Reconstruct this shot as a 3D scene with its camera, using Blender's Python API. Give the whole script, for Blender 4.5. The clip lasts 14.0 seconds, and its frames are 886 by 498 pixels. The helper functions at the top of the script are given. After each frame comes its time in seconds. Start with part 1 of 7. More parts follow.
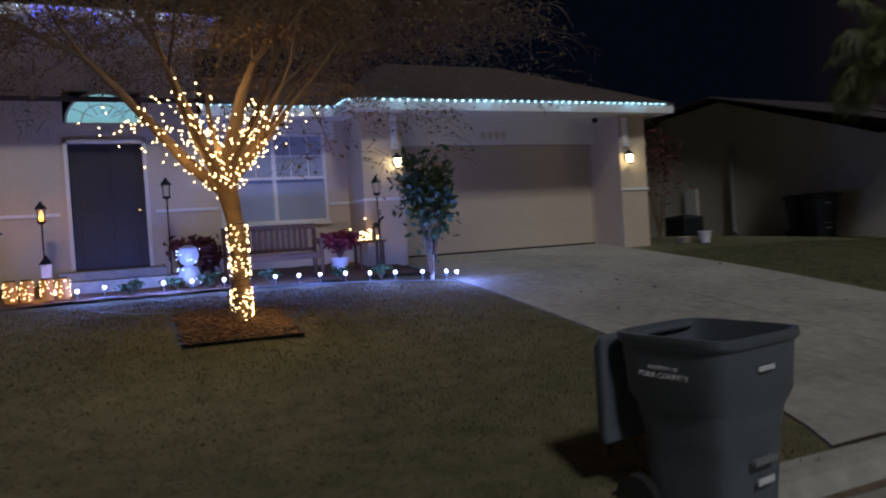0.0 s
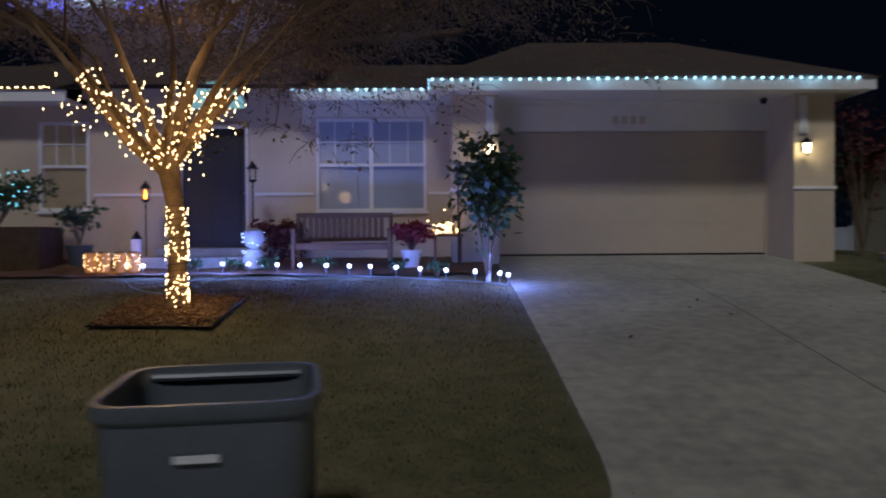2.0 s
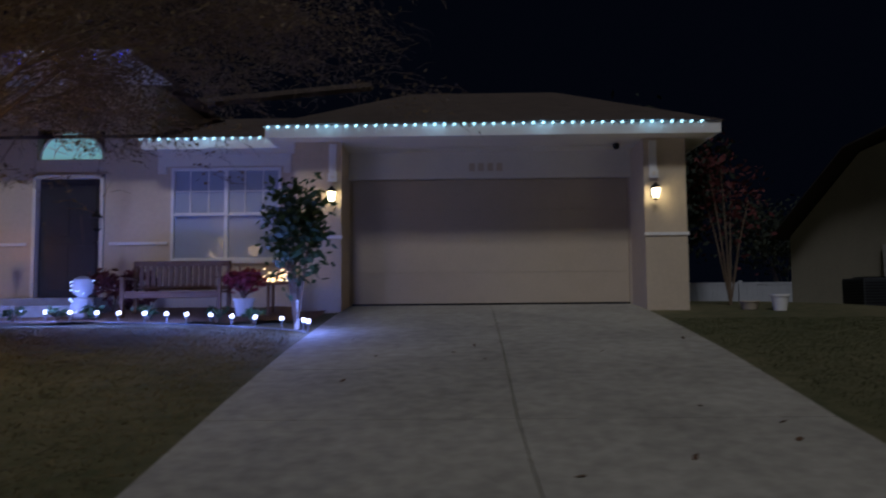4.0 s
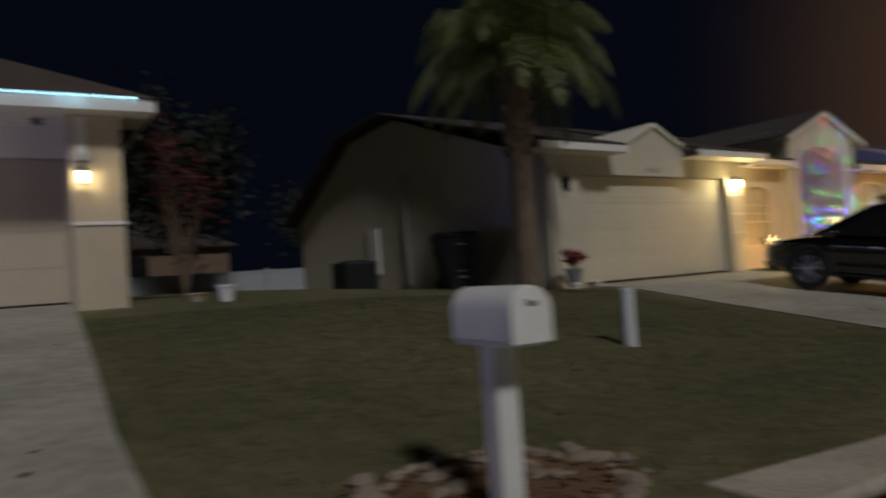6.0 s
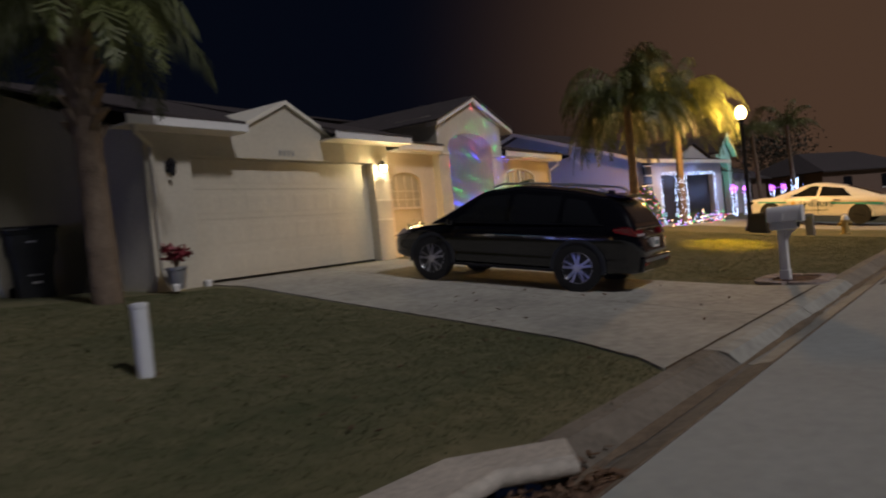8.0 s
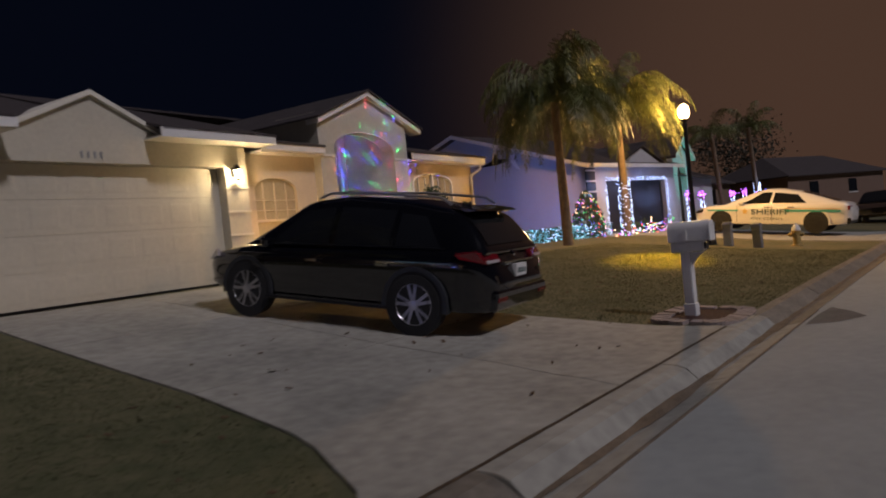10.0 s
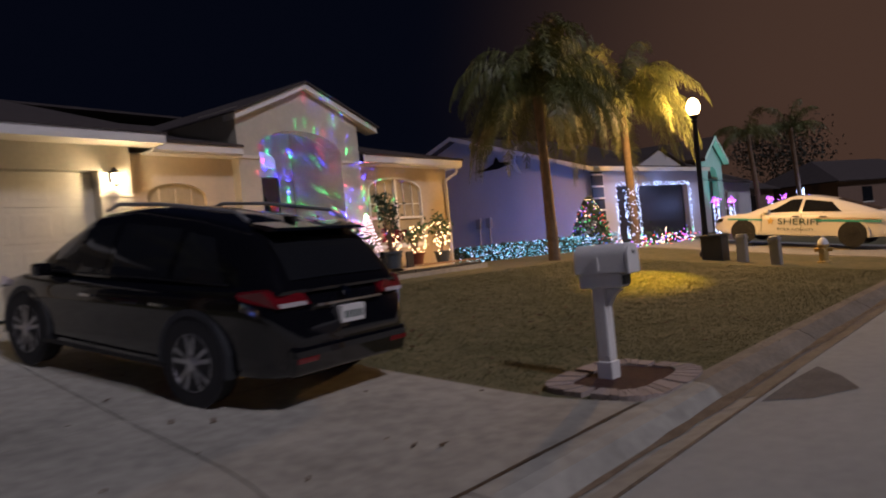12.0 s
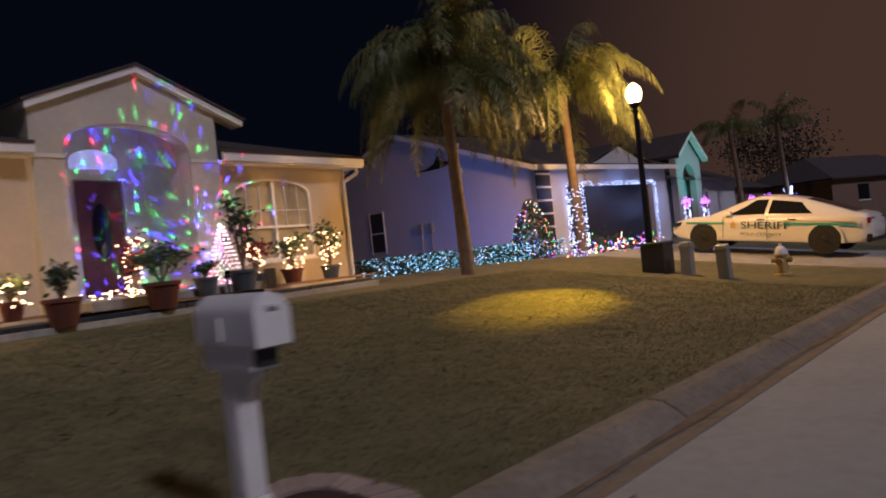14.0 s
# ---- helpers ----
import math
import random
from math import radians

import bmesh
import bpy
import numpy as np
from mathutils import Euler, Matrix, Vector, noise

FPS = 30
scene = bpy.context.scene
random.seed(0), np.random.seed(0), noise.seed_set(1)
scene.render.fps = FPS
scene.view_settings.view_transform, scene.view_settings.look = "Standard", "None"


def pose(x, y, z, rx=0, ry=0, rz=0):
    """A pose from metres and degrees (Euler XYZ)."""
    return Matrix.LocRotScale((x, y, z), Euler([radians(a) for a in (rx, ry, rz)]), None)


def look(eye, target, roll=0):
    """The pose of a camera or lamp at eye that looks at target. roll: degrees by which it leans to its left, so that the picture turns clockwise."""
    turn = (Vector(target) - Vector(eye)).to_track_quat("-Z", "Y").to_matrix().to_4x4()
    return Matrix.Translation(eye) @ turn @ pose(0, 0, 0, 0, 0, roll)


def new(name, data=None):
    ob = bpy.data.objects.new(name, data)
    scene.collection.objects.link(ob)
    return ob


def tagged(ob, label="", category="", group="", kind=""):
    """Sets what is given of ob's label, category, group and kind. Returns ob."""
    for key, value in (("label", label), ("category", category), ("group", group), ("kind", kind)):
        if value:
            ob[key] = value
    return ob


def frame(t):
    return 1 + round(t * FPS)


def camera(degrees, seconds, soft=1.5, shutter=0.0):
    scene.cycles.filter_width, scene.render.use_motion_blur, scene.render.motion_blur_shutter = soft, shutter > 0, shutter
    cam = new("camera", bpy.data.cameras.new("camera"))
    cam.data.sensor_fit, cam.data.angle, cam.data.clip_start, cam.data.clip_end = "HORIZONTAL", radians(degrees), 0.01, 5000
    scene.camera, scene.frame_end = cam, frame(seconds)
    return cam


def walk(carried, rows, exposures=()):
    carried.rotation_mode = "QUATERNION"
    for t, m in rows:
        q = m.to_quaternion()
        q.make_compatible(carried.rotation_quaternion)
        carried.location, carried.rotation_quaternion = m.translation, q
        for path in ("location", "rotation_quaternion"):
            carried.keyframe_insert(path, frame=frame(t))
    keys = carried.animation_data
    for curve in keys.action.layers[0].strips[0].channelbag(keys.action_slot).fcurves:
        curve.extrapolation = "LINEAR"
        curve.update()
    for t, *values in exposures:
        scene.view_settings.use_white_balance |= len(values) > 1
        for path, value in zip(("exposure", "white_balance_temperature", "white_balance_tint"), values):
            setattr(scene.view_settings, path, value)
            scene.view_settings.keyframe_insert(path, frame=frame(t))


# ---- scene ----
cam = camera(62.3, 14.0, 1.9, 0.85)
PATH = [
    (0, (2.715, -0.388, 1.741), (3.532, 1.437, 1.699), -3.6),
    (0.5, (3.725, -0.267, 1.707), (4.353, 1.631, 1.665), -2.8),
    (1, (4.696, -0.186, 1.69), (5.146, 1.763, 1.647), -1.9),
    (1.5, (5.637, -0.053, 1.656), (5.896, 1.93, 1.62), -1.0),
    (2, (6.492, 0.076, 1.637), (6.528, 2.076, 1.607), -0.4),
    (2.2, (6.841, 0.11, 1.622), (6.813, 2.11, 1.598), -0.3),
    (4.3, (9.777, 0.403, 1.396), (9.752, 2.396, 1.556), -0.6),
    (4.5, (9.961, 0.462, 1.403), (10.013, 2.454, 1.572), -1.0),
    (5, (10.358, 0.662, 1.409), (10.81, 2.604, 1.559), -2.4),
    (5.5, (11.163, 0.587, 1.412), (11.856, 2.46, 1.522), -2.9),
    (6, (11.774, 0.688, 1.401), (12.793, 2.408, 1.464), -3.9),
    (6.5, (12.203, 0.581, 1.414), (13.453, 2.141, 1.421), -4.6),
    (7, (12.827, 0.636, 1.416), (14.234, 2.057, 1.394), -5.1),
    (7.5, (13.503, 0.703, 1.417), (15.019, 2.007, 1.377), -5.2),
    (8, (14.235, 0.729, 1.415), (15.807, 1.964, 1.373), -5.7),
    (8.5, (14.987, 0.739, 1.408), (16.598, 1.924, 1.366), -6.0),
    (8.7, (15.388, 0.72, 1.415), (17.009, 1.892, 1.372), -6.1),
    (10.8, (18.865, 0.654, 1.445), (20.435, 1.892, 1.425), -5.5),
    (11, (19.175, 0.617, 1.447), (20.732, 1.872, 1.431), -5.4),
    (11.5, (20.095, 0.598, 1.439), (21.633, 1.877, 1.428), -5.4),
    (12, (20.994, 0.56, 1.439), (22.52, 1.853, 1.431), -5.6),
    (12.5, (21.914, 0.575, 1.426), (23.439, 1.87, 1.422), -5.9),
    (13, (22.84, 0.534, 1.451), (24.365, 1.828, 1.445), -6.1),
    (13.5, (23.743, 0.507, 1.448), (25.267, 1.802, 1.443), -6.1),
    (14, (24.711, 0.474, 1.434), (26.227, 1.779, 1.431), -6.1),
]
walk(cam, [(t, look(eye, target, roll)) for t, eye, target, roll in PATH],
     [(0, 0.02, 6300, 8), (1, 0.02, 6250, 8), (2, -0.12, 6250, 8), (4.4, -0.5, 6200, 10), (5.1, -0.35, 7300, 8), (6.3, 0.4, 6600, 6), (8, 0.3, 6450, 14), (11, 0.22, 6250, 23), (14, 0.08, 6050, 29)])

# ---- world and light ----
world = bpy.data.worlds.new("night")
scene.world = world
world.use_nodes = True
wn = world.node_tree.nodes
wl_ = world.node_tree.links
sky_at = wn.new("ShaderNodeTexCoord")
sky_dot = wn.new("ShaderNodeVectorMath")
sky_dot.operation = "DOT_PRODUCT"
sky_dot.inputs[1].default_value = Vector((0.98, 0.10, 0.14)).normalized()
sky_step = wn.new("ShaderNodeMapRange")
sky_mix = wn.new("ShaderNodeMix")
sky_mix.data_type = "RGBA"
sky_step.inputs["From Min"].default_value, sky_step.inputs["From Max"].default_value = 0.78, 1.01
sky_step.interpolation_type = "SMOOTHSTEP"
wl_.new(sky_at.outputs["Generated"], sky_dot.inputs[0])
wl_.new(sky_dot.outputs["Value"], sky_step.inputs["Value"])
sky_fade = wn.new("ShaderNodeMath")
sky_fade.operation = "POWER"
sky_fade.inputs[1].default_value = 2.2
wl_.new(sky_step.outputs[0], sky_fade.inputs[0])
wl_.new(sky_fade.outputs[0], sky_mix.inputs["Factor"])
# navy night sky, the street lamp's amber haze put into its eastern colour
sky_mix.inputs["A"].default_value = (0.10, 0.155, 0.36, 1)
sky_mix.inputs["B"].default_value = (4.4, 2.45, 1.5, 1)
wl_.new(sky_mix.outputs["Result"], wn["Background"].inputs[0])
wn["Background"].inputs[1].default_value = 0.012


def lamp(name, kind, where, power, colour, size=0.1, target=None, cone=None, blend=0.5):
    data = bpy.data.lights.new(name, kind)
    data.energy, data.color = power, colour
    if kind == "SUN":
        data.angle = radians(size)
    else:
        data.shadow_soft_size = size
    if kind == "SPOT":
        data.spot_size, data.spot_blend = radians(cone), blend
    ob = new(name, data)
    ob.matrix_world = look(where, target) if target else Matrix.Translation(where)
    return ob


# added sun from behind the street, low and soft, replacing a light moving alongside
lamp("fill_sun", "SUN", (0, 0, 30), 0.86, (0.98, 0.96, 1.0), 7, (2.4, 19, 11))

# ---- materials ----


def mat(name, colour, rough=0.7, metal=0.0, vary=0.15, scale=6.0, bump=0.0, bscale=60.0, emit=None, strength=0.0,
        second=None, coat=0.0, transmission=0.0, piece=0.0):
    m = bpy.data.materials.new(name)
    m.use_nodes = True
    nt = m.node_tree
    b = nt.nodes["Principled BSDF"]
    b.inputs["Roughness"].default_value, b.inputs["Metallic"].default_value = rough, metal
    b.inputs["Coat Weight"].default_value = coat
    b.inputs["Transmission Weight"].default_value = transmission
    if emit:
        b.inputs["Emission Color"].default_value, b.inputs["Emission Strength"].default_value = (*emit, 1), strength
    base = Vector(colour)
    if vary > 0:
        tc = nt.nodes.new("ShaderNodeTexCoord")
        n1, n2 = nt.nodes.new("ShaderNodeTexNoise"), nt.nodes.new("ShaderNodeTexNoise")
        n1.inputs["Scale"].default_value, n1.inputs["Detail"].default_value = scale, 5
        n2.inputs["Scale"].default_value, n2.inputs["Detail"].default_value = scale * 9, 4
        mix = nt.nodes.new("ShaderNodeMath")
        mix.operation = "ADD"
        nt.links.new(tc.outputs["Object"], n1.inputs["Vector"])
        nt.links.new(tc.outputs["Object"], n2.inputs["Vector"])
        nt.links.new(n1.outputs["Fac"], mix.inputs[0])
        nt.links.new(n2.outputs["Fac"], mix.inputs[1])
        last = mix
        if piece:
            oi = nt.nodes.new("ShaderNodeObjectInfo")
            mul = nt.nodes.new("ShaderNodeMath")
            mul.operation = "MULTIPLY_ADD"
            nt.links.new(oi.outputs["Random"], mul.inputs[0])
            mul.inputs[1].default_value = piece
            nt.links.new(mix.outputs[0], mul.inputs[2])
            last = mul
        ramp = nt.nodes.new("ShaderNodeMapRange")
        ramp.inputs["From Min"].default_value, ramp.inputs["From Max"].default_value = 0.6, 1.4 + piece
        nt.links.new(last.outputs[0], ramp.inputs["Value"])
        cm = nt.nodes.new("ShaderNodeMix")
        cm.data_type = "RGBA"
        nt.links.new(ramp.outputs[0], cm.inputs["Factor"])
        cm.inputs["A"].default_value = (*(base * (1 - vary)), 1)
        cm.inputs["B"].default_value = (*(Vector(second) if second else base * (1 + vary)), 1)
        nt.links.new(cm.outputs["Result"], b.inputs["Base Color"])
        if bump > 0:
            n3 = nt.nodes.new("ShaderNodeTexNoise")
            n3.inputs["Scale"].default_value, n3.inputs["Detail"].default_value = bscale, 6
            nt.links.new(tc.outputs["Object"], n3.inputs["Vector"])
            bn = nt.nodes.new("ShaderNodeBump")
            bn.inputs["Strength"].default_value, bn.inputs["Distance"].default_value = bump, 0.02
            nt.links.new(n3.outputs["Fac"], bn.inputs["Height"])
            nt.links.new(bn.outputs[0], b.inputs["Normal"])
    else:
        b.inputs["Base Color"].default_value = (*base, 1)
    return m


def glow(name, colour, strength):
    m = mat(name, colour, 0.4, vary=0, emit=colour, strength=strength)
    m.cycles.emission_sampling = "NONE"
    return m


GRASS = mat("grass", (0.085, 0.105, 0.038), 0.95, vary=0.45, scale=0.55, bump=0.3, bscale=45, second=(0.17, 0.145, 0.075))
BLADE = mat("grass_blade", (0.115, 0.105, 0.045), 0.9, vary=0.4, scale=0.8, second=(0.26, 0.19, 0.10))
BLADEG = mat("green_grass_blade", (0.075, 0.10, 0.036), 0.95, vary=0.3, scale=0.5, second=(0.125, 0.125, 0.055))
ROAD = mat("asphalt", (0.35, 0.36, 0.33), 0.9, vary=0.14, scale=0.9, bump=0.35, bscale=150)
CONC = mat("concrete", (0.335, 0.322, 0.275), 0.85, vary=0.34, scale=0.8, bump=0.25, bscale=120)
CURB = mat("curb_concrete", (0.19, 0.165, 0.13), 0.9, vary=0.5, scale=1.6, bump=0.4, bscale=90, piece=0.3)
SLAB = mat("inlet_concrete", (0.42, 0.38, 0.32), 0.9, vary=0.35, scale=2.2, bump=0.5, bscale=60)
LITTER = mat("brown_leaf_litter", (0.17, 0.10, 0.06), 0.95, vary=0.5, scale=16, bump=0.9, bscale=60)
DARKROAD = mat("dark_asphalt", (0.13, 0.125, 0.115), 0.95, vary=0.3, scale=3, bump=0.3, bscale=150)
GUTTER_DIRT = mat("gutter_dirt", (0.17, 0.13, 0.09), 0.95, vary=0.5, scale=5, bump=0.6, bscale=70)
SANDSTONE = mat("pale_rock", (0.27, 0.22, 0.17), 0.95, vary=0.4, scale=9, bump=0.6, bscale=40, piece=0.5)
DIRT = mat("leaf_litter", (0.07, 0.045, 0.025), 0.95, vary=0.5, scale=7, bump=0.8, bscale=70)
LEAFD = mat("dry_leaf", (0.11, 0.06, 0.03), 0.8, vary=0.4, scale=20, piece=0.5)
STUCCO = mat("cream_stucco", (0.60, 0.50, 0.36), 0.9, vary=0.07, scale=1.5, bump=0.5, bscale=110)
DOORBEIGE = mat("beige_door_paint", (0.54, 0.50, 0.40), 0.6, vary=0.08, scale=1.2, bump=0.15, bscale=60)
STUCCO2 = mat("pale_stucco", (0.55, 0.51, 0.41), 0.9, vary=0.10, scale=1.5, bump=0.5, bscale=110)
STUCCO3 = mat("grey_stucco", (0.5, 0.5, 0.52), 0.9, vary=0.06, scale=1.5, bump=0.4, bscale=110)
CREAM = mat("cream_trim", (0.72, 0.68, 0.58), 0.7, vary=0.05, scale=3)
WHITE = mat("white_paint", (0.78, 0.77, 0.74), 0.45, vary=0.06, scale=5)
TAN = mat("tan_garage_door", (0.48, 0.40, 0.29), 0.6, vary=0.06, scale=3)
SHINGLE = mat("brown_shingle", (0.075, 0.055, 0.045), 0.9, vary=0.35, scale=3, bump=0.6, bscale=18)
SHINGLE2 = mat("dark_shingle", (0.05, 0.04, 0.04), 0.9, vary=0.3, scale=3, bump=0.6, bscale=18)
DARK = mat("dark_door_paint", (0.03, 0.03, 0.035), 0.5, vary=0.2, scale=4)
WOODR = mat("red_brown_door", (0.10, 0.03, 0.02), 0.4, vary=0.3, scale=6)
WOOD = mat("weathered_teak", (0.15, 0.075, 0.035), 0.7, vary=0.35, scale=9, bump=0.2)
GLASSD = mat("window_glass", (0.36, 0.40, 0.47), 0.05, vary=0.05, scale=1)
BLIND = mat("white_blind", (0.55, 0.57, 0.6), 0.7, vary=0.08, scale=4)
BLINDW = mat("lit_blind", (0.34, 0.28, 0.18), 0.5, vary=0.2, scale=3, emit=(1.0, 0.72, 0.3), strength=0.014)
BLACK = mat("black_metal", (0.02, 0.02, 0.022), 0.45, 0.6, vary=0.2, scale=12)
PLASTIC = mat("grey_bin_plastic", (0.102, 0.119, 0.136), 0.38, vary=0.15, scale=5, bump=0.05)
PLASTICD = mat("dark_bin_plastic", (0.025, 0.028, 0.032), 0.5, vary=0.2, scale=5)
STICKER = mat("white_sticker", (0.7, 0.7, 0.7), 0.5, vary=0.1, scale=20)
BARK = mat("bark", (0.20, 0.13, 0.075), 0.9, vary=0.35, scale=8, bump=0.9, bscale=30)
TWIG = mat("twig", (0.17, 0.12, 0.08), 0.9, vary=0.3, scale=8)
LEAFB = mat("sparse_brown_leaf", (0.16, 0.115, 0.06), 0.8, vary=0.5, scale=2)
PALMB = mat("palm_bark", (0.17, 0.125, 0.085), 0.9, vary=0.35, scale=7, bump=0.9, bscale=25)
FROND = mat("palm_frond", (0.10, 0.115, 0.03), 0.55, vary=0.35, scale=1.2)
LEAF = mat("green_leaf", (0.05, 0.10, 0.04), 0.5, vary=0.4, scale=3)
# night dark put into the leaf colour, which the added sun would lighten
NIGHTLEAF = mat("night_shaded_leaf", (0.018, 0.026, 0.016), 0.8, vary=0.4, scale=2)
HEDGE = mat("hedge_leaf", (0.04, 0.075, 0.04), 0.6, vary=0.4, scale=3)
REDLEAF = mat("red_leaf", (0.22, 0.02, 0.03), 0.6, vary=0.4, scale=5)
BEDMULCH = mat("dark_red_mulch", (0.055, 0.022, 0.017), 0.95, vary=0.5, scale=14, bump=0.8, bscale=70)
MAROON = mat("maroon_foliage", (0.10, 0.02, 0.02), 0.8, vary=0.4, scale=3)
MULCH = mat("mulch", (0.16, 0.09, 0.045), 0.95, vary=0.5, scale=14, bump=1.0, bscale=50)
BRICK = mat("edging_brick", (0.33, 0.27, 0.24), 0.9, vary=0.3, scale=9, bump=0.4, piece=0.5)
TERRA = mat("terracotta", (0.11, 0.032, 0.018), 0.7, vary=0.2, scale=6)
GREYPOT = mat("blue_grey_pot", (0.07, 0.09, 0.11), 0.6, vary=0.2, scale=6)
CARBLACK = mat("black_car_paint", (0.006, 0.006, 0.008), 0.12, 0.2, vary=0.1, scale=2, coat=1.0)
CARWHITE = mat("white_car_paint", (0.72, 0.70, 0.66), 0.3, vary=0.03, scale=2, coat=0.6)
CARGLASS = mat("tinted_glass", (0.012, 0.013, 0.015), 0.06, vary=0.05, scale=1)
RUBBER = mat("tyre_rubber", (0.018, 0.018, 0.018), 0.8, vary=0.25, scale=15)
RIM = mat("silver_alloy", (0.6, 0.6, 0.62), 0.3, 0.9, vary=0.08, scale=10)
RIMD = mat("black_steel_rim", (0.03, 0.03, 0.03), 0.4, 0.5, vary=0.1, scale=10)
CHROME = mat("chrome", (0.7, 0.7, 0.7), 0.12, 1.0, vary=0.03, scale=9)
TAIL = mat("red_tail_lens", (0.16, 0.008, 0.012), 0.12, vary=0.1, scale=20, coat=1)
CLEARLENS = mat("clear_lens", (0.5, 0.45, 0.45), 0.12, vary=0.1, scale=20, coat=1)
TEALP = mat("teal_stripe", (0.03, 0.34, 0.30), 0.4, vary=0.03, scale=3)
GOLD = mat("gold_star", (0.6, 0.4, 0.1), 0.4, vary=0.05, scale=3)
LETTER = mat("dark_green_letter", (0.02, 0.06, 0.05), 0.4, vary=0.03, scale=3)
SILVER = mat("yellow_hydrant", (0.45, 0.33, 0.12), 0.6, vary=0.2, scale=8)
VINYL = mat("white_vinyl", (0.68, 0.70, 0.72), 0.5, vary=0.05, scale=3)
GALV = mat("grey_metal", (0.32, 0.33, 0.34), 0.45, 0.5, vary=0.1, scale=8)
# white fence greyed and far walls darkened: the unlit yard is in their colour
FENCEM = mat("night_greyed_vinyl", (0.36, 0.38, 0.42), 0.5, vary=0.1, scale=3)
FARWALL = mat("far_wall", (0.17, 0.11, 0.08), 0.9, vary=0.1, scale=2)
SNOW = mat("white_mesh", (0.45, 0.47, 0.5), 0.6, vary=0.1, scale=9)
WIRE = mat("light_wire", (0.30, 0.33, 0.36), 0.6, vary=0.1, scale=9)
WIREG = mat("green_wire", (0.02, 0.03, 0.02), 0.6, vary=0.1, scale=9)
WARM = glow("warm_bulb", (1.0, 0.66, 0.30), 9)
BASKET = mat("amber_basket", (0.35, 0.17, 0.06), 0.7, vary=0.3, scale=14, bump=0.4, emit=(1.0, 0.42, 0.10), strength=0.2)
PINKW = glow("pinkish_white_bulb", (1.0, 0.72, 0.75), 5)
ICE = glow("icy_bulb", (0.42, 0.80, 1.0), 4)
COOL = glow("cool_bulb", (0.50, 0.68, 1.0), 4)
PATHB = glow("path_globe", (0.66, 0.72, 1.0), 8)
BLUEB = glow("blue_bulb", (0.08, 0.10, 1.0), 3)
TEALB = glow("teal_bulb", (0.20, 0.75, 0.95), 1.4)
REDB = glow("red_bulb", (1.0, 0.06, 0.05), 5)
GREENB = glow("green_bulb", (0.06, 0.9, 0.2), 4)
PURPLEB = glow("purple_bulb", (0.62, 0.15, 1.0), 5)
ORANGEB = glow("orange_flame", (1.0, 0.30, 0.04), 7)
LAMPW = glow("lamp_glass_lit", (1.0, 0.86, 0.55), 9)
STREET = glow("street_globe", (1.0, 0.66, 0.26), 14)
TRANSOM2 = glow("pale_transom", (0.45, 0.50, 0.78), 0.42)
TRANSOM = glow("lit_transom", (0.30, 0.62, 0.66), 0.6)

# ---- mesh building ----


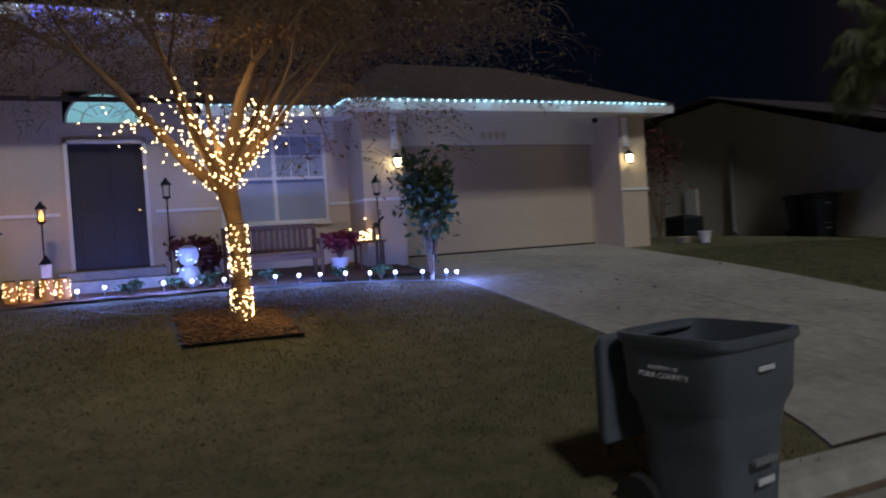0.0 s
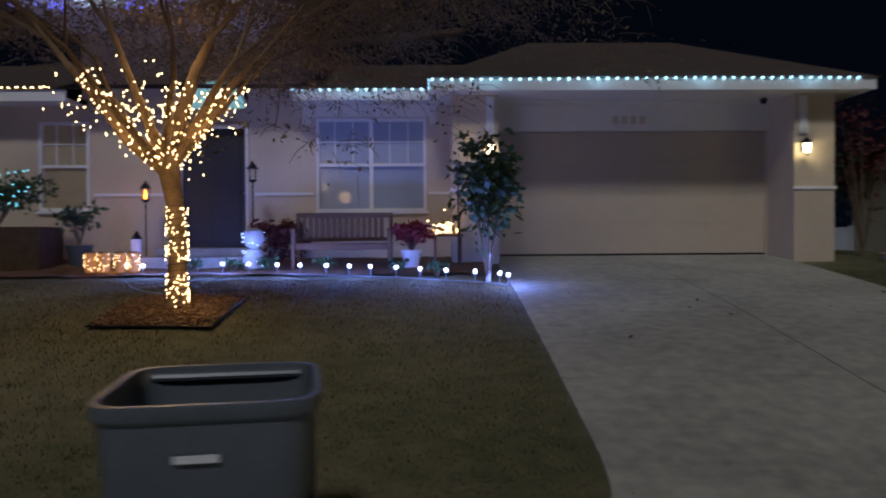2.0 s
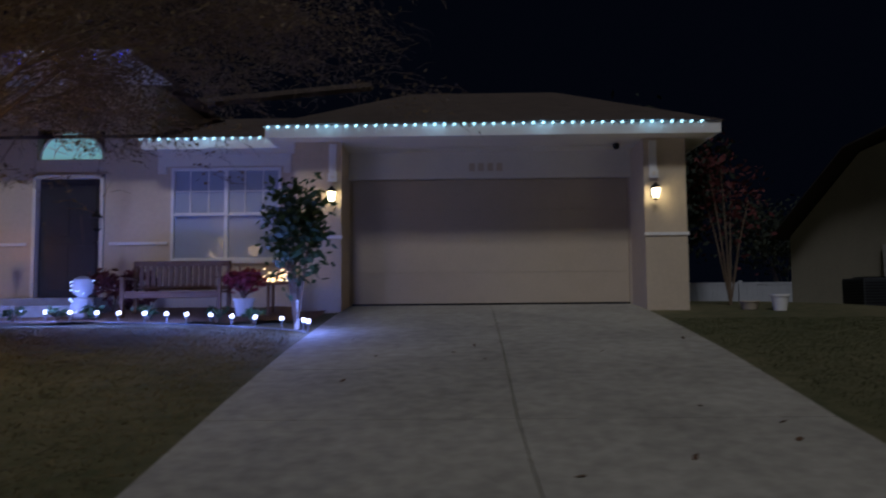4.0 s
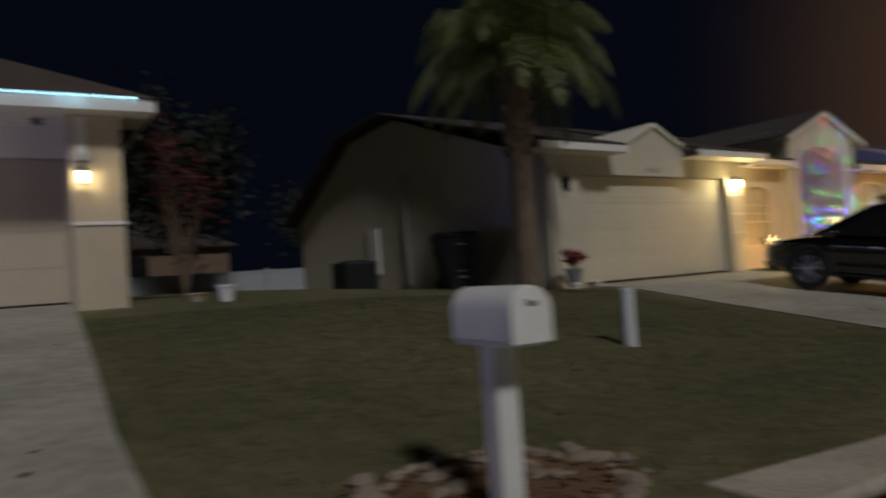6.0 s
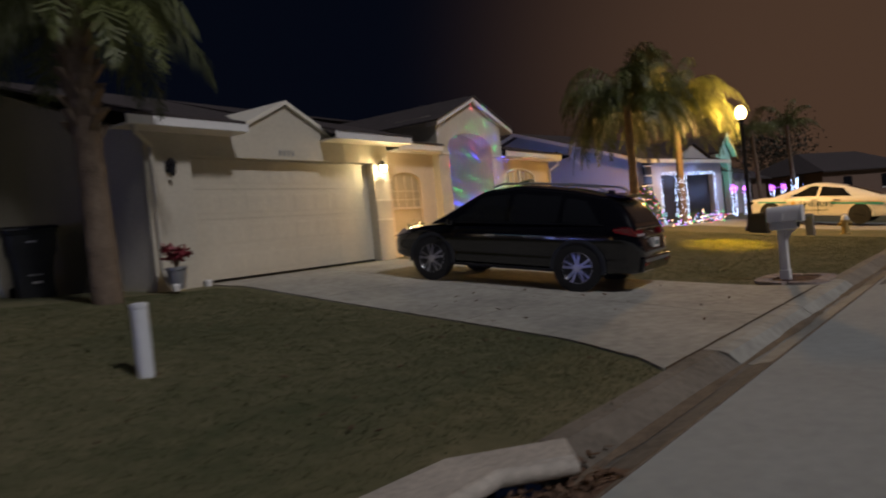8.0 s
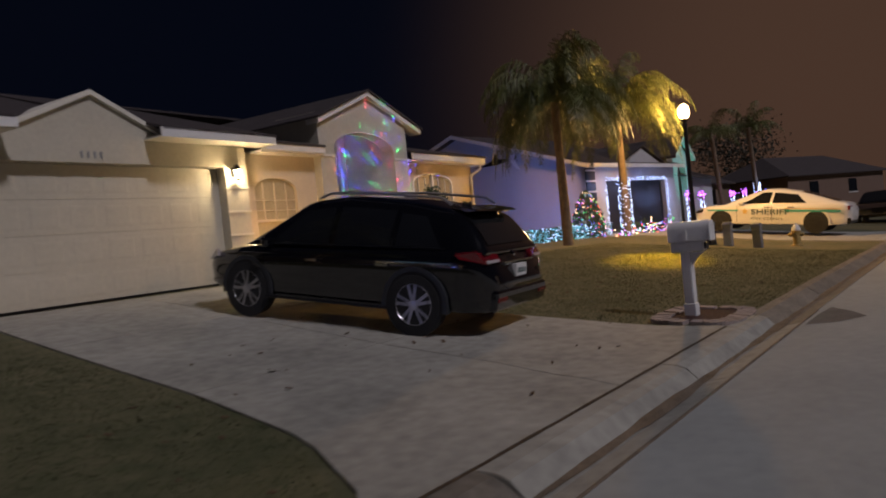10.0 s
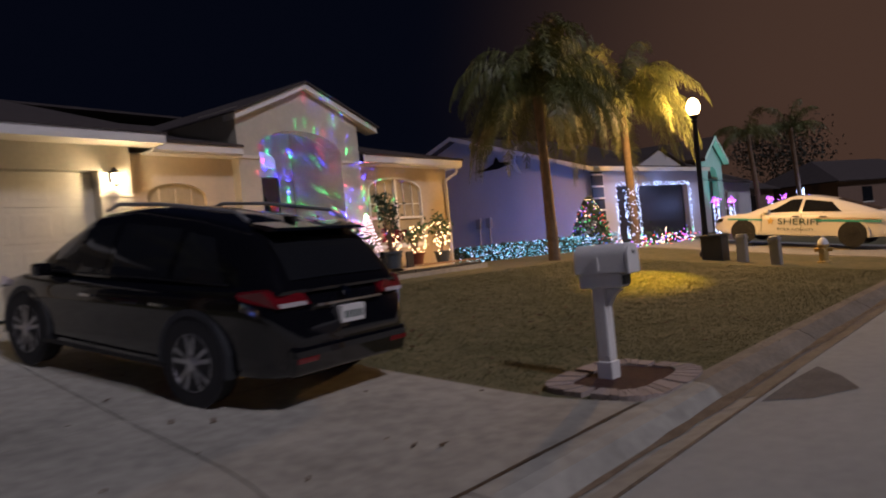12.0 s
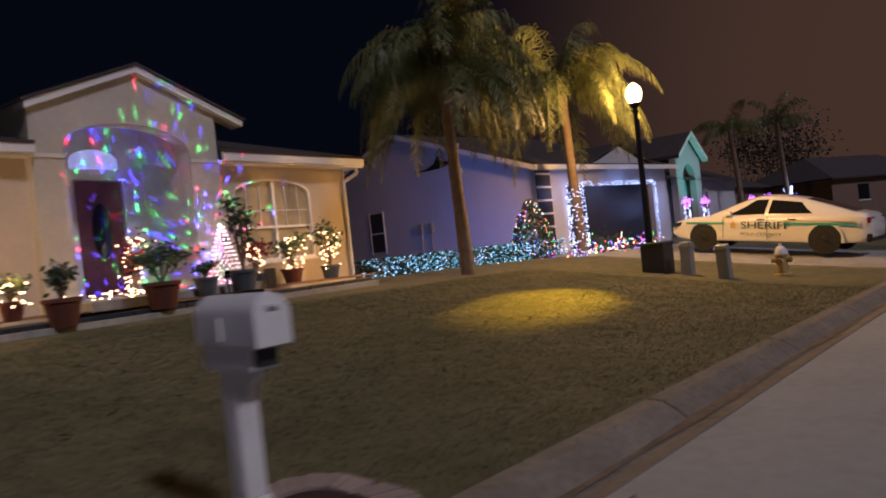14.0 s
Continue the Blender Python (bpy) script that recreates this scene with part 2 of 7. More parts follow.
class Mesh:
    def __init__(self):
        self.v, self.f, self.cuts = [], [], []

    def add(self, vs, fs):
        n = len(self.v)
        self.cuts.append((n, len(self.f)))
        self.v += [tuple(p) for p in vs]
        self.f += [tuple(i + n for i in q) for q in fs]
        return self

    def box(self, x0, y0, z0, x1, y1, z1, m=None):
        vs = [Vector(p) for p in ((x0, y0, z0), (x1, y0, z0), (x1, y1, z0), (x0, y1, z0), (x0, y0, z1), (x1, y0, z1), (x1, y1, z1), (x0, y1, z1))]
        if m:
            vs = [m @ p for p in vs]
        return self.add(vs, [(0, 3, 2, 1), (4, 5, 6, 7), (0, 1, 5, 4), (1, 2, 6, 5), (2, 3, 7, 6), (3, 0, 4, 7)])

    def cyl(self, p, q, r0, r1=None, n=10, caps=True):
        p, q = Vector(p), Vector(q)
        r1 = r0 if r1 is None else r1
        d = (q - p).normalized()
        u = d.orthogonal().normalized()
        w = d.cross(u)
        vs = []
        for c, r in ((p, r0), (q, r1)):
            for i in range(n):
                a = 2 * math.pi * i / n
                vs.append(c + (u * math.cos(a) + w * math.sin(a)) * r)
        fs = [(i, (i + 1) % n, n + (i + 1) % n, n + i) for i in range(n)]
        if caps:
            fs += [tuple(range(n))[::-1], tuple(range(n, 2 * n))]
        return self.add(vs, fs)

    def tube(self, pts, radii, n=8):
        for i in range(len(pts) - 1):
            self.cyl(pts[i], pts[i + 1], radii[i], radii[i + 1], n, caps=i in (0, len(pts) - 2))
        return self

    def lathe(self, prof, n=20, c=(0, 0, 0), sx=1.0, sy=1.0):
        vs, fs = [], []
        for r, z in prof:
            for i in range(n):
                a = 2 * math.pi * i / n
                vs.append((c[0] + r * sx * math.cos(a), c[1] + r * sy * math.sin(a), c[2] + z))
        for k in range(len(prof) - 1):
            for i in range(n):
                j = (i + 1) % n
                fs.append((k * n + i, k * n + j, (k + 1) * n + j, (k + 1) * n + i))
        fs.append(tuple(range(n))[::-1])
        fs.append(tuple(range((len(prof) - 1) * n, len(prof) * n)))
        return self.add(vs, fs)

    def ball(self, c, r, n=6, m=4, sz=1.0):
        return self.lathe([(max(0.001, r * math.sin(math.pi * k / m)), -r * sz * math.cos(math.pi * k / m)) for k in range(m + 1)], n, c)

    def prism(self, poly, a, b, axis="y"):
        """A flat outline drawn out from a to b: in x, z along y, or in y, z along x, or in x, y along z."""
        n = len(poly)
        if axis == "y":
            vs = [(x, a, z) for x, z in poly] + [(x, b, z) for x, z in poly]
        elif axis == "x":
            vs = [(a, y, z) for y, z in poly] + [(b, y, z) for y, z in poly]
        else:
            vs = [(x, y, a) for x, y in poly] + [(x, y, b) for x, y in poly]
        return self.add(vs, [tuple(range(n))[::-1], tuple(range(n, 2 * n))] + [(i, (i + 1) % n, n + (i + 1) % n, n + i) for i in range(n)])

    def slab(self, quad, t):
        """A sloped sheet of four corners with thickness t downwards."""
        low = [(x, y, z - t) for x, y, z in quad]
        k = len(quad)
        return self.add(list(quad) + low, [tuple(range(k)), tuple(range(k, 2 * k))[::-1]] + [(i, k + i, k + (i + 1) % k, (i + 1) % k) for i in range(k)])

    def split(self, name, material, parent=None, label=""):
        """Each shape that was added becomes an object of its own."""
        ends = self.cuts[1:] + [(len(self.v), len(self.f))]
        for (v0, f0), (v1, f1) in zip(self.cuts, ends):
            m = Mesh()
            m.add(self.v[v0:v1], [tuple(i - v0 for i in q) for q in self.f[f0:f1]])
            m.ob(name, material, parent, label)

    def ob(self, name, material, parent=None, label="", smooth=False, bevel=0.0):
        me = bpy.data.meshes.new(name)
        me.from_pydata(self.v, [], self.f)
        b = bmesh.new()
        b.from_mesh(me)
        bmesh.ops.recalc_face_normals(b, faces=b.faces)
        b.to_mesh(me)
        b.free()
        me.materials.append(material)
        if smooth:
            me.shade_smooth()
            me.set_sharp_from_angle(angle=radians(38))
        o = new(name, me)
        if parent:
            o.parent = parent
        if label:
            o["label"] = label
        if bevel:
            bv = o.modifiers.new("edge", "BEVEL")
            bv.width, bv.segments, bv.limit_method = bevel, 2, "ANGLE"
        return o


def thing(name, label, category, m, group="", kind=""):
    o = new(name)
    o.empty_display_size = 0.1
    o.matrix_world = m
    return tagged(o, label, category, group, kind)


def G(x, y):
    """Height of the ground."""
    a = np.interp(y, [2.85, 3.1, 3.6, 6.5, 8.5, 10.0, 12.2, 13.2, 16], [0.0, 0.10, 0.14, 0.56, 0.82, 0.98, 1.2, 1.28, 1.3])
    b = np.interp(y, [2.85, 3.1, 4.0, 6.0, 8.6, 10.5, 12.5], [0.0, 0.09, 0.13, 0.31, 0.62, 0.86, 0.97])
    a = a + 0.2 * math.exp(-((x - 3.7) ** 2 + (y - 7.7) ** 2) / 3.2)
    k = np.interp(x, [16.0, 20.8], [0, 1])
    return float(a * (1 - k) + b * k + np.interp(x, [28, 33, 38, 42, 60], [0, -0.03, -0.08, -0.12, -0.16]))


# ---- ground, road, kerb ----
def sheet(xs, ys, dz=0.0, inside=None):
    m = Mesh()
    nx = len(xs)
    vs = [(x, y, G(x, y) + dz) for y in ys for x in xs]
    fs = []
    for j in range(len(ys) - 1):
        for i in range(nx - 1):
            fs.append((j * nx + i, j * nx + i + 1, (j + 1) * nx + i + 1, (j + 1) * nx + i))
    return m.add(vs, fs)


gx = [-600, -200, -60, -30] + [-20 + 0.8 * i for i in range(126)] + [85, 100, 140, 250, 600]
gy = [3.1, 3.3, 3.6, 4.0, 4.5, 5, 5.5, 6, 6.5, 7, 7.5, 8, 8.5, 9, 9.5, 10, 10.5, 11, 11.5, 12, 12.2, 12.5, 13.2, 14, 16, 20, 30, 60, 150, 600]
ground = tagged(sheet(gx, gy).ob("ground", GRASS, smooth=True), "dry brown and green lawn sloping up from the kerb", "ground", kind="structure")
road = Mesh()
rx = [-600, -100, 0, 20, 28, 33, 38, 42, 60, 200, 600]
road.add([(x, y, G(x, 0) + z) for y, z in ((-600, 0), (-8, 0), (2.5, 0.0)) for x in rx],
         [(j * 11 + i, j * 11 + i + 1, (j + 1) * 11 + i + 1, (j + 1) * 11 + i) for j in range(2) for i in range(10)])
tagged(road.ob("road", ROAD), "worn light grey asphalt street", "road", kind="structure")
kerb = tagged(new("kerb"), "rolled concrete kerb and gutter in jointed lengths", "kerb", kind="structure")
prof = [(2.5, 0.008), (2.68, -0.03), (2.78, -0.025), (2.88, 0.045), (2.97, 0.095), (3.1, 0.108), (3.1, -0.2), (2.5, -0.2)]
for i in range(-8, 30):
    x0, x1 = i * 3.0 + 0.01, i * 3.0 + 2.99
    if 14.9 < (x0 + x1) / 2 < 17.9:
        continue
    za, zb = G(x0, 0), G(x1, 0)
    low = (5.7 < (x0 + x1) / 2 < 13.5) or (20.5 < (x0 + x1) / 2 < 26)
    m = Mesh()
    k = len(prof)
    pr = [(y, z if not (low and y > 2.85 and z > 0) else z * 0.55 + 0.045) for y, z in prof]
    m.add([(x0, y, z + za) for y, z in pr] + [(x1, y, z + zb) for y, z in pr],
          [tuple(range(k)), tuple(range(k, 2 * k))[::-1]] + [(a, (a + 1) % k, k + (a + 1) % k, k + a) for a in range(k)])
    m.ob("kerb_length", CONC if low else CURB, kerb)
# dark open joints: road to gutter, kerb to driveways
jt = Mesh()
jt.box(-20, 2.485, -0.03, 28, 2.503, 0.0115)
jt.split("gutter_joint", GUTTER_DIRT, kerb, "dark crack between road and gutter")
for x0, x1 in ((7.1, 12.9), (20.1, 26.1)):
    n = 12
    jm = Mesh()
    jm.add([(x0 + (x1 - x0) * i / n, y, G(x0 + (x1 - x0) * i / n, y) + 0.019 + 0.006 * (i % 2)) for y in (3.095, 3.125) for i in range(n + 1)], [(i, i + 1, n + 2 + i, n + 1 + i) for i in range(n)])
    jm.ob("driveway_joint", DIRT, kerb, "dark expansion joint")
# dark patch on the road by the second mailbox
PATCH = ((26.84, 2.44), (27.65, 2.43), (28.29, 2.38), (27.9, 2.1), (27.46, 1.88), (27.03, 2.12))
tagged(Mesh().add([(x, y, G(x, 0) + 0.004) for x, y in PATCH], [tuple(range(len(PATCH)))]).ob("road_patch", DARKROAD), "dark patch on the asphalt", "road patch", kind="structure")
# dark dirt washed along the gutter
gd = Mesh()
qd = random.Random(2)
xs_ = [-6 + 0.35 * i for i in range(190)]
row = []
for x in xs_:
    wv = 0.03 + 0.02 * math.sin(x * 1.7) + qd.uniform(-0.012, 0.02)
    row.append((x, 2.72 - wv, G(x, 0) - 0.018))
    row.append((x, 2.74 + wv * 0.8, G(x, 0) - 0.012))
gd.add(row, [(2 * i, 2 * i + 2, 2 * i + 3, 2 * i + 1) for i in range(len(xs_) - 1)])
tagged(gd.ob("gutter_dirt", GUTTER_DIRT), "dark dirt and leaf stain in the gutter", "dirt", kind="structure")
# storm drain with a slab top and leaves in its throat
drain = thing("storm_drain", "concrete kerb inlet slab over a throat full of leaves", "storm drain", pose(16.6, 3.4, 0))
Mesh().prism([(-1.6, -0.44), (0.75, -0.44), (1.1, -0.72), (1.38, -0.5), (0.8, -0.04), (-1.6, 0.1)], 0.05, 0.155, "z").ob("inlet_slab", SLAB, drain, bevel=0.02)
Mesh().box(-1.6, -0.3, -0.3, 0.9, -0.2, 0.06).ob("throat_wall", DIRT, drain)
Mesh().add([(-1.6, -0.92, 0.008), (1.4, -0.92, 0.008), (1.4, -0.6, -0.03), (-1.6, -0.28, -0.09), (0.1, -0.6, -0.06)],
           [(0, 1, 4), (1, 2, 4), (2, 3, 4), (3, 0, 4)]).ob("leaf_filled_gutter", LITTER, drain)
# rounded pale nose along the slab's front, and the debris washed into the throat
Mesh().tube([(-1.6, -0.45, 0.115), (0.72, -0.45, 0.115), (1.08, -0.73, 0.10)], [0.055, 0.055, 0.045], 10).ob("slab_nose", SLAB, drain, "pale rounded concrete lip", smooth=True)
ql = random.Random(31)
debris = Mesh()
for k in range(420):
    x = ql.uniform(-1.5, 1.3)
    y = ql.uniform(-0.86, -0.5) - max(0, x - 0.9) * 0.2
    a_ = ql.uniform(0.018, 0.05)
    debris.box(-a_, -a_ * 0.4, 0, a_, a_ * 0.4, 0.006, pose(x, y, ql.uniform(-0.03, 0.035), ql.uniform(-35, 35), ql.uniform(-35, 35), ql.uniform(0, 180)))
debris.ob("leaf_debris", LITTER, drain)["kind"] = "stuff"
Mesh().slab([(0.12, -0.66, 0.05), (0.26, -0.68, 0.06), (0.25, -0.60, 0.055), (0.13, -0.58, 0.045)], 0.006).ob("paper_scrap", WHITE, drain, "scrap of white paper")


def drive(name, label, left, right, ys, cols):
    """A driveway of slabs; left and right are its edges, as places (y, x) from the kerb up."""
    d = tagged(new(name), label, "driveway", kind="structure")

    def edge(line, y):
        return float(np.interp(y, [p[0] for p in line], [p[1] for p in line]))

    for j in range(len(ys) - 1):
        for c in range(cols):
            y0, y1 = ys[j] + 0.008, ys[j + 1] - 0.008
            m = Mesh()
            n = 8
            top, bot = [], []
            for q in range(n + 1):
                y = y0 + (y1 - y0) * q / n
                lo, hi = edge(left, y), edge(right, y)
                for x in (lo + (hi - lo) * c / cols + 0.006, lo + (hi - lo) * (c + 1) / cols - 0.006):
                    top.append((x, y, G(x, y) + 0.022))
                    bot.append((x, y, G(x, y) - 0.1))
            o = len(top)
            fs = [(2 * q, 2 * q + 1, 2 * q + 3, 2 * q + 2) for q in range(n)]
            fs += [(2 * q, 2 * q + 2, o + 2 * q + 2, o + 2 * q) for q in range(n)] + [(2 * q + 1, o + 2 * q + 1, o + 2 * q + 3, 2 * q + 3) for q in range(n)]
            fs += [(0, o, o + 1, 1), (2 * n, 2 * n + 1, o + 2 * n + 1, o + 2 * n)]
            m.add(top + bot, fs).ob("concrete_slab", CONC, d)
    return d


drive("driveway_1", "pale concrete driveway with dark joints", ((3.1, 7.1), (3.6, 7.38), (4.3, 7.52), (13, 7.62)), ((3.1, 12.9), (3.6, 12.6), (4.6, 12.35), (6, 12.33), (12, 12.56)), [3.12, 5.95, 7.6, 10.3, 13.2], 2)
drive("driveway_2", "stained concrete driveway with expansion joints", ((3.1, 20.05), (3.5, 20.45), (4.4, 20.95), (6, 21.25), (11.6, 21.6)), ((3.1, 26.15), (3.7, 25.97), (6, 25.98), (11.8, 26.5)), [3.12, 6.1, 8.8, 11.75], 2)
drive("driveway_3", "concrete driveway of the far house", ((3.1, 42.6), (5, 43.0)), ((3.1, 48.4), (5, 48.0)), [3.12, 7.0, 10.5, 13.3], 1)


# ---- houses ----
def window(parent, x0, x1, z0, z1, y, cols, glass, arch=0.0, upper_rows=2, inner=None, wood=WHITE, double=True):
    """A sash window set in a wall whose face is at y, looking to -y."""
    w = Mesh()
    t = 0.05
    w.box(x0, y - 0.05, z0, x0 + t, y + 0.04, z1).box(x1 - t, y - 0.05, z0, x1, y + 0.04, z1)
    w.box(x0 + t, y - 0.05, z0, x1 - t, y + 0.04, z0 + t)
    if arch <= 0:
        w.box(x0 + t, y - 0.05, z1 - t, x1 - t, y + 0.04, z1)
    fr = w.ob("window", wood, parent, "white framed sash window")
    zm = (z0 + z1) / 2
    xm = (x0 + x1) / 2
    wd = (x1 - x0) / 2
    g = Mesh()
    if arch > 0:
        pts = [(x0 + t, z0 + t), (x1 - t, z0 + t)] + [(xm + (wd - t) * math.cos(math.pi * k / 12), z1 + (arch - t) * math.sin(math.pi * k / 12)) for k in range(13)]
        g.prism(pts, y + 0.02, y + 0.03)
        a = Mesh()
        for k in range(12):
            p = [(xm + wd * math.cos(math.pi * (k + e) / 12), z1 + arch * math.sin(math.pi * (k + e) / 12)) for e in (0, 1)]
            q = [(xm + (wd - t) * math.cos(math.pi * (k + e) / 12), z1 + (arch - t) * math.sin(math.pi * (k + e) / 12)) for e in (0, 1)]
            a.prism([p[0], p[1], q[1], q[0]], y - 0.05, y + 0.035)
        a.ob("arch_frame", wood, fr)
    else:
        g.box(x0 + t, y + 0.02, z0 + t, x1 - t, y + 0.03, z1 - t)
    g.ob("pane", glass, fr)
    s = Mesh().box(x0 + t, y - 0.035, zm - 0.025, x1 - t, y + 0.018, zm + 0.025)
    if double:
        s.box(xm - 0.035, y - 0.045, z0 + t, xm + 0.035, y + 0.018, z1 + max(0, arch - t) * 0.99)
    s.ob("sash_rail", wood, fr)
    mu = Mesh()
    topz = z1 + arch * 0.7 - t
    for k in range(1, cols):
        x = x0 + (x1 - x0) * k / cols
        if double and abs(x - xm) < 0.05:
            continue
        mu.box(x - 0.009, y - 0.005, zm + 0.025, x + 0.009, y + 0.018, topz)
    for k in range(1, upper_rows):
        z = zm + (z1 - zm) * k / upper_rows
        mu.box(x0 + t, y - 0.004, z - 0.009, x1 - t, y + 0.017, z + 0.009)
    mu.ob("muntin", wood, fr)
    Mesh().box(x0 - 0.04, y - 0.09, z0 - 0.05, x1 + 0.04, y + 0.03, z0).ob("sill", wood, fr)
    if inner:
        inn = Mesh()
        zz = z0 + 0.08
        while zz < z1 - 0.1:
            inn.box(x0 + t, y + 0.06, zz, x1 - t, y + 0.065, zz + 0.035)
            zz += 0.045
        inn.ob("blind", inner, fr)
    return fr


def garage_door(parent, x0, x1, z0, z1, y, material, cols=8, proud=0.018):
    d = Mesh().box(x0, y + 0.02, z0, x1, y + 0.07, z1).ob("garage_door", material, parent, "panelled sectional garage door")
    rows = 4
    h = (z1 - z0) / rows
    w = (x1 - x0) / cols
    for r in range(rows):
        s = Mesh().box(x0, y, z0 + r * h + 0.002, x1, y + 0.02, z0 + (r + 1) * h - 0.002)
        s.ob("section", material, d)
        for c in range(cols if proud else 0):
            p = Mesh()
            a, b, u, v = x0 + c * w + 0.07, x0 + (c + 1) * w - 0.07, z0 + r * h + 0.09, z0 + (r + 1) * h - 0.09
            p.add([(a, y - 0.002, u), (b, y - 0.002, u), (b, y - 0.002, v), (a, y - 0.002, v),
                   (a + 0.04, y - proud, u + 0.04), (b - 0.04, y - proud, u + 0.04), (b - 0.04, y - proud, v - 0.04), (a + 0.04, y - proud, v - 0.04)],
                  [(4, 5, 6, 7), (0, 1, 5, 4), (1, 2, 6, 5), (2, 3, 7, 6), (3, 0, 4, 7)])
            p.ob("raised_panel", material, d)
    Mesh().box(x0, y - 0.01, z0 - 0.02, x1, y + 0.05, z0 + 0.015).ob("bottom_seal", BLACK, d)
    return d


def coach_lamp(m, label, power):
    t = thing("wall_lamp", label, "wall lamp", m, "coach lamps")
    Mesh().box(-0.05, -0.02, -0.09, 0.05, 0, 0.09).ob("back_plate", BLACK, t, bevel=0.008)
    Mesh().tube([(0, 0, 0.06), (0, -0.06, 0.13), (0, -0.13, 0.13)], [0.01, 0.01, 0.01]).ob("arm", BLACK, t)
    Mesh().lathe([(0.012, 0.13), (0.035, 0.10), (0.085, 0.05), (0.085, 0.035)], 8, (0, -0.13, 0)).ob("cap", BLACK, t)
    g = Mesh().lathe([(0.07, 0.035), (0.045, -0.12)], 6, (0, -0.13, 0)).ob("glass", LAMPW if power else CARGLASS, t, "lit frosted glass" if power else "unlit glass")
    g.visible_shadow = False
    Mesh().lathe([(0.05, -0.12), (0.03, -0.14), (0.008, -0.17)], 8, (0, -0.13, 0)).ob("finial", BLACK, t)
    if power:
        p = m @ Vector((0, -0.2, -0.02))
        lamp("coach_bulb", "POINT", p, power, (1.0, 0.80, 0.42), 0.05)
    return t


# house beside the lit tree
Z1 = 1.22
h1 = thing("house", "single-storey tan stucco house with a recessed garage and white eaves", "house", pose(0, 12.2, Z1))
w = Mesh()
w.box(6.87, 0, -0.3, 7.64, 1.0, 2.78)
w.box(12.57, 0, -0.3, 13.25, 1.0, 2.78)
w.box(6.87, 1.0, -0.3, 7.66, 9, 2.78).box(12.55, 1.0, -0.3, 13.25, 9, 2.78)
w.box(7.66, 1.0, 2.31, 12.55, 1.2, 2.78)
w.box(-8, 0.9, -0.3, -0.36, 1.1, 2.78).box(-0.36, 0.9, -0.3, 0.52, 1.1, 0.94).box(-0.36, 0.9, 2.5, 0.52, 1.1, 2.78).box(0.52, 0.9, -0.3, 2.08, 1.1, 2.9)
w.box(3.3, 0.9, -0.3, 4.5, 1.1, 2.9).box(4.5, 0.9, -0.3, 6.44, 1.1, 0.9).box(4.5, 0.9, 2.54, 6.44, 1.1, 2.78).box(6.44, 0.9, -0.3, 6.87, 1.1, 2.78)
w.box(2.08, 0.9, 2.42, 3.3, 1.1, 2.72)
w.box(0.4, 0.9, 3.26, 4.2, 1.1, 4.08).box(0.4, 0.9, 2.9, 2.08, 1.1, 3.26).box(3.3, 0.9, 2.9, 4.2, 1.1, 3.26)
w.box(0.4, 1.1, 2.78, 0.6, 5, 4.08).box(4.0, 1.1, 2.78, 4.2, 5, 4.08)
w.split("wall", STUCCO, h1)
hd = Mesh().box(7.642, 0.86, 2.30, 12.568, 0.99, 2.76)
hd.ob("garage_header", CREAM, h1, "pale garage header")
Mesh().box(7.645, 0.5, 2.76, 12.565, 0.98, 2.79).ob("recess_ceiling", CREAM, h1)
garage_door(h1, 7.67, 12.54, 0.1, 2.3, 1.03, TAN, 8, 0)
# soffit and fascia
Mesh().box(6.5, -0.42, 2.78, 13.66, 0.95, 2.82).split("soffit", CREAM, h1)
Mesh().box(4.2, 0.35, 2.781, 6.5, 1.1, 2.82).split("soffit", CREAM, h1)
Mesh().box(-8, 0.35, 2.781, 0.4, 1.1, 2.82).split("soffit", CREAM, h1)
Mesh().box(6.5, -0.46, 2.76, 13.68, -0.42, 2.95).split("fascia", WHITE, h1, "white metal fascia")
Mesh().box(4.2, 0.31, 2.76, 6.54, 0.35, 2.95).box(6.5, -0.42, 2.77, 6.54, 0.31, 2.95).split("fascia", WHITE, h1)
Mesh().box(-8, 0.31, 2.76, 0.4, 0.35, 2.95).split("fascia", WHITE, h1)
Mesh().box(13.64, -0.42, 2.77, 13.68, 9.4, 2.95).split("fascia", WHITE, h1)
r = Mesh()
r.add([(6.45, -0.5, 2.95), (13.74, -0.5, 2.95), (13.74, 9.5, 2.95), (6.45, 9.5, 2.95), (8.6, 3.3, 4.5), (11.6, 3.3, 4.5), (11.6, 7.0, 4.5), (8.6, 7.0, 4.5)],
      [(0, 1, 5, 4), (1, 2, 6, 5), (2, 3, 7, 6), (3, 0, 4, 7), (4, 5, 6, 7), (3, 2, 1, 0)])
r.add([(-8.2, 0.27, 2.951), (8, 0.27, 2.951), (8, 4.6, 4.35), (-8.2, 4.6, 4.35), (8, 9, 2.951), (-8.2, 9, 2.951)], [(0, 1, 2, 3), (3, 2, 4, 5)])
r.split("roof", SHINGLE, h1, "brown shingle hip roof")
pr = Mesh()
pr.add([(0.0, -0.7, 4.13), (4.5, -0.7, 4.13), (4.5, 5.5, 4.13), (0, 5.5, 4.13), (1.7, 2.0, 5.0), (2.8, 2.0, 5.0)], [(0, 1, 5, 4), (1, 2, 5), (2, 3, 4, 5), (3, 0, 4), (3, 2, 1, 0)])
pr.ob("entry_roof", SHINGLE, h1)
Mesh().box(0.05, -0.72, 4.0, 4.45, -0.68, 4.14).ob("entry_fascia", WHITE, h1)
Mesh().box(0.05, -0.68, 4.05, 4.45, 0.95, 4.08).ob("entry_soffit", CREAM, h1)
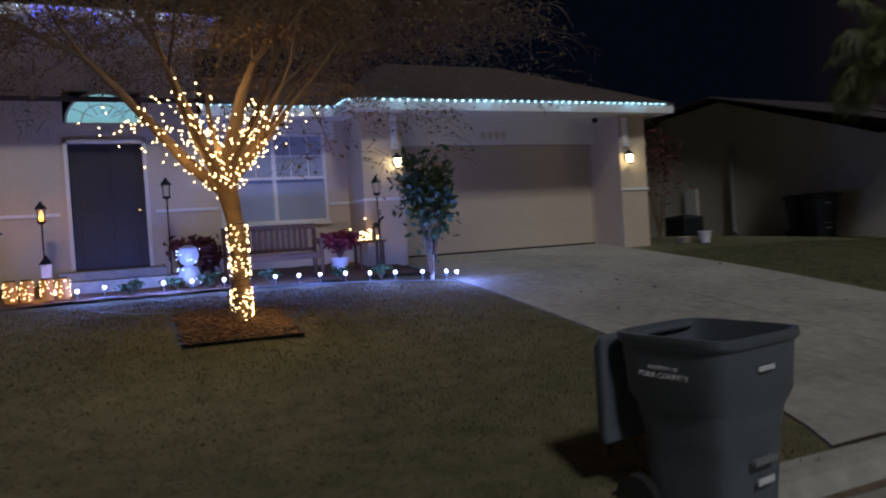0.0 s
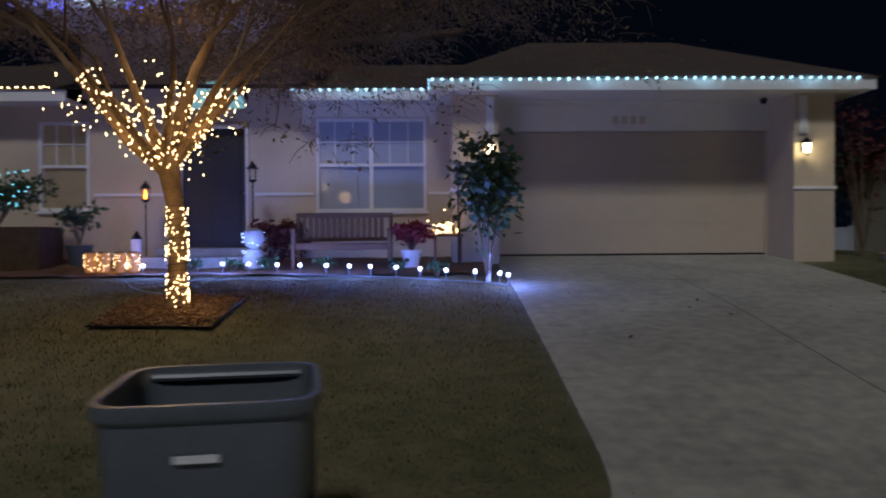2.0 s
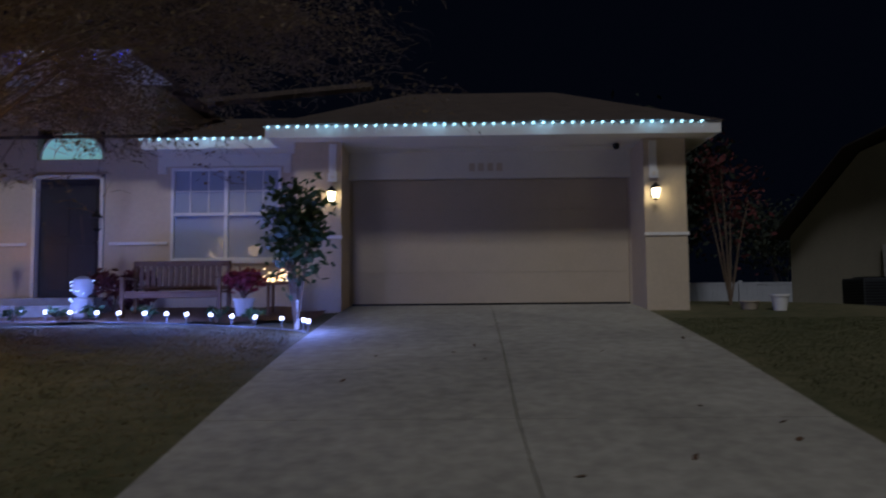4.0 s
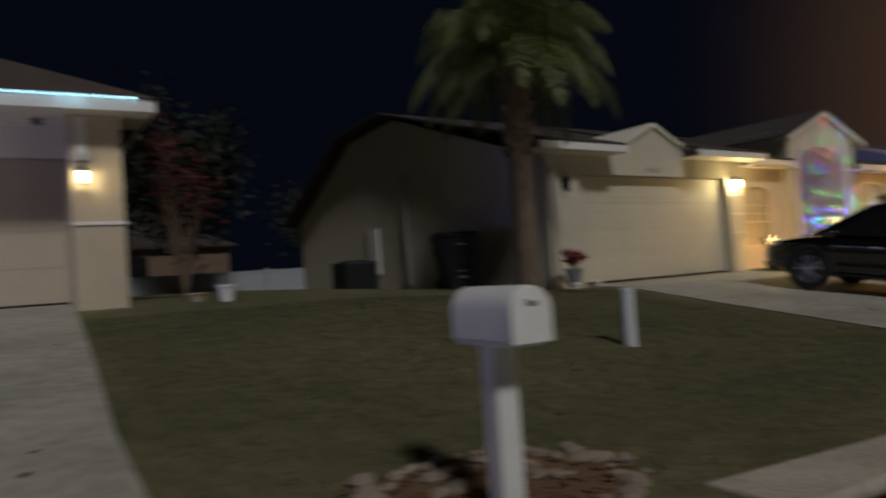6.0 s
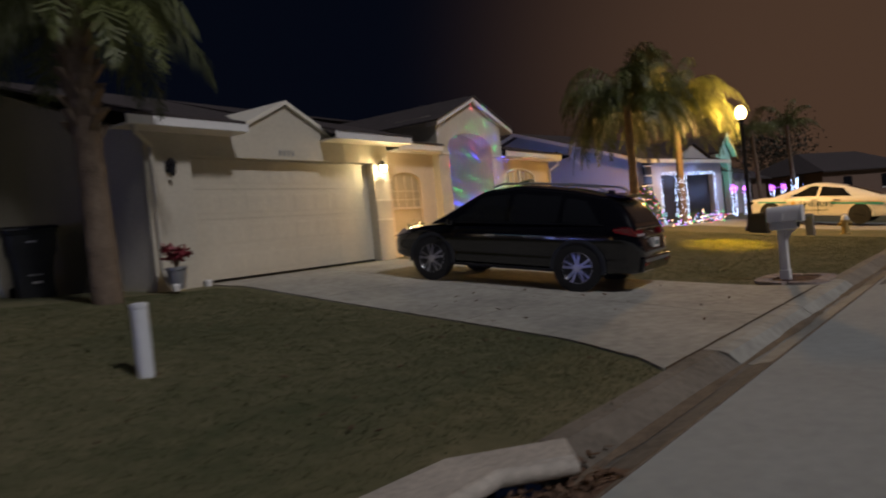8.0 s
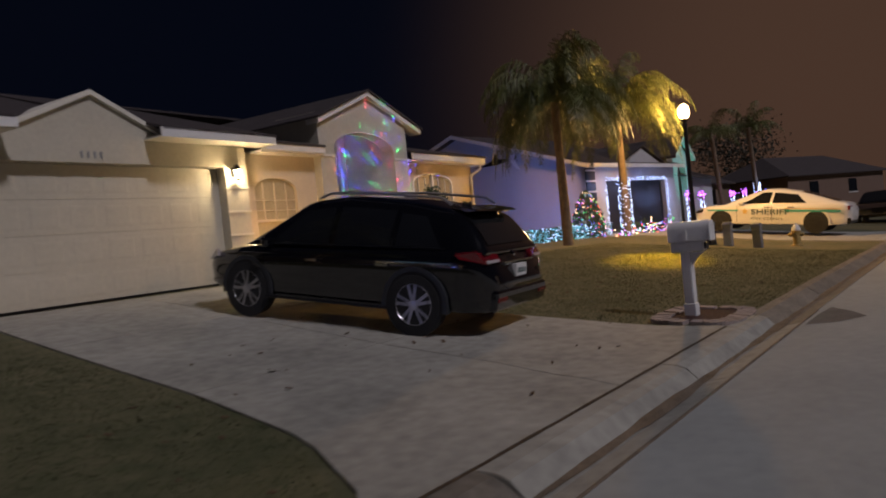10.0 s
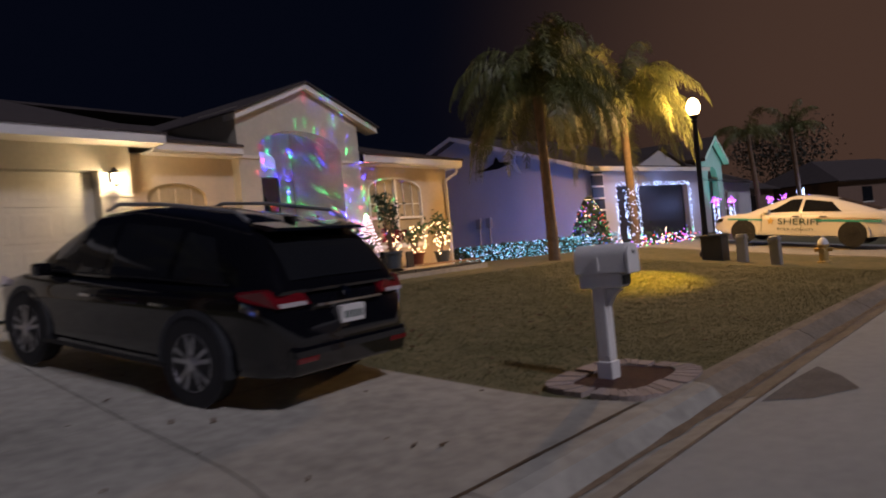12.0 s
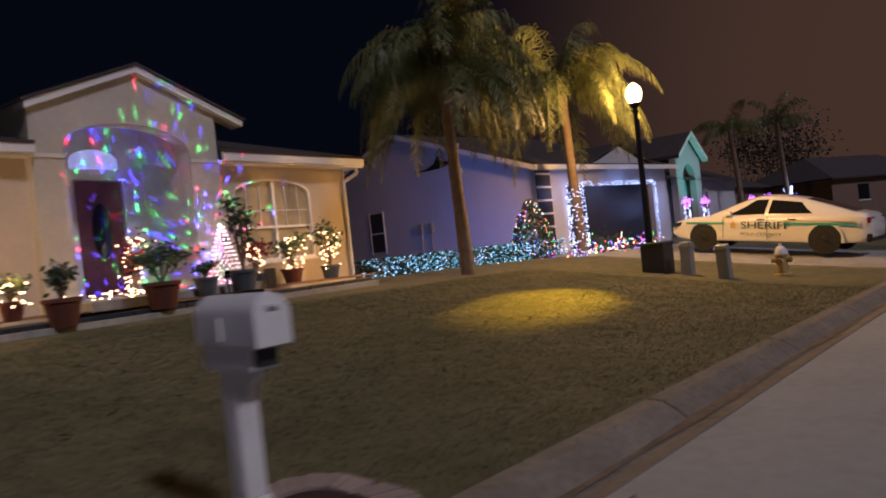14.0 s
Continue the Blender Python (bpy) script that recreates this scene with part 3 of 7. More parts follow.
# second roof edge behind
Mesh().slab([(-6, 6.5, 4.6), (7.4, 6.5, 5.75), (7.4, 6.9, 5.75), (-6, 6.9, 4.6)], 0.12).ob("rear_roof_edge", SHINGLE, h1)
# bands, corner blocks, trims
b = Mesh()
b.box(6.845, -0.025, 1.19, 7.66, -0.001, 1.24).box(12.55, -0.025, 1.19, 13.275, -0.001, 1.24).box(6.845, -0.001, 1.19, 6.869, 0.87, 1.24)
b.split("band", WHITE, h1, "thin white band")
Mesh().box(3.42, 0.872, 1.19, 4.45, 0.899, 1.24).box(6.48, 0.872, 1.19, 6.84, 0.899, 1.24).box(-8, 0.872, 1.19, -0.45, 0.899, 1.24).box(0.6, 0.872, 1.19, 1.95, 0.899, 1.24).split("band", WHITE, h1)
Mesh().box(4.28, 0.84, 2.56, 6.62, 0.899, 2.775).box(4.28, 0.835, 2.44, 4.42, 0.899, 2.56).box(6.5, 0.835, 2.44, 6.62, 0.899, 2.56).ob("window_header", CREAM, h1)
for x in (7.5, 12.72):
    Mesh().box(x - 0.06, -0.03, 2.12, x + 0.06, -0.001, 2.74).box(x - 0.075, -0.045, 2.12, x + 0.075, -0.031, 2.26).ob("bracket", WHITE, h1)
    Mesh().lathe([(0.035, 0), (0.035, 0.015)], 12, (0, 0, 0)).ob("rosette", CREAM, h1).matrix_local = pose(x, -0.046, 2.19, 90)
window(h1, 4.5, 6.44, 0.9, 2.54, 0.93, 6, GLASSD, inner=None, upper_rows=2)
Mesh().box(4.52, 1.0, 0.92, 6.42, 1.01, 2.52).ob("blind", BLIND, h1, "drawn white blind")
window(h1, -0.36, 0.52, 0.94, 2.5, 0.93, 3, BLINDW, upper_rows=2, double=False)
dr = Mesh().box(2.12, 0.99, 0.28, 3.26, 1.04, 2.4).ob("front_door", DARK, h1, "dark panelled front door")
for a, bb in ((0.4, 1.2), (1.35, 2.3)):
    for u, v in ((2.25, 2.65), (2.74, 3.14)):
        Mesh().box(u, 0.975, a, v, 0.989, bb).ob("panel", DARK, dr, bevel=0.01)
Mesh().lathe([(0.03, 0), (0.035, 0.03), (0.02, 0.06)], 10).ob("handle", CHROME, dr).matrix_local = pose(3.16, 0.985, 1.25, 90)
Mesh().box(2.06, 0.84, 0.28, 2.12, 0.98, 2.44).box(3.26, 0.84, 0.28, 3.32, 0.98, 2.44).box(2.06, 0.84, 2.38, 3.32, 0.98, 2.44).ob("door_frame", CREAM, h1)
tr = Mesh().prism([(2.12, 2.74)] + [(2.69 + 0.57 * math.cos(math.pi * (1 - k / 14)), 2.74 + 0.50 * math.sin(math.pi * k / 14)) for k in range(15)] + [(3.26, 2.74)], 0.97, 0.99)
tr = tr.ob("transom", TRANSOM, h1, "arched leaded transom lit from within")
le = Mesh()
for k in range(1, 6):
    a = math.pi * k / 6
    le.cyl((2.69 + 0.15 * math.cos(a), 0.955, 2.76 + 0.12 * math.sin(a)), (2.69 + 0.55 * math.cos(a), 0.955, 2.74 + 0.47 * math.sin(a)), 0.008, n=5)
for k in range(12):
    a, c = math.pi * k / 12, math.pi * (k + 1) / 12
    le.cyl((2.69 + 0.33 * math.cos(a), 0.955, 2.75 + 0.29 * math.sin(a)), (2.69 + 0.33 * math.cos(c), 0.955, 2.75 + 0.29 * math.sin(c)), 0.008, n=5)
    le.cyl((2.69 + 0.57 * math.cos(a), 0.955, 2.74 + 0.50 * math.sin(a)), (2.69 + 0.57 * math.cos(c), 0.955, 2.74 + 0.50 * math.sin(c)), 0.025, n=6)
le.ob("leading", CREAM, tr)
Mesh().box(1.7, -0.5, -0.3, 3.7, 0.9, 0.14).box(1.9, 0.2, 0.14, 3.5, 0.9, 0.27).ob("door_step", CONC, h1, bevel=0.01)
nb = Mesh()
for k in range(4):
    nb.box(9.75 + k * 0.16, 0.845, 2.42, 9.85 + k * 0.16, 0.859, 2.56)
nb.ob("sign_bars", STUCCO, h1, "row of small tan bars")
Mesh().lathe([(0.02, 0), (0.06, -0.02), (0.06, -0.06), (0.04, -0.1), (0.01, -0.11)], 12, (12.2, 0.3, 2.77)).ob("dome_camera", BLACK, h1)
coach_lamp(pose(7.5, 12.199, 3.12), "black wall lantern lit, on the garage pillar", 3)
coach_lamp(pose(12.92 - 0.2, 12.199, 3.12), "black wall lantern lit, on the garage pillar", 3)

# house with the parapet gable and the arched porch
h2 = thing("house", "pale stucco house with a gabled garage and an arched entry porch", "house", pose(20.6, 11.58, 0.95, 0, 0, 4.5))
w = Mesh()
side = [(0.01, -0.3), (0.01, 2.5), (5.4, 4.34), (7.7, 4.16), (11.2, 2.25), (11.2, -0.3)]
w.prism(side, 0, 0.2, "x")
w.box(0, 0, -0.3, 0.88, 0.3, 2.2).box(5.8, 0, -0.3, 6.34, 0.3, 2.2)
w.prism([(0, 2.2), (6.34, 2.2), (6.34, 2.6), (4.45, 2.7), (3.2, 3.27), (1.95, 2.7), (0, 2.6)], 0, 0.3)
w.box(6.14, 0.3, -0.3, 6.34, 3, 2.6)
w.split("wall", STUCCO2, h2)
e = Mesh()
e.box(6.34, 0.25, -0.3, 6.7, 0.45, 2.55).box(8.0, 0.25, -0.3, 8.6, 0.45, 2.55).box(6.7, 0.25, -0.3, 8.0, 0.45, 0.55)
e.prism([(6.7, 1.8)] + [(7.35 - 0.65 * math.cos(math.pi * k / 10), 1.8 + 0.3 * math.sin(math.pi * k / 10)) for k in range(1, 10)] + [(8.0, 1.8), (8.0, 2.55), (6.7, 2.55)], 0.25, 0.45)
e.box(12.0, 0.25, -0.3, 12.42, 0.45, 2.55).box(14.46, 0.25, -0.3, 15.6, 0.45, 2.55).box(12.42, 0.25, -0.3, 14.46, 0.45, 0.6)
e.prism([(12.42, 1.97)] + [(13.44 - 1.02 * math.cos(math.pi * k / 12), 1.97 + 0.31 * math.sin(math.pi * k / 12)) for k in range(1, 12)] + [(14.46, 1.97), (14.46, 2.55), (12.42, 2.55)], 0.25, 0.45)
e.box(15.4, 0.45, -0.3, 15.6, 10, 2.55)
e.split("wing_wall", STUCCO, h2, "cream stucco wing")
p = Mesh()
cx, hw = 10.25, 1.14
p.box(8.6, 0.05, -0.3, cx - hw, 0.4, 2.72).box(cx + hw, 0.05, -0.3, 12.0, 0.4, 2.72)
p.prism([(8.6, 2.72), (cx - hw, 2.72)] + [(cx - hw * math.cos(math.pi * k / 16), 2.72 + 0.42 * math.sin(math.pi * k / 16)) for k in range(1, 16)]
        + [(cx + hw, 2.72), (12.0, 2.72), (12.0, 3.44), (10.42, 4.05), (8.6, 3.36)], 0.05, 0.4)
p.box(cx - hw - 0.15, 0.4, -0.3, cx - hw, 1.6, 3.6).box(cx + hw, 0.4, -0.3, cx + hw + 0.15, 1.6, 3.6)
p.box(cx - hw, 1.6, -0.3, 10.02, 1.75, 3.6).box(10.94, 1.6, -0.3, cx + hw, 1.75, 3.6).box(10.02, 1.6, 2.4, 10.94, 1.75, 3.6)
p.box(8.6, 0.4, 2.4, 8.75, 4, 3.42).box(11.85, 0.4, 2.4, 12.0, 4, 3.42)
p.split("porch_wall", STUCCO2, h2, "tall gabled entry porch with an arch")
Mesh().box(8.55, 0.02, 2.52, cx - hw, 0.049, 2.58).box(cx + hw, 0.02, 2.52, 12.05, 0.049, 2.58).split("porch_band", CREAM, h2)
Mesh().box(cx - hw, 0.401, 3.5, cx + hw, 1.599, 3.55).ob("porch_ceiling", CREAM, h2)
dd = Mesh().box(10.04, 1.63, 0.28, 10.92, 1.68, 2.38).ob("front_door", WOODR, h2, "dark red-brown front door with an oval glass")
Mesh().lathe([(0.2, 0), (0.2, 0.01)], 24, (0, 0, 0), 0.95, 2.6).ob("oval_glass", CARGLASS, dd).matrix_local = pose(10.47, 1.625, 1.45, 90)
Mesh().lathe([(0.215, 0), (0.22, 0.012), (0.195, 0.014)], 24, (0, 0, 0), 0.95, 2.55).ob("oval_moulding", WOODR, dd).matrix_local = pose(10.47, 1.632, 1.45, 90)
Mesh().lathe([(0.03, 0), (0.035, 0.03), (0.02, 0.06)], 10).ob("handle", CHROME, dd).matrix_local = pose(10.84, 1.62, 1.3, 90)
Mesh().prism([(9.97, 2.6)] + [(10.42 - 0.45 * math.cos(math.pi * k / 12), 2.76 + 0.2 * math.sin(math.pi * k / 12)) for k in range(13)] + [(10.87, 2.6)], 1.57, 1.599).ob("transom", TRANSOM2, h2, "pale lit transom")
Mesh().box(8.75, -1.0, -0.25, 11.9, 0.04, 0.24).box(cx - hw + 0.01, 0.04, -0.25, cx + hw - 0.01, 1.6, 0.26).ob("porch_slab", CONC, h2, bevel=0.01)
garage_door(h2, 0.89, 5.79, 0.03, 2.19, 0.2, DOORBEIGE, 8, 0.004)
Mesh().box(5.78, -0.02, 1.79, 6.36, -0.001, 1.83).box(5.78, -0.02, 1.34, 6.36, -0.001, 1.38).box(5.78, -0.02, 0.9, 6.36, -0.001, 0.94).split("band", CREAM, h2)
window(h2, 6.7, 8.0, 0.55, 1.8, 0.3, 4, BLINDW, 0.3, 3, wood=STUCCO, double=False)
window(h2, 12.42, 14.46, 0.6, 1.97, 0.3, 6, BLINDW, 0.31, 2)
# eaves
Mesh().box(-0.55, -0.5, 2.58, 1.8, -0.46, 2.72).box(4.12, -0.5, 2.6, 6.72, -0.46, 2.76).split("fascia", WHITE, h2, "white gutter board")
Mesh().box(-0.55, -0.46, 2.57, 1.8, 0.0, 2.6).box(4.12, -0.46, 2.6, 6.72, 0.0, 2.63).split("soffit", CREAM, h2)
Mesh().box(6.72, -0.08, 2.52, 8.6, 0.5, 2.56).box(12.0, -0.08, 2.52, 15.9, 0.5, 2.56).split("soffit", WHITE, h2)
Mesh().box(6.72, -0.12, 2.56, 8.6, -0.08, 2.72).box(12.0, -0.12, 2.56, 15.9, -0.08, 2.74).split("fascia", WHITE, h2)
for sgn, xe in ((-1, 8.53), (1, 12.58)):
    q = Mesh()
    q.add([(10.42, -0.06, 4.14), (xe, -0.06, 3.36), (xe, 0.3, 3.36), (10.42, 0.3, 4.14), (10.42, -0.06, 4.02), (xe, -0.06, 3.24), (xe, 0.3, 3.24), (10.42, 0.3, 4.02)],
          [(0, 1, 2, 3), (4, 7, 6, 5), (0, 4, 5, 1), (1, 5, 6, 2), (2, 6, 7, 3), (3, 7, 4, 0)])
    q.ob("rake_board", WHITE, h2)
    q = Mesh()
    q.slab([(10.42, -0.1, 4.19), (xe + sgn * 0.05, -0.1, 3.39), (xe + sgn * 0.05, 6, 3.39), (10.42, 6, 4.19)], 0.04)
    q.ob("porch_roof", SHINGLE2, h2)
    q = Mesh()
    xa = 3.2 + sgn * 1.25
    q.slab([(3.2, -0.07, 3.35), (xa, -0.07, 2.77), (xa, 3.2, 2.77), (3.2, 3.2, 3.35)], 0.08)
    q.ob("gable_cap", CREAM, h2)
r = Mesh()
r.slab([(-0.45, -0.5, 2.76), (1.75, -0.5, 2.76), (1.75, 5.4, 4.5), (-0.45, 5.4, 4.5)], 0.05)
r.slab([(4.15, -0.5, 2.78), (6.75, -0.5, 2.78), (6.75, 5.4, 4.5), (4.15, 5.4, 4.5)], 0.05)
r.slab([(1.75, 0.4, 2.95), (4.15, 0.4, 2.95), (4.15, 5.4, 4.5), (1.75, 5.4, 4.5)], 0.05)
r.slab([(-0.45, 5.4, 4.5), (15.6, 5.4, 4.5), (15.6, 7.7, 4.31), (-0.45, 7.7, 4.31)], 0.05)
r.slab([(-0.45, 7.7, 4.31), (15.6, 7.7, 4.31), (15.6, 11.6, 2.25), (-0.45, 11.6, 2.25)], 0.05)
r.slab([(6.75, -0.14, 2.74), (8.6, -0.14, 2.74), (8.6, 1.8, 3.2), (6.75, 1.8, 3.2)], 0.05)
r.slab([(12.0, -0.14, 2.76), (15.95, -0.14, 2.76), (15.3, 1.8, 3.25), (12.0, 1.8, 3.25)], 0.05)
r.slab([(6.75, 1.8, 3.2), (15.3, 1.8, 3.25), (14.1, 5.4, 4.2), (6.75, 5.4, 4.2)], 0.05)
r.slab([(15.95, -0.14, 2.76), (15.95, 10, 2.76), (14.1, 5.4, 4.2)], 0.05)
r.split("roof", SHINGLE2, h2, "dark shingle roof")
Mesh().tube([(15.72, -0.02, 2.56), (15.74, -0.02, 2.4), (15.6, 0.1, 2.3), (15.5, 0.2, 2.22), (15.5, 0.2, 0.0)], [0.04] * 5, 8).ob("downspout", WHITE, h2)
Mesh().tube([(-0.05, 5.0, 2.9), (-0.05, 5.0, 0.3), (-0.12, 4.7, 0.1), (-0.3, 4.4, 0.05)], [0.05] * 4, 8).ob("side_pipe", GALV, h2)
nb = Mesh()
for k in range(4):
    nb.box(3.0 + k * 0.11, -0.015, 2.27, 2.97 + k * 0.11, -0.001, 2.38)
nb.ob("sign_bars", GALV, h2, "row of small grey bars")
Mesh().tube([(-0.42, -0.44, 2.6), (-0.36, -0.36, 2.48), (0.1, -0.06, 2.32), (0.1, -0.06, 0.3), (0.1, -0.2, 0.1)], [0.042] * 5, 8).ob("corner_downspout", STUCCO2, h2)
Mesh().box(-0.05, 6.4, 0.5, -0.001, 6.9, 1.7).ob("side_window", WHITE, h2)
H2M = pose(20.6, 11.58, 0.95, 0, 0, 4.5)
coach_lamp(H2M @ pose(0.42, -0.001, 2.0), "black unlit lantern beside the garage", 0)
coach_lamp(H2M @ pose(6.0, -0.001, 2.1), "lit lantern at the garage corner", 34)

# blue-lit house with the light-framed garage
h3 = thing("house", "grey stucco house lit blue by decorations, garage outlined in lights", "house", pose(44.0, 13.05, 0.62, 0, 0, -6))
w = Mesh()
w.prism([(0, -0.4), (0, 3.05), (6.3, 5.05), (12.6, 3.05), (12.6, -0.4)], 0, 0.2, "x")
w.box(0, 0, -0.4, 1.6, 0.2, 3.05).box(6.9, 0, -0.4, 7.9, 0.2, 3.05).box(1.6, 0, 2.4, 6.9, 0.2, 3.05)
w.prism([(2.9, 3.05), (6.9, 3.05), (4.9, 3.75)], 0.0, 0.2)
w.box(7.7, 0.2, -0.4, 7.9, 6, 3.05)
w.split("wall", STUCCO3, h3)
# flat dark sheet, its colour standing for the unlit depth of the opening
Mesh().box(1.6, 0.25, -0.3, 6.9, 0.3, 2.4).ob("garage_door", DARK, h3, "dark sheet filling the garage opening")
sl = Mesh()
sl.box(0.05, -0.03, 0.2, 0.75, -0.001, 2.9)
pan = sl.ob("screen_panel", DARK, h3, "dark panel with pale cross slats")
for k in range(7):
    Mesh().box(0.03, -0.05, 0.25 + k * 0.42, 0.77, -0.031, 0.31 + k * 0.42).ob("slat", WHITE, pan)
r = Mesh()
r.slab([(-0.4, -0.4, 3.02), (8.2, -0.4, 3.02), (8.2, 6.3, 5.2), (-0.4, 6.3, 5.2)], 0.12)
r.slab([(-0.4, 6.3, 5.2), (8.2, 6.3, 5.2), (8.2, 13, 3.05), (-0.4, 13, 3.05)], 0.12)
r.slab([(4.9, -0.1, 3.9), (2.7, -0.1, 3.1), (2.7, 3.4, 3.1), (4.9, 3.4, 3.9)], 0.06)
r.slab([(4.9, -0.1, 3.9), (7.1, -0.1, 3.1), (7.1, 3.4, 3.1), (4.9, 3.4, 3.9)], 0.06)
r.split("roof", SHINGLE2, h3)
f3 = Mesh()
for a, bb in (((-0.42, -0.4, 3.03), (-0.42, 6.3, 5.21)), ((-0.42, 6.3, 5.21), (-0.42, 13, 3.06))):
    f3.add([(x, y, z + dz) for (x, y, z) in (a, bb) for dz in (0, -0.16)], [(0, 2, 3, 1)])
    f3.add([(x + 0.02, y, z + dz) for (x, y, z) in (a, bb) for dz in (0, -0.16)], [(0, 1, 3, 2)])
f3.box(-0.42, -0.44, 2.88, 8.2, -0.41, 3.04)
f3.split("fascia", WHITE, h3)
sw = Mesh().box(-0.04, 7.6, 0.9, 0.0, 8.4, 2.4).ob("side_window", DARK, h3, "dark side window with a pale frame")
Mesh().box(-0.06, 7.55, 0.85, -0.02, 7.6, 2.45).box(-0.06, 8.4, 0.85, -0.02, 8.45, 2.45).box(-0.06, 7.6, 1.6, -0.041, 8.4, 1.65).ob("frame", WHITE, sw)
for y in (5.3, 4.75):
    mt = Mesh().box(-0.14, y, 1.35, 0, y + 0.25, 1.75).ob("utility_meter", GALV, h3, "grey utility meter box", bevel=0.015)
    Mesh().cyl((-0.06, y + 0.12, 0), (-0.06, y + 0.12, 1.35), 0.025).ob("conduit", GALV, mt)
# leaping-fish wall ornament: dark body and bill, pale crescent tail
fish = Mesh().prism([(5.55, 3.62), (4.75, 3.70), (4.40, 3.82), (4.20, 4.08), (4.07, 3.85), (3.65, 3.80), (3.40, 3.74), (3.65, 3.68), (4.15, 3.60), (4.75, 3.60)], -0.07, -0.02, "x").ob("fish_ornament", BLACK, h3, "dark metal fish shape mounted on the side wall", bevel=0.012)
Mesh().prism([(3.50, 3.74), (3.20, 4.28), (3.09, 4.32), (3.17, 4.02), (3.27, 3.75), (3.15, 3.52), (3.01, 3.28), (3.15, 3.32)], -0.075, -0.02, "x").ob("tail_fin", VINYL, fish, "pale crescent tail fin")
# teal-lit gable house farther on
h4 = thing("house", "far house with a tall gable lit teal", "house", pose(57.2, 14.2, 0.6, 0, 0, 4))
w = Mesh()
w.box(-1.4, 0.5, -0.4, 12, 0.7, 2.9)
w.prism([(0.6, -0.4), (0.6, 3.9), (2.4, 4.9), (4.2, 3.9), (4.2, -0.4), (3.3, -0.4), (3.3, 2.9)] + [(2.4 + 0.9 * math.cos(math.pi * k / 10), 2.9 + 0.7 * math.sin(math.pi * k / 10)) for k in range(1, 10)] + [(1.5, 2.9), (1.5, -0.4)], 0, 0.3)
w.split("wall", STUCCO3, h4)
r = Mesh()
r.slab([(2.4, -0.3, 5.15), (0.3, -0.3, 3.95), (0.3, 5, 3.95), (2.4, 5, 5.15)], 0.15)
r.slab([(2.4, -0.3, 5.15), (4.5, -0.3, 3.95), (4.5, 5, 3.95), (2.4, 5, 5.15)], 0.15)
r.slab([(-1.8, 0.0, 2.95), (12.4, 0.0, 2.95), (12.4, 5, 4.6), (-1.8, 5, 4.6)], 0.1)
r.split("roof", SHINGLE2, h4)
for sg_ in (-1, 1):
    rk = Mesh()
    rk.add([(2.4, -0.33, 5.2), (2.4 + sg_ * 2.15, -0.33, 3.97), (2.4 + sg_ * 2.15, -0.33, 3.77), (2.4, -0.33, 5.0), (2.4, -0.05, 5.0), (2.4 + sg_ * 2.15, -0.05, 3.77)], [(0, 1, 2, 3), (3, 2, 5, 4)])
    rk.ob("rake_board", WHITE, h4)
window(h4, 5.2, 6.6, 0.6, 2.2, 0.45, 4, CARGLASS, 0.3, 2)
# far houses closing the street
for hx, hy, ww, hh, rz in ((74, 17.5, 14, 2.6, 0), (92, 11, 16, 2.7, -20), (15.5, 44, 15, 2.6, 4), (-14, 15, 12, 2.7, 0)):
    hf = thing("house", "distant low house in the dark with a shingle roof", "house", pose(hx, hy, G(hx, 14), 0, 0, rz))
    Mesh().box(-ww / 2, 0, -0.4, ww / 2, 8, hh).split("wall", FARWALL, hf)
    rr = Mesh().slab([(-ww / 2 - 0.4, -0.4, hh), (ww / 2 + 0.4, -0.4, hh), (ww / 2 - 3, 4, hh + 2.0), (-ww / 2 + 3, 4, hh + 2.0)], 0.1)
    rr.slab([(-ww / 2 - 0.4, -0.4, hh), (-ww / 2 + 3, 4, hh + 2.0), (-ww / 2 - 0.4, 8.4, hh)], 0.1)
    rr.slab([(ww / 2 + 0.4, -0.4, hh), (ww / 2 + 0.4, 8.4, hh), (ww / 2 - 3, 4, hh + 2.0)], 0.1)
    rr.slab([(-ww / 2 - 0.4, 8.4, hh), (-ww / 2 + 3, 4, hh + 2.0), (ww / 2 - 3, 4, hh + 2.0), (ww / 2 + 0.4, 8.4, hh)], 0.1)
    rr.split("roof", SHINGLE2, hf)
    for k in (-0.3, 0.1):
        fw = Mesh().box(ww * k, -0.03, 0.9, ww * k + 1.4, 0.0, 2.1).ob("window", CARGLASS, hf)
        Mesh().box(ww * k - 0.06, -0.06, 0.82, ww * k + 1.46, -0.031, 0.9).ob("sill", WHITE, fw)


# ---- trees and plants ----
def quads(points, size, rng, flat=0.0, mesh=None):
    m = mesh or Mesh()
    for p in points:
        a = Vector((rng.uniform(-1, 1), rng.uniform(-1, 1), rng.uniform(-1, 1) * (1 - flat))).normalized()
        b = a.orthogonal().normalized()
        b.rotate(Matrix.Rotation(rng.uniform(0, 6.28), 3, a))
        s = size * rng.uniform(0.6, 1.3)
        c = a.cross(b) * s * 0.5
        b = b * s
        p = Vector(p)
        m.add([p - b, p + c, p + b, p - c], [(0, 1, 2, 3)])
    return m


def bulbs(points, r, material, parent, name="light_bulb"):
    m = Mesh()
    for p in points:
        m.ball(p, r, 6, 4)
    o = m.ob(name, material, parent)
    o["kind"] = "stuff"
    return o


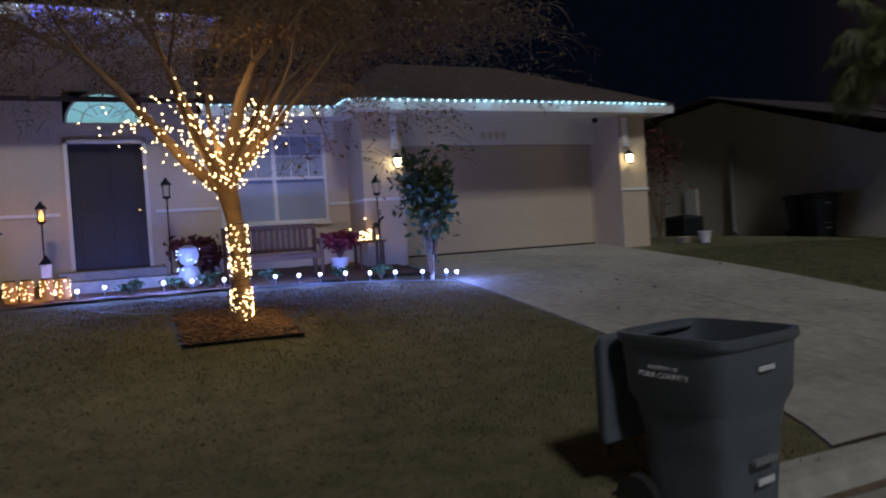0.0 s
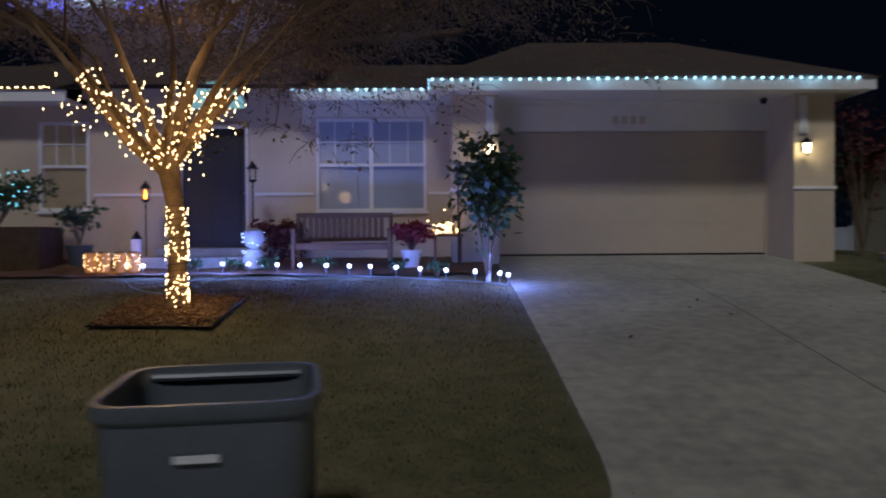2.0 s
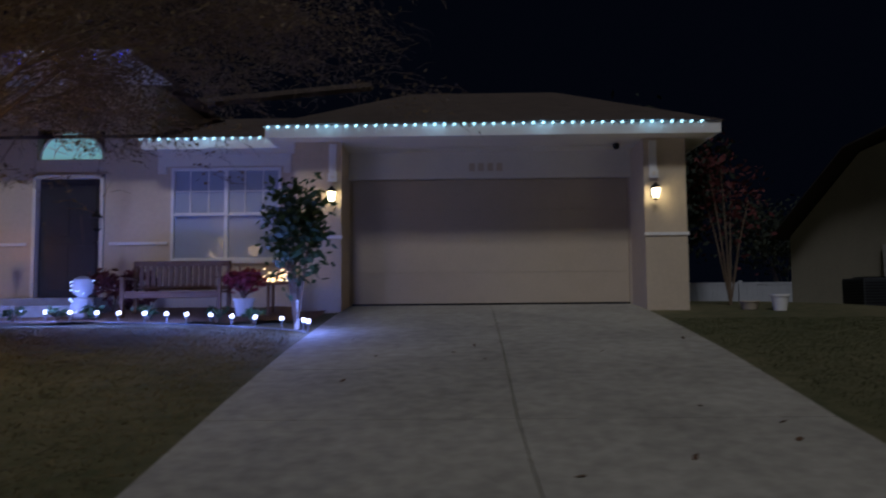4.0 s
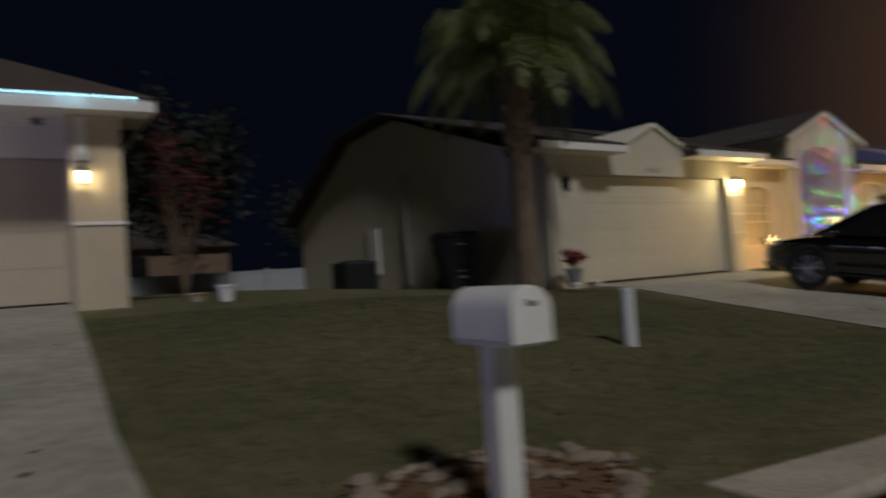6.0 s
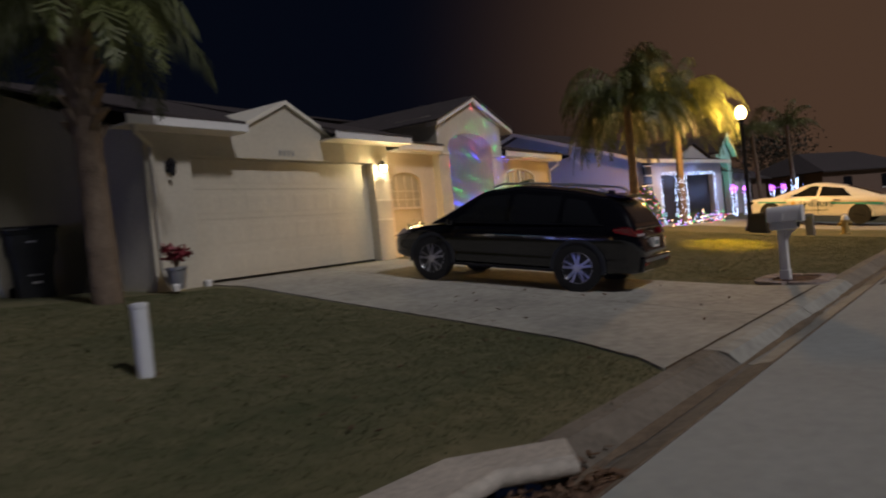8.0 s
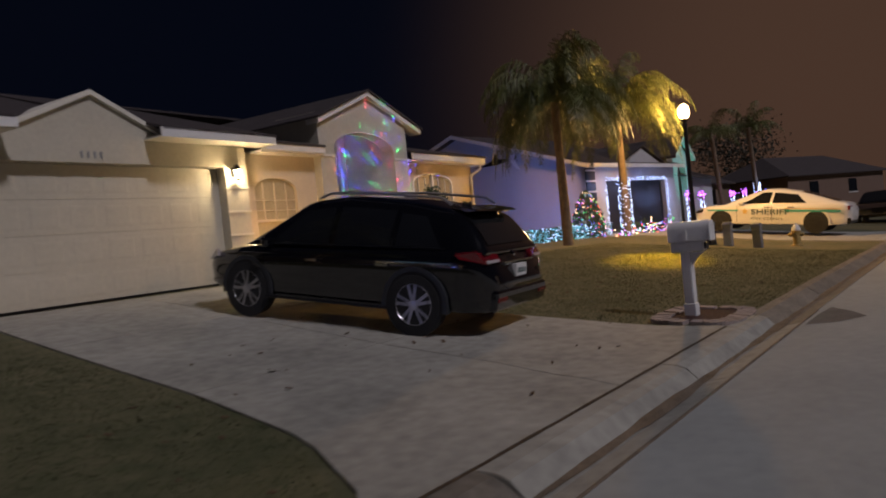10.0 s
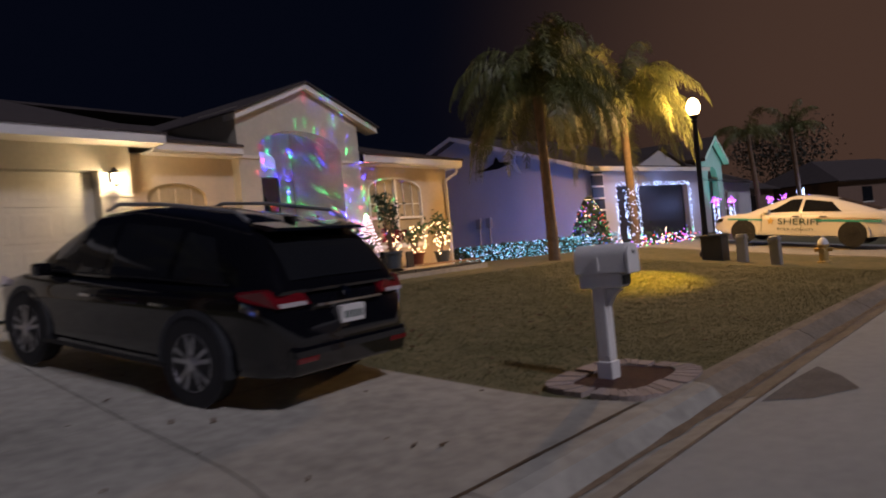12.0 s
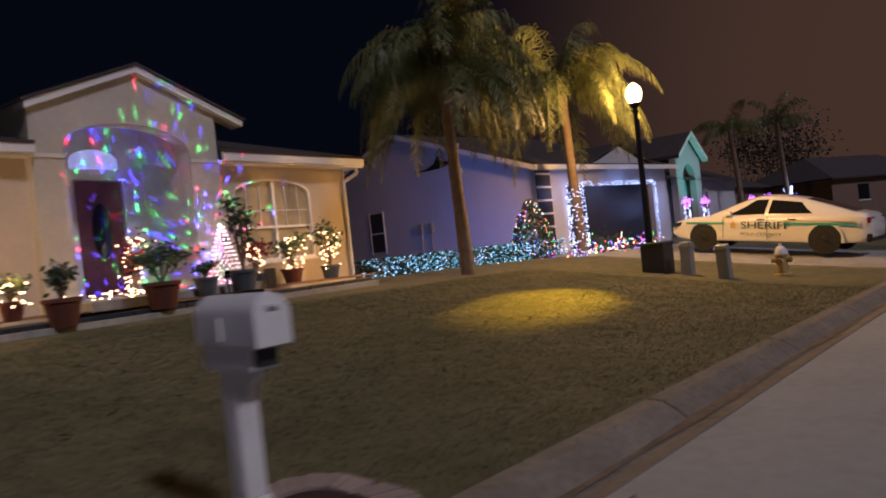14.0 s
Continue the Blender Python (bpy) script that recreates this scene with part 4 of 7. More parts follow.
rng = random.Random(5)
T1 = Vector((3.88, 7.6, G(3.88, 7.6)))
tree = thing("tree", "spreading front-yard tree with fine twigs and sparse brown leaves", "tree", Matrix.Translation(T1))
trunk, twigs, tips, lit = Mesh(), Mesh(), [], []
trunk.tube([(0.0, 0, -0.1), (0.03, 0, 0.25), (0.05, 0, 0.7), (0.02, 0, 1.1), (-0.05, 0, 1.52)], [0.135, 0.10, 0.09, 0.085, 0.11], 14)


def grow(p, d, length, r, depth):
    pts, rad = [p.copy()], [r]
    n = 4
    for k in range(n):
        d = (d + Vector((rng.uniform(-1, 1), rng.uniform(-1, 1), rng.uniform(-0.6, 0.9))) * 0.16).normalized()
        p = p + d * (length / n)
        pts.append(p.copy())
        rad.append(r * (1 - 0.16 * (k + 1)))
        if depth >= 1 and depth < 4:
            for _ in range(2 if depth < 3 else 2):
                if rng.random() < 0.75:
                    s = Vector((rng.uniform(-1, 1), rng.uniform(-1, 1), rng.uniform(-0.5, 0.6)))
                    grow(p, (Vector((d.x, d.y, d.z * 0.45)) * 0.85 + s * 0.75).normalized(), length * rng.uniform(0.5, 0.8), rad[-1] * 0.55, depth + 1)
    (trunk if depth < 1 else twigs).tube(pts, rad, 9 if depth == 0 else 5 if depth < 3 else 3)
    if depth >= 3:
        for q in pts[2:]:
            e = Vector((d.x + rng.uniform(-0.9, 0.9), d.y + rng.uniform(-0.9, 0.9), rng.uniform(-0.7, 0.35))).normalized()
            f = q + e * 0.16
            twigs.tube([q, f, f + (e + Vector((0, 0, -0.5))).normalized() * 0.15], [0.0038, 0.003, 0.0016], 3)
            tips.append(f)
        for q in pts[1:]:
            for _ in range(3):
                tips.append(q + Vector((rng.gauss(0, 0.13), rng.gauss(0, 0.13), rng.gauss(0, 0.10))))
    if depth == 0:
        grow(p, Vector((d.x * 1.3, d.y * 1.3, d.z * 0.6)).normalized(), length * 1.3, rad[-1], 1)
        e = (d + Vector((rng.uniform(-1, 1), rng.uniform(-1, 1), 0.2)) * 0.5).normalized()
        grow(p, e, length * 0.8, rad[-1] * 0.8, 1)
    return pts


FORK = Vector((-0.05, 0, 1.42))
limbs = []
for d, ln, r in (((-0.80, -0.1, 0.56), 1.9, 0.075), ((0.06, 0.1, 1.0), 1.5, 0.105), ((-0.38, 0.2, 0.9), 1.5, 0.07), ((0.45, -0.1, 0.9), 1.35, 0.07), ((0.5, 0.35, 0.85), 1.5, 0.06), ((-0.72, 0.45, 0.62), 1.8, 0.05),
                 ((-0.5, -0.55, 0.72), 1.5, 0.055), ((0.3, -0.6, 0.8), 1.5, 0.055), ((0.1, 0.7, 0.75), 1.6, 0.06),
                 ((0.72, -0.2, 0.8), 2.2, 0.038), ((0.66, 0.3, 0.85), 2.1, 0.036)):
    limbs.append(grow(FORK.copy(), Vector(d).normalized(), ln, r, 0))
trunk.ob("trunk", BARK, tree, smooth=True)
tw = twigs.ob("twig", TWIG, tree)
tw["kind"] = "stuff"
lf = quads(rng.sample(tips, min(len(tips), 34000)), 0.03, rng).ob("crown", LEAFB, tree, "sparse brownish leaves")
lf["kind"] = "stuff"
tl = thing("light_string", "warm white fairy lights wound round the tree trunk and limbs", "string lights", Matrix.Translation(T1))
pts = []
for k in range(230):
    z = rng.uniform(0.06, 1.08)
    if 0.40 < z < 0.50:
        continue
    a = rng.uniform(0, 6.28)
    pts.append((0.035 + 0.112 * math.cos(a), 0.112 * math.sin(a), z))
bulbs(pts, 0.0075, WARM, tl)
def lit_zone(p):
    low = 1.36 + (0.58 * -p.x if p.x < 0 else 1.0 * p.x) - 0.12 * abs(p.y)
    return low < p.z < 2.36 - 0.1 * abs(p.x + 0.3) and -1.58 < p.x < 0.86 and abs(p.y) < 0.9


pts = []
for L in limbs:
    for k in range(70):
        s = rng.uniform(0.05, 1) * (len(L) - 1) * 0.98
        i = int(s)
        p = L[i].lerp(L[i + 1], s - i) + Vector((rng.gauss(0, 0.075), rng.gauss(0, 0.075), rng.gauss(-0.02, 0.075)))
        if lit_zone(p):
            pts.append(p)
while len(pts) < 600:
    p = Vector((rng.uniform(-1.58, 0.86), rng.uniform(-0.7, 0.7), rng.uniform(1.4, 2.36)))
    # a hanging fringe along the lower left, looser strands above
    if lit_zone(p) and (rng.random() < 0.35 or lit_zone(p) != lit_zone(p - Vector((0, 0, 0.2)))):
        pts.append(p)
pts += [Vector((-0.25 + rng.gauss(0, 0.16), rng.gauss(0, 0.1), rng.uniform(2.3, 2.62))) for _ in range(9)]
bulbs(pts, 0.0085, WARM, tl)
wr = Mesh()
for k in range(200):
    a, c = k * 0.5, (k + 1) * 0.5
    wr.cyl((0.035 + 0.108 * math.cos(a), 0.108 * math.sin(a), 0.05 + k * 0.0052), (0.035 + 0.108 * math.cos(c), 0.108 * math.sin(c), 0.05 + (k + 1) * 0.0052), 0.004, n=4, caps=False)
wr.ob("wire", WIREG, tl)
for p, e in (((0.25, -0.35, 0.35), 4), ((0.0, -0.4, 1.0), 4), ((-0.55, -0.35, 1.75), 6), ((0.45, -0.35, 1.8), 6), ((-0.1, 0.3, 2.0), 6), ((0.0, 0.0, 2.6), 14)):
    lamp("fairy_glow", "POINT", T1 + Vector(p), e, (1.0, 0.62, 0.25), 0.15 if p[2] < 2.5 else 0.5)
mb = thing("mulch_bed", "square bed of brown mulch under the tree with dark edging", "mulch bed", Matrix.Translation((0, 0, 0)))
MX, MY, MW, MD = 3.25, 7.02, 1.17, 1.36
mm = Mesh()
n = 22
mm.add([(MX + MW * i / n, MY + MD * j / n, G(MX + MW * i / n, MY + MD * j / n) + 0.015 + 0.05 * math.sin(math.pi * i / n) * math.sin(math.pi * j / n) + rng.uniform(0, 0.03)) for j in range(n + 1) for i in range(n + 1)],
       [(j * (n + 1) + i, j * (n + 1) + i + 1, (j + 1) * (n + 1) + i + 1, (j + 1) * (n + 1) + i) for j in range(n) for i in range(n)])
mm.ob("mulch", MULCH, mb)
chips = Mesh()
for k in range(900):
    x, y = rng.uniform(MX, MX + MW), rng.uniform(MY, MY + MD)
    chips.box(-0.03, -0.01, 0, 0.03, 0.01, 0.012, pose(x, y, G(x, y) + 0.035 + 0.05 * math.sin(math.pi * (x - MX) / MW) * math.sin(math.pi * (y - MY) / MD), rng.uniform(-20, 20), rng.uniform(-20, 20), rng.uniform(0, 180)))
chips.ob("mulch_chip", MULCH, mb)["kind"] = "stuff"
for a, c in (((MX, MY), (MX + MW, MY)), ((MX, MY + MD), (MX + MW, MY + MD)), ((MX, MY), (MX, MY + MD)), ((MX + MW, MY), (MX + MW, MY + MD))):
    Mesh().tube([(a[0], a[1], G(*a) + 0.04), (c[0], c[1], G(*c) + 0.04)], [0.01, 0.01], 6).ob("edging", BLACK, mb)


def palm(base, top, r0, r1, crown, fronds, label, boots=0, seed=1, droop=1.0):
    q = random.Random(seed)
    base, top = Vector(base), Vector(top)
    t = thing("palm_tree", label, "palm tree", Matrix.Translation(base))
    d = top - base
    m = Mesh()
    n = 16
    pts = [d * (k / n) + Vector((0, 0, -0.1 if k == 0 else 0)) for k in range(n + 1)]
    rad = [(r0 + (r1 - r0) * min(1, k / n * 1.5)) * (1 + 0.05 * (k % 2)) for k in range(n + 1)]
    m.tube(pts, rad, 12)
    m.ob("trunk", PALMB, t, smooth=True)
    for k in range(boots):
        a = k * 2.4
        z = 0.54 + 0.36 * k / boots
        c = d * z
        o = Vector((math.cos(a), math.sin(a), 0))
        Mesh().add([c + o * r1 * 0.8 + o.cross(Vector((0, 0, 1))) * 0.09, c + o * r1 * 0.8 - o.cross(Vector((0, 0, 1))) * 0.09,
                    c + o * (r1 + 0.15) + Vector((0, 0, 0.26)) - o.cross(Vector((0, 0, 1))) * 0.05, c + o * (r1 + 0.15) + Vector((0, 0, 0.26)) + o.cross(Vector((0, 0, 1))) * 0.05,
                    c + o * r1 * 0.6 + Vector((0, 0, 0.25))],
                   [(0, 1, 2, 3), (0, 3, 4), (1, 4, 2), (3, 2, 4), (0, 4, 1)]).ob("frond_boot", PALMB, t)
    for k in range(fronds):
        f = Mesh()
        a = k * 2.399 + q.uniform(-0.2, 0.2)
        el = q.uniform(0.1, 1.4)
        L = crown * q.uniform(0.85, 1.1)
        p = d.copy()
        u = Vector((math.cos(a) * math.cos(el), math.sin(a) * math.cos(el), math.sin(el)))
        side = Vector((-math.sin(a), math.cos(a), 0))
        n = 22
        prev = p
        for j in range(n):
            s = j / n
            u = (u + Vector((0, 0, -1)) * (0.05 + 0.11 * s) * droop).normalized()
            p = prev + u * L / n
            f.cyl(prev, p, 0.022 * (1 - s * 0.85), 0.022 * (1 - (s + 1 / n) * 0.85), 4, False)
            if j > 2:
                ll = 0.62 * math.sin(math.pi * min(1, 0.18 + s * 0.82)) + 0.1
                for sg in (-1, 1):
                    for h in (0.0, 0.33, 0.67):
                        o = prev.lerp(p, h)
                        w2 = (side * sg * q.uniform(0.5, 1.0) + u * 0.5 + Vector((0, 0, q.uniform(-1.3, 0.15)))).normalized()
                        e1 = o + w2 * ll * 0.5
                        e2 = o + (w2 + Vector((0, 0, -0.55 * droop))).normalized() * ll
                        wd = u * 0.011
                        f.add([o - wd, o + wd, e1 + wd * 1.1, e1 - wd * 1.1, e2], [(0, 1, 2, 3), (3, 2, 4)])
            prev = p
        f.ob("frond", FROND, t)
    return t


palm((19.25, 10.55, G(19.1, 10.5)), (19.1, 10.4, 4.95), 0.20, 0.17, 2.2, 38, "palm with rough bark and cut frond stubs", 34, 3, 1.15)
palm((37.25, 10.6, 0.66), (36.75, 10.35, 4.95), 0.16, 0.115, 3.1, 60, "slim palm with long drooping fronds lit by the street lamp", 0, 4, 1.55)
palm((43.4, 11.25, 0.6), (42.5, 10.88, 5.3), 0.17, 0.12, 3.3, 46, "palm lit amber by the street lamp, trunk wrapped in lights", 0, 8, 1.35)
palm((66.0, 14.0, 0.55), (65.4, 14.2, 6.2), 0.16, 0.13, 2.4, 14, "far palm in the dark", 0, 9)
palm((70.5, 12.9, 0.55), (69.8, 13.0, 6.6), 0.16, 0.13, 2.4, 14, "far palm with a band of white lights", 0, 10)


def shrub(name, label, category, where, size, count, leaf, material, seed, stems=5, kind=""):
    q = random.Random(seed)
    t = thing(name, label, category, Matrix.Translation(where), kind=kind)
    s = Mesh()
    pts = []
    for k in range(stems):
        a = 6.28 * k / stems + q.uniform(-0.3, 0.3)
        e = Vector((math.cos(a) * size[0] * 0.6, math.sin(a) * size[1] * 0.6, size[2] * q.uniform(0.65, 0.98)))
        mid = e * 0.5 + Vector((0, 0, size[2] * 0.06))
        s.tube([(0, 0, 0), mid, e], [0.018, 0.013, 0.006], 5)
        for _ in range(count // stems):
            c = (mid if q.random() < 0.4 else e).lerp(e, q.random())
            pts.append(c + Vector((q.gauss(0, size[0] * 0.26), q.gauss(0, size[1] * 0.26), q.gauss(0, size[2] * 0.11))))
    s.ob("stem", TWIG, t)
    quads(pts, leaf, q).ob("foliage", material, t)["kind"] = "stuff"
    return t


# small tree at the garage corner
st = shrub("small_tree", "young broad-leaved tree beside the garage pillar", "tree", (7.31, 10.36, G(7.3, 10.36)), (0.46, 0.4, 1.85), 950, 0.075, LEAF, 21, 9)
Mesh().tube([(0, 0, -0.05), (0.02, 0, 0.4)], [0.035, 0.03], 8).ob("pale_trunk", WHITE, st)
sh = shrub("shrub", "tall dark red crape myrtle at the house corner", "shrub", (14.2, 13.0, G(14.2, 13)), (0.7, 0.6, 2.6), 520, 0.06, MAROON, 22, 7)
lb = shrub("shrub", "clipped bush strung with cool lights below the window", "shrub", (-0.45, 12.0, G(0, 12) + 0.7), (0.8, 0.4, 0.75), 800, 0.06, LEAF, 24, 8)
q = random.Random(3)
lbl = thing("light_string", "cool white lights on the bush", "string lights", Matrix.Translation((-0.45, 12.0, G(0, 12) + 0.7)))
bulbs([(q.uniform(-0.9, 0.75), -0.42 + q.uniform(-0.05, 0.05), q.uniform(0.25, 0.85)) for _ in range(60)], 0.016, TEALB, lbl)
pl = thing("planter_wall", "low dark planter block wall below the bush", "planter", pose(-1.5, 11.6, G(0, 11.6)))
Mesh().box(-4, 0, -0.2, 1.9, 0.8, 0.72).ob("block", DIRT, pl, bevel=0.02)
shrub("potted_plant", "leafy plant beside the entry", "plant", (0.75, 12.2, G(1, 12.2) + 0.35), (0.35, 0.3, 0.6), 200, 0.06, HEDGE, 25, 5)
po = thing("plant_pot", "pale blue-grey pot by the entry", "pot", pose(0.75, 12.2, G(1, 12.2)))
Mesh().lathe([(0.14, 0), (0.2, 0.3), (0.22, 0.36), (0.18, 0.36), (0.17, 0.3)], 18).ob("pot_body", GREYPOT, po, smooth=True)

# ---- garden of the first house ----
# eave lights
ev = thing("eave_lights", "row of icy white lights along the eave", "string lights", pose(0, 12.2, Z1))
p1, p2 = [], []
k = 6.55
while k < 13.5:
    p1.append((k, -0.49, 2.935 + 0.008 * math.sin(k * 40)))
    k += 0.155
k = 4.2
while k < 6.5:
    p1.append((k, 0.28, 2.935 + 0.008 * math.sin(k * 40)))
    k += 0.155
for k in range(5):
    p1.append((6.5, -0.42 + 0.16 * k, 2.935))
bulbs(p1, 0.02, ICE, ev)
Mesh().cyl((6.55, -0.48, 2.965), (13.5, -0.48, 2.965), 0.006, n=4).ob("wire", WIRE, ev)
q = random.Random(9)
evl = thing("eave_lights", "string of warm white lights along the lower eave", "string lights", pose(0, 12.2, Z1))
bulbs([(-2.6 + 0.13 * k, 0.28, 2.98) for k in range(22)], 0.016, WARM, evl)
for x in (7.5, 9.2, 10.9, 12.6, 5.3):
    lamp("eave_glow", "POINT", (x, 12.2 - 0.6 + (0.75 if x < 6 else 0), Z1 + 3.02), 1.6, (0.35, 0.72, 1.0), 0.1)
ic = thing("icicle_lights", "blue and white icicle lights on the entry roof edge", "string lights", pose(0, 12.2, Z1))
pb, pw = [], []
for k in range(44):
    x = 0.1 + k * 0.1
    for j in range(q.randint(0, 4)):
        (pb if (k // 9) % 2 == 0 else pw).append((x + q.uniform(-0.02, 0.02), -0.75, 4.10 - 0.06 * j))
bulbs(pb, 0.016, BLUEB, ic, "blue_bulb")
bulbs(pw, 0.012, COOL, ic, "white_bulb")
for x in (1.0, 3.4):
    lamp("icicle_glow", "POINT", (x, 11.2, Z1 + 3.7), 2.5, (0.25, 0.22, 1.0), 0.2)

# globe path lights along the bed edge
edge = [(7.55, 9.95), (7.45, 10.12), (7.12, 10.3), (6.72, 10.45), (6.35, 10.6), (6.0, 10.75), (5.62, 10.85), (5.3, 10.93), (4.95, 11.0), (4.55, 11.05), (4.2, 11.1), (3.75, 11.2), (3.35, 11.25), (2.95, 11.3), (2.55, 11.3), (2.2, 11.1), (1.9, 11.25)]
for x, y in edge:
    g = thing("path_light", "small glowing globe on a stake beside the bed", "path light", pose(x, y, G(x, y)), "path lights")
    Mesh().cyl((0, 0, -0.05), (0, 0, 0.14), 0.008, n=6).ob("stake", WIRE, g)
    Mesh().lathe([(0.022, 0.11), (0.03, 0.125), (0.03, 0.135)], 10).ob("collar", WIRE, g)
    Mesh().ball((0, 0, 0.16), 0.028, 12, 8).ob("globe", PATHB, g, "glowing bluish white globe", smooth=True)
for x, y in ((7.5, 9.9), (6.5, 10.4), (5.4, 10.8), (4.4, 10.95), (3.4, 11.05), (2.4, 11.0)):
    lamp("path_glow", "POINT", (x, y - 0.1, G(x, y) + 0.34), 32, (0.17, 0.26, 1.0), 0.08)
for k in range(6):
    x, y = -2.2 + 0.42 * k, 11.0
    g = thing("path_light", "small warm globe on a stake beside the walk", "path light", pose(x, y, G(x, y)), "path lights")
    Mesh().cyl((0, 0, -0.05), (0, 0, 0.3), 0.008, n=6).ob("stake", WIRE, g)
    Mesh().ball((0, 0, 0.32), 0.028, 10, 6).ob("globe", WARM, g, "glowing warm globe")
cb = thing("cable", "pale cable lying along the light row", "cable", pose(0, 0, 0))
m = Mesh()
m.tube([(x, y - 0.13 + 0.03 * math.sin(x * 9), G(x, y) + 0.02) for x, y in edge], [0.008] * len(edge), 5)
m.ob("cable_run", WIRE, cb)
Mesh().tube([(2.2, 10.5, G(2.2, 10.5) + 0.02), (2.5, 9.9, G(2.5, 9.9) + 0.02), (2.9, 9.3, G(2.9, 9.3) + 0.02), (3.3, 8.8, G(3.3, 8.8) + 0.02)], [0.006] * 4, 5).ob("branch_cable", WIRE, cb)
gb = thing("planting_bed", "mulched bed along the house front", "planting bed", pose(0, 0, 0))
m = Mesh()
nx, ny = 40, 8
m.add([(-2.5 + 9.9 * i / nx, 10.95 + 2.1 * j / ny, G(-2.5 + 9.9 * i / nx, 10.95 + 2.1 * j / ny) + 0.02 + rng.uniform(0, 0.03)) for j in range(ny + 1) for i in range(nx + 1)],
      [(j * (nx + 1) + i, j * (nx + 1) + i + 1, (j + 1) * (nx + 1) + i + 1, (j + 1) * (nx + 1) + i) for j in range(ny) for i in range(nx)])
m.ob("bed_soil", MULCH, gb)
for k, (x, y) in enumerate(((6.0, 11.0), (4.9, 11.2), (3.5, 11.3), (6.6, 10.8), (4.0, 11.4), (2.9, 11.2))):
    shrub("ground_plant", "low bluish green bedding plant", "plant", (x, y, G(x, y) + 0.02), (0.17, 0.14, 0.2), 70, 0.05, LEAF, 40 + k, 5)

# bench
BX, BY = 4.3, 11.55
be = thing("garden_bench", "slatted wooden garden bench with armrests against the house", "bench", pose(BX, BY, G(5, BY)))
BW = 1.62
for x in (0.03, BW - 0.09):
    Mesh().box(x, -0.02, 0, x + 0.06, 0.04, 0.62).ob("leg", WOOD, be, bevel=0.006)
    Mesh().box(x, 0.46, 0, x + 0.06, 0.52, 0.92).ob("leg", WOOD, be, bevel=0.006)
    Mesh().box(x - 0.01, -0.06, 0.62, x + 0.08, 0.5, 0.655).ob("armrest", WOOD, be, bevel=0.006)
for k in range(5):
    Mesh().box(0.05, 0.0 + k * 0.095, 0.41, BW - 0.05, 0.08 + k * 0.095, 0.435).ob("seat_slat", WOOD, be)
Mesh().box(0.05, 0.45, 0.84, BW - 0.05, 0.49, 0.92).ob("top_rail", WOOD, be, bevel=0.006)
Mesh().box(0.05, 0.45, 0.46, BW - 0.05, 0.49, 0.52).ob("lower_rail", WOOD, be, bevel=0.006)
Mesh().box(0.05, 0.0, 0.33, BW - 0.05, 0.03, 0.41).ob("apron", WOOD, be, bevel=0.006)
for k in range(14):
    x = 0.13 + k * 0.096
    Mesh().box(x, 0.46, 0.52, x + 0.065, 0.48, 0.84).ob("back_slat", WOOD, be)

# poinsettia
def pot(m, r, h, material, label, name="plant_pot"):
    t = thing(name, label, "pot", m)
    Mesh().lathe([(r * 0.68, 0), (r * 0.95, h * 0.85), (r * 1.05, h * 0.86), (r * 1.05, h), (r * 0.92, h), (r * 0.88, h * 0.88)], 20).ob("pot_body", material, t, smooth=True)
    Mesh().lathe([(r * 0.9, h * 0.86), (r * 0.9, h * 0.89)], 16).ob("soil", MULCH, t)
    return t


pot(pose(6.2, 11.7, G(6.2, 11.7)), 0.16, 0.3, WHITE, "white pot holding the poinsettia")
shrub("poinsettia", "red poinsettia in a white pot", "flower", (6.2, 11.7, G(6.2, 11.7) + 0.27), (0.3, 0.26, 0.42), 420, 0.07, REDLEAF, 31, 7)
# side table with a small lit tree and a deer ornament
tb = thing("side_table", "small dark side table by the pillar", "table", pose(6.78, 11.85, G(6.8, 11.8)))
Mesh().box(-0.25, -0.2, 0.5, 0.25, 0.2, 0.54).ob("tabletop", WOOD, tb, bevel=0.006)
for x, y in ((-0.22, -0.17), (0.18, -0.17), (-0.22, 0.13), (0.18, 0.13)):
    Mesh().box(x, y, 0, x + 0.04, y + 0.04, 0.5).ob("leg", WOOD, tb)
ZT = G(6.8, 11.8) + 0.54
mt = thing("table_lights", "heap of warm white lights on a small twig tree", "string lights", pose(6.7, 11.85, ZT))
Mesh().tube([(0, 0, 0), (0, 0, 0.25)], [0.01, 0.005], 6).ob("stem", TWIG, mt)
q = random.Random(8)
bulbs([(q.gauss(0, 0.10), q.gauss(0, 0.06), abs(q.gauss(0.02, 0.12))) for _ in range(45)], 0.013, WARM, mt)
dm = thing("deer_figure", "small dark reindeer ornament", "ornament", pose(6.92, 11.8, ZT))
d = Mesh()
d.ball((0, 0, 0.26), 0.075, 10, 6, 0.7).cyl((0.05, 0, 0.29), (0.1, 0, 0.38), 0.025, 0.02).ball((0.13, 0, 0.39), 0.035, 8, 5, 0.7)
for x in (-0.05, 0.05):
    for y in (-0.03, 0.03):
        d.cyl((x, y, 0.25), (x, y, 0), 0.012, n=6)
d.tube([(0.1, 0.01, 0.42), (0.07, 0.04, 0.5), (0.1, 0.06, 0.53)], [0.006] * 3, 5).tube([(0.1, -0.01, 0.42), (0.07, -0.04, 0.5), (0.1, -0.06, 0.53)], [0.006] * 3, 5)
d.ob("deer_body", BLACK, dm)
lamp("table_glow", "POINT", (6.7, 11.6, ZT + 0.15), 1.2, (1, 0.7, 0.35), 0.08)
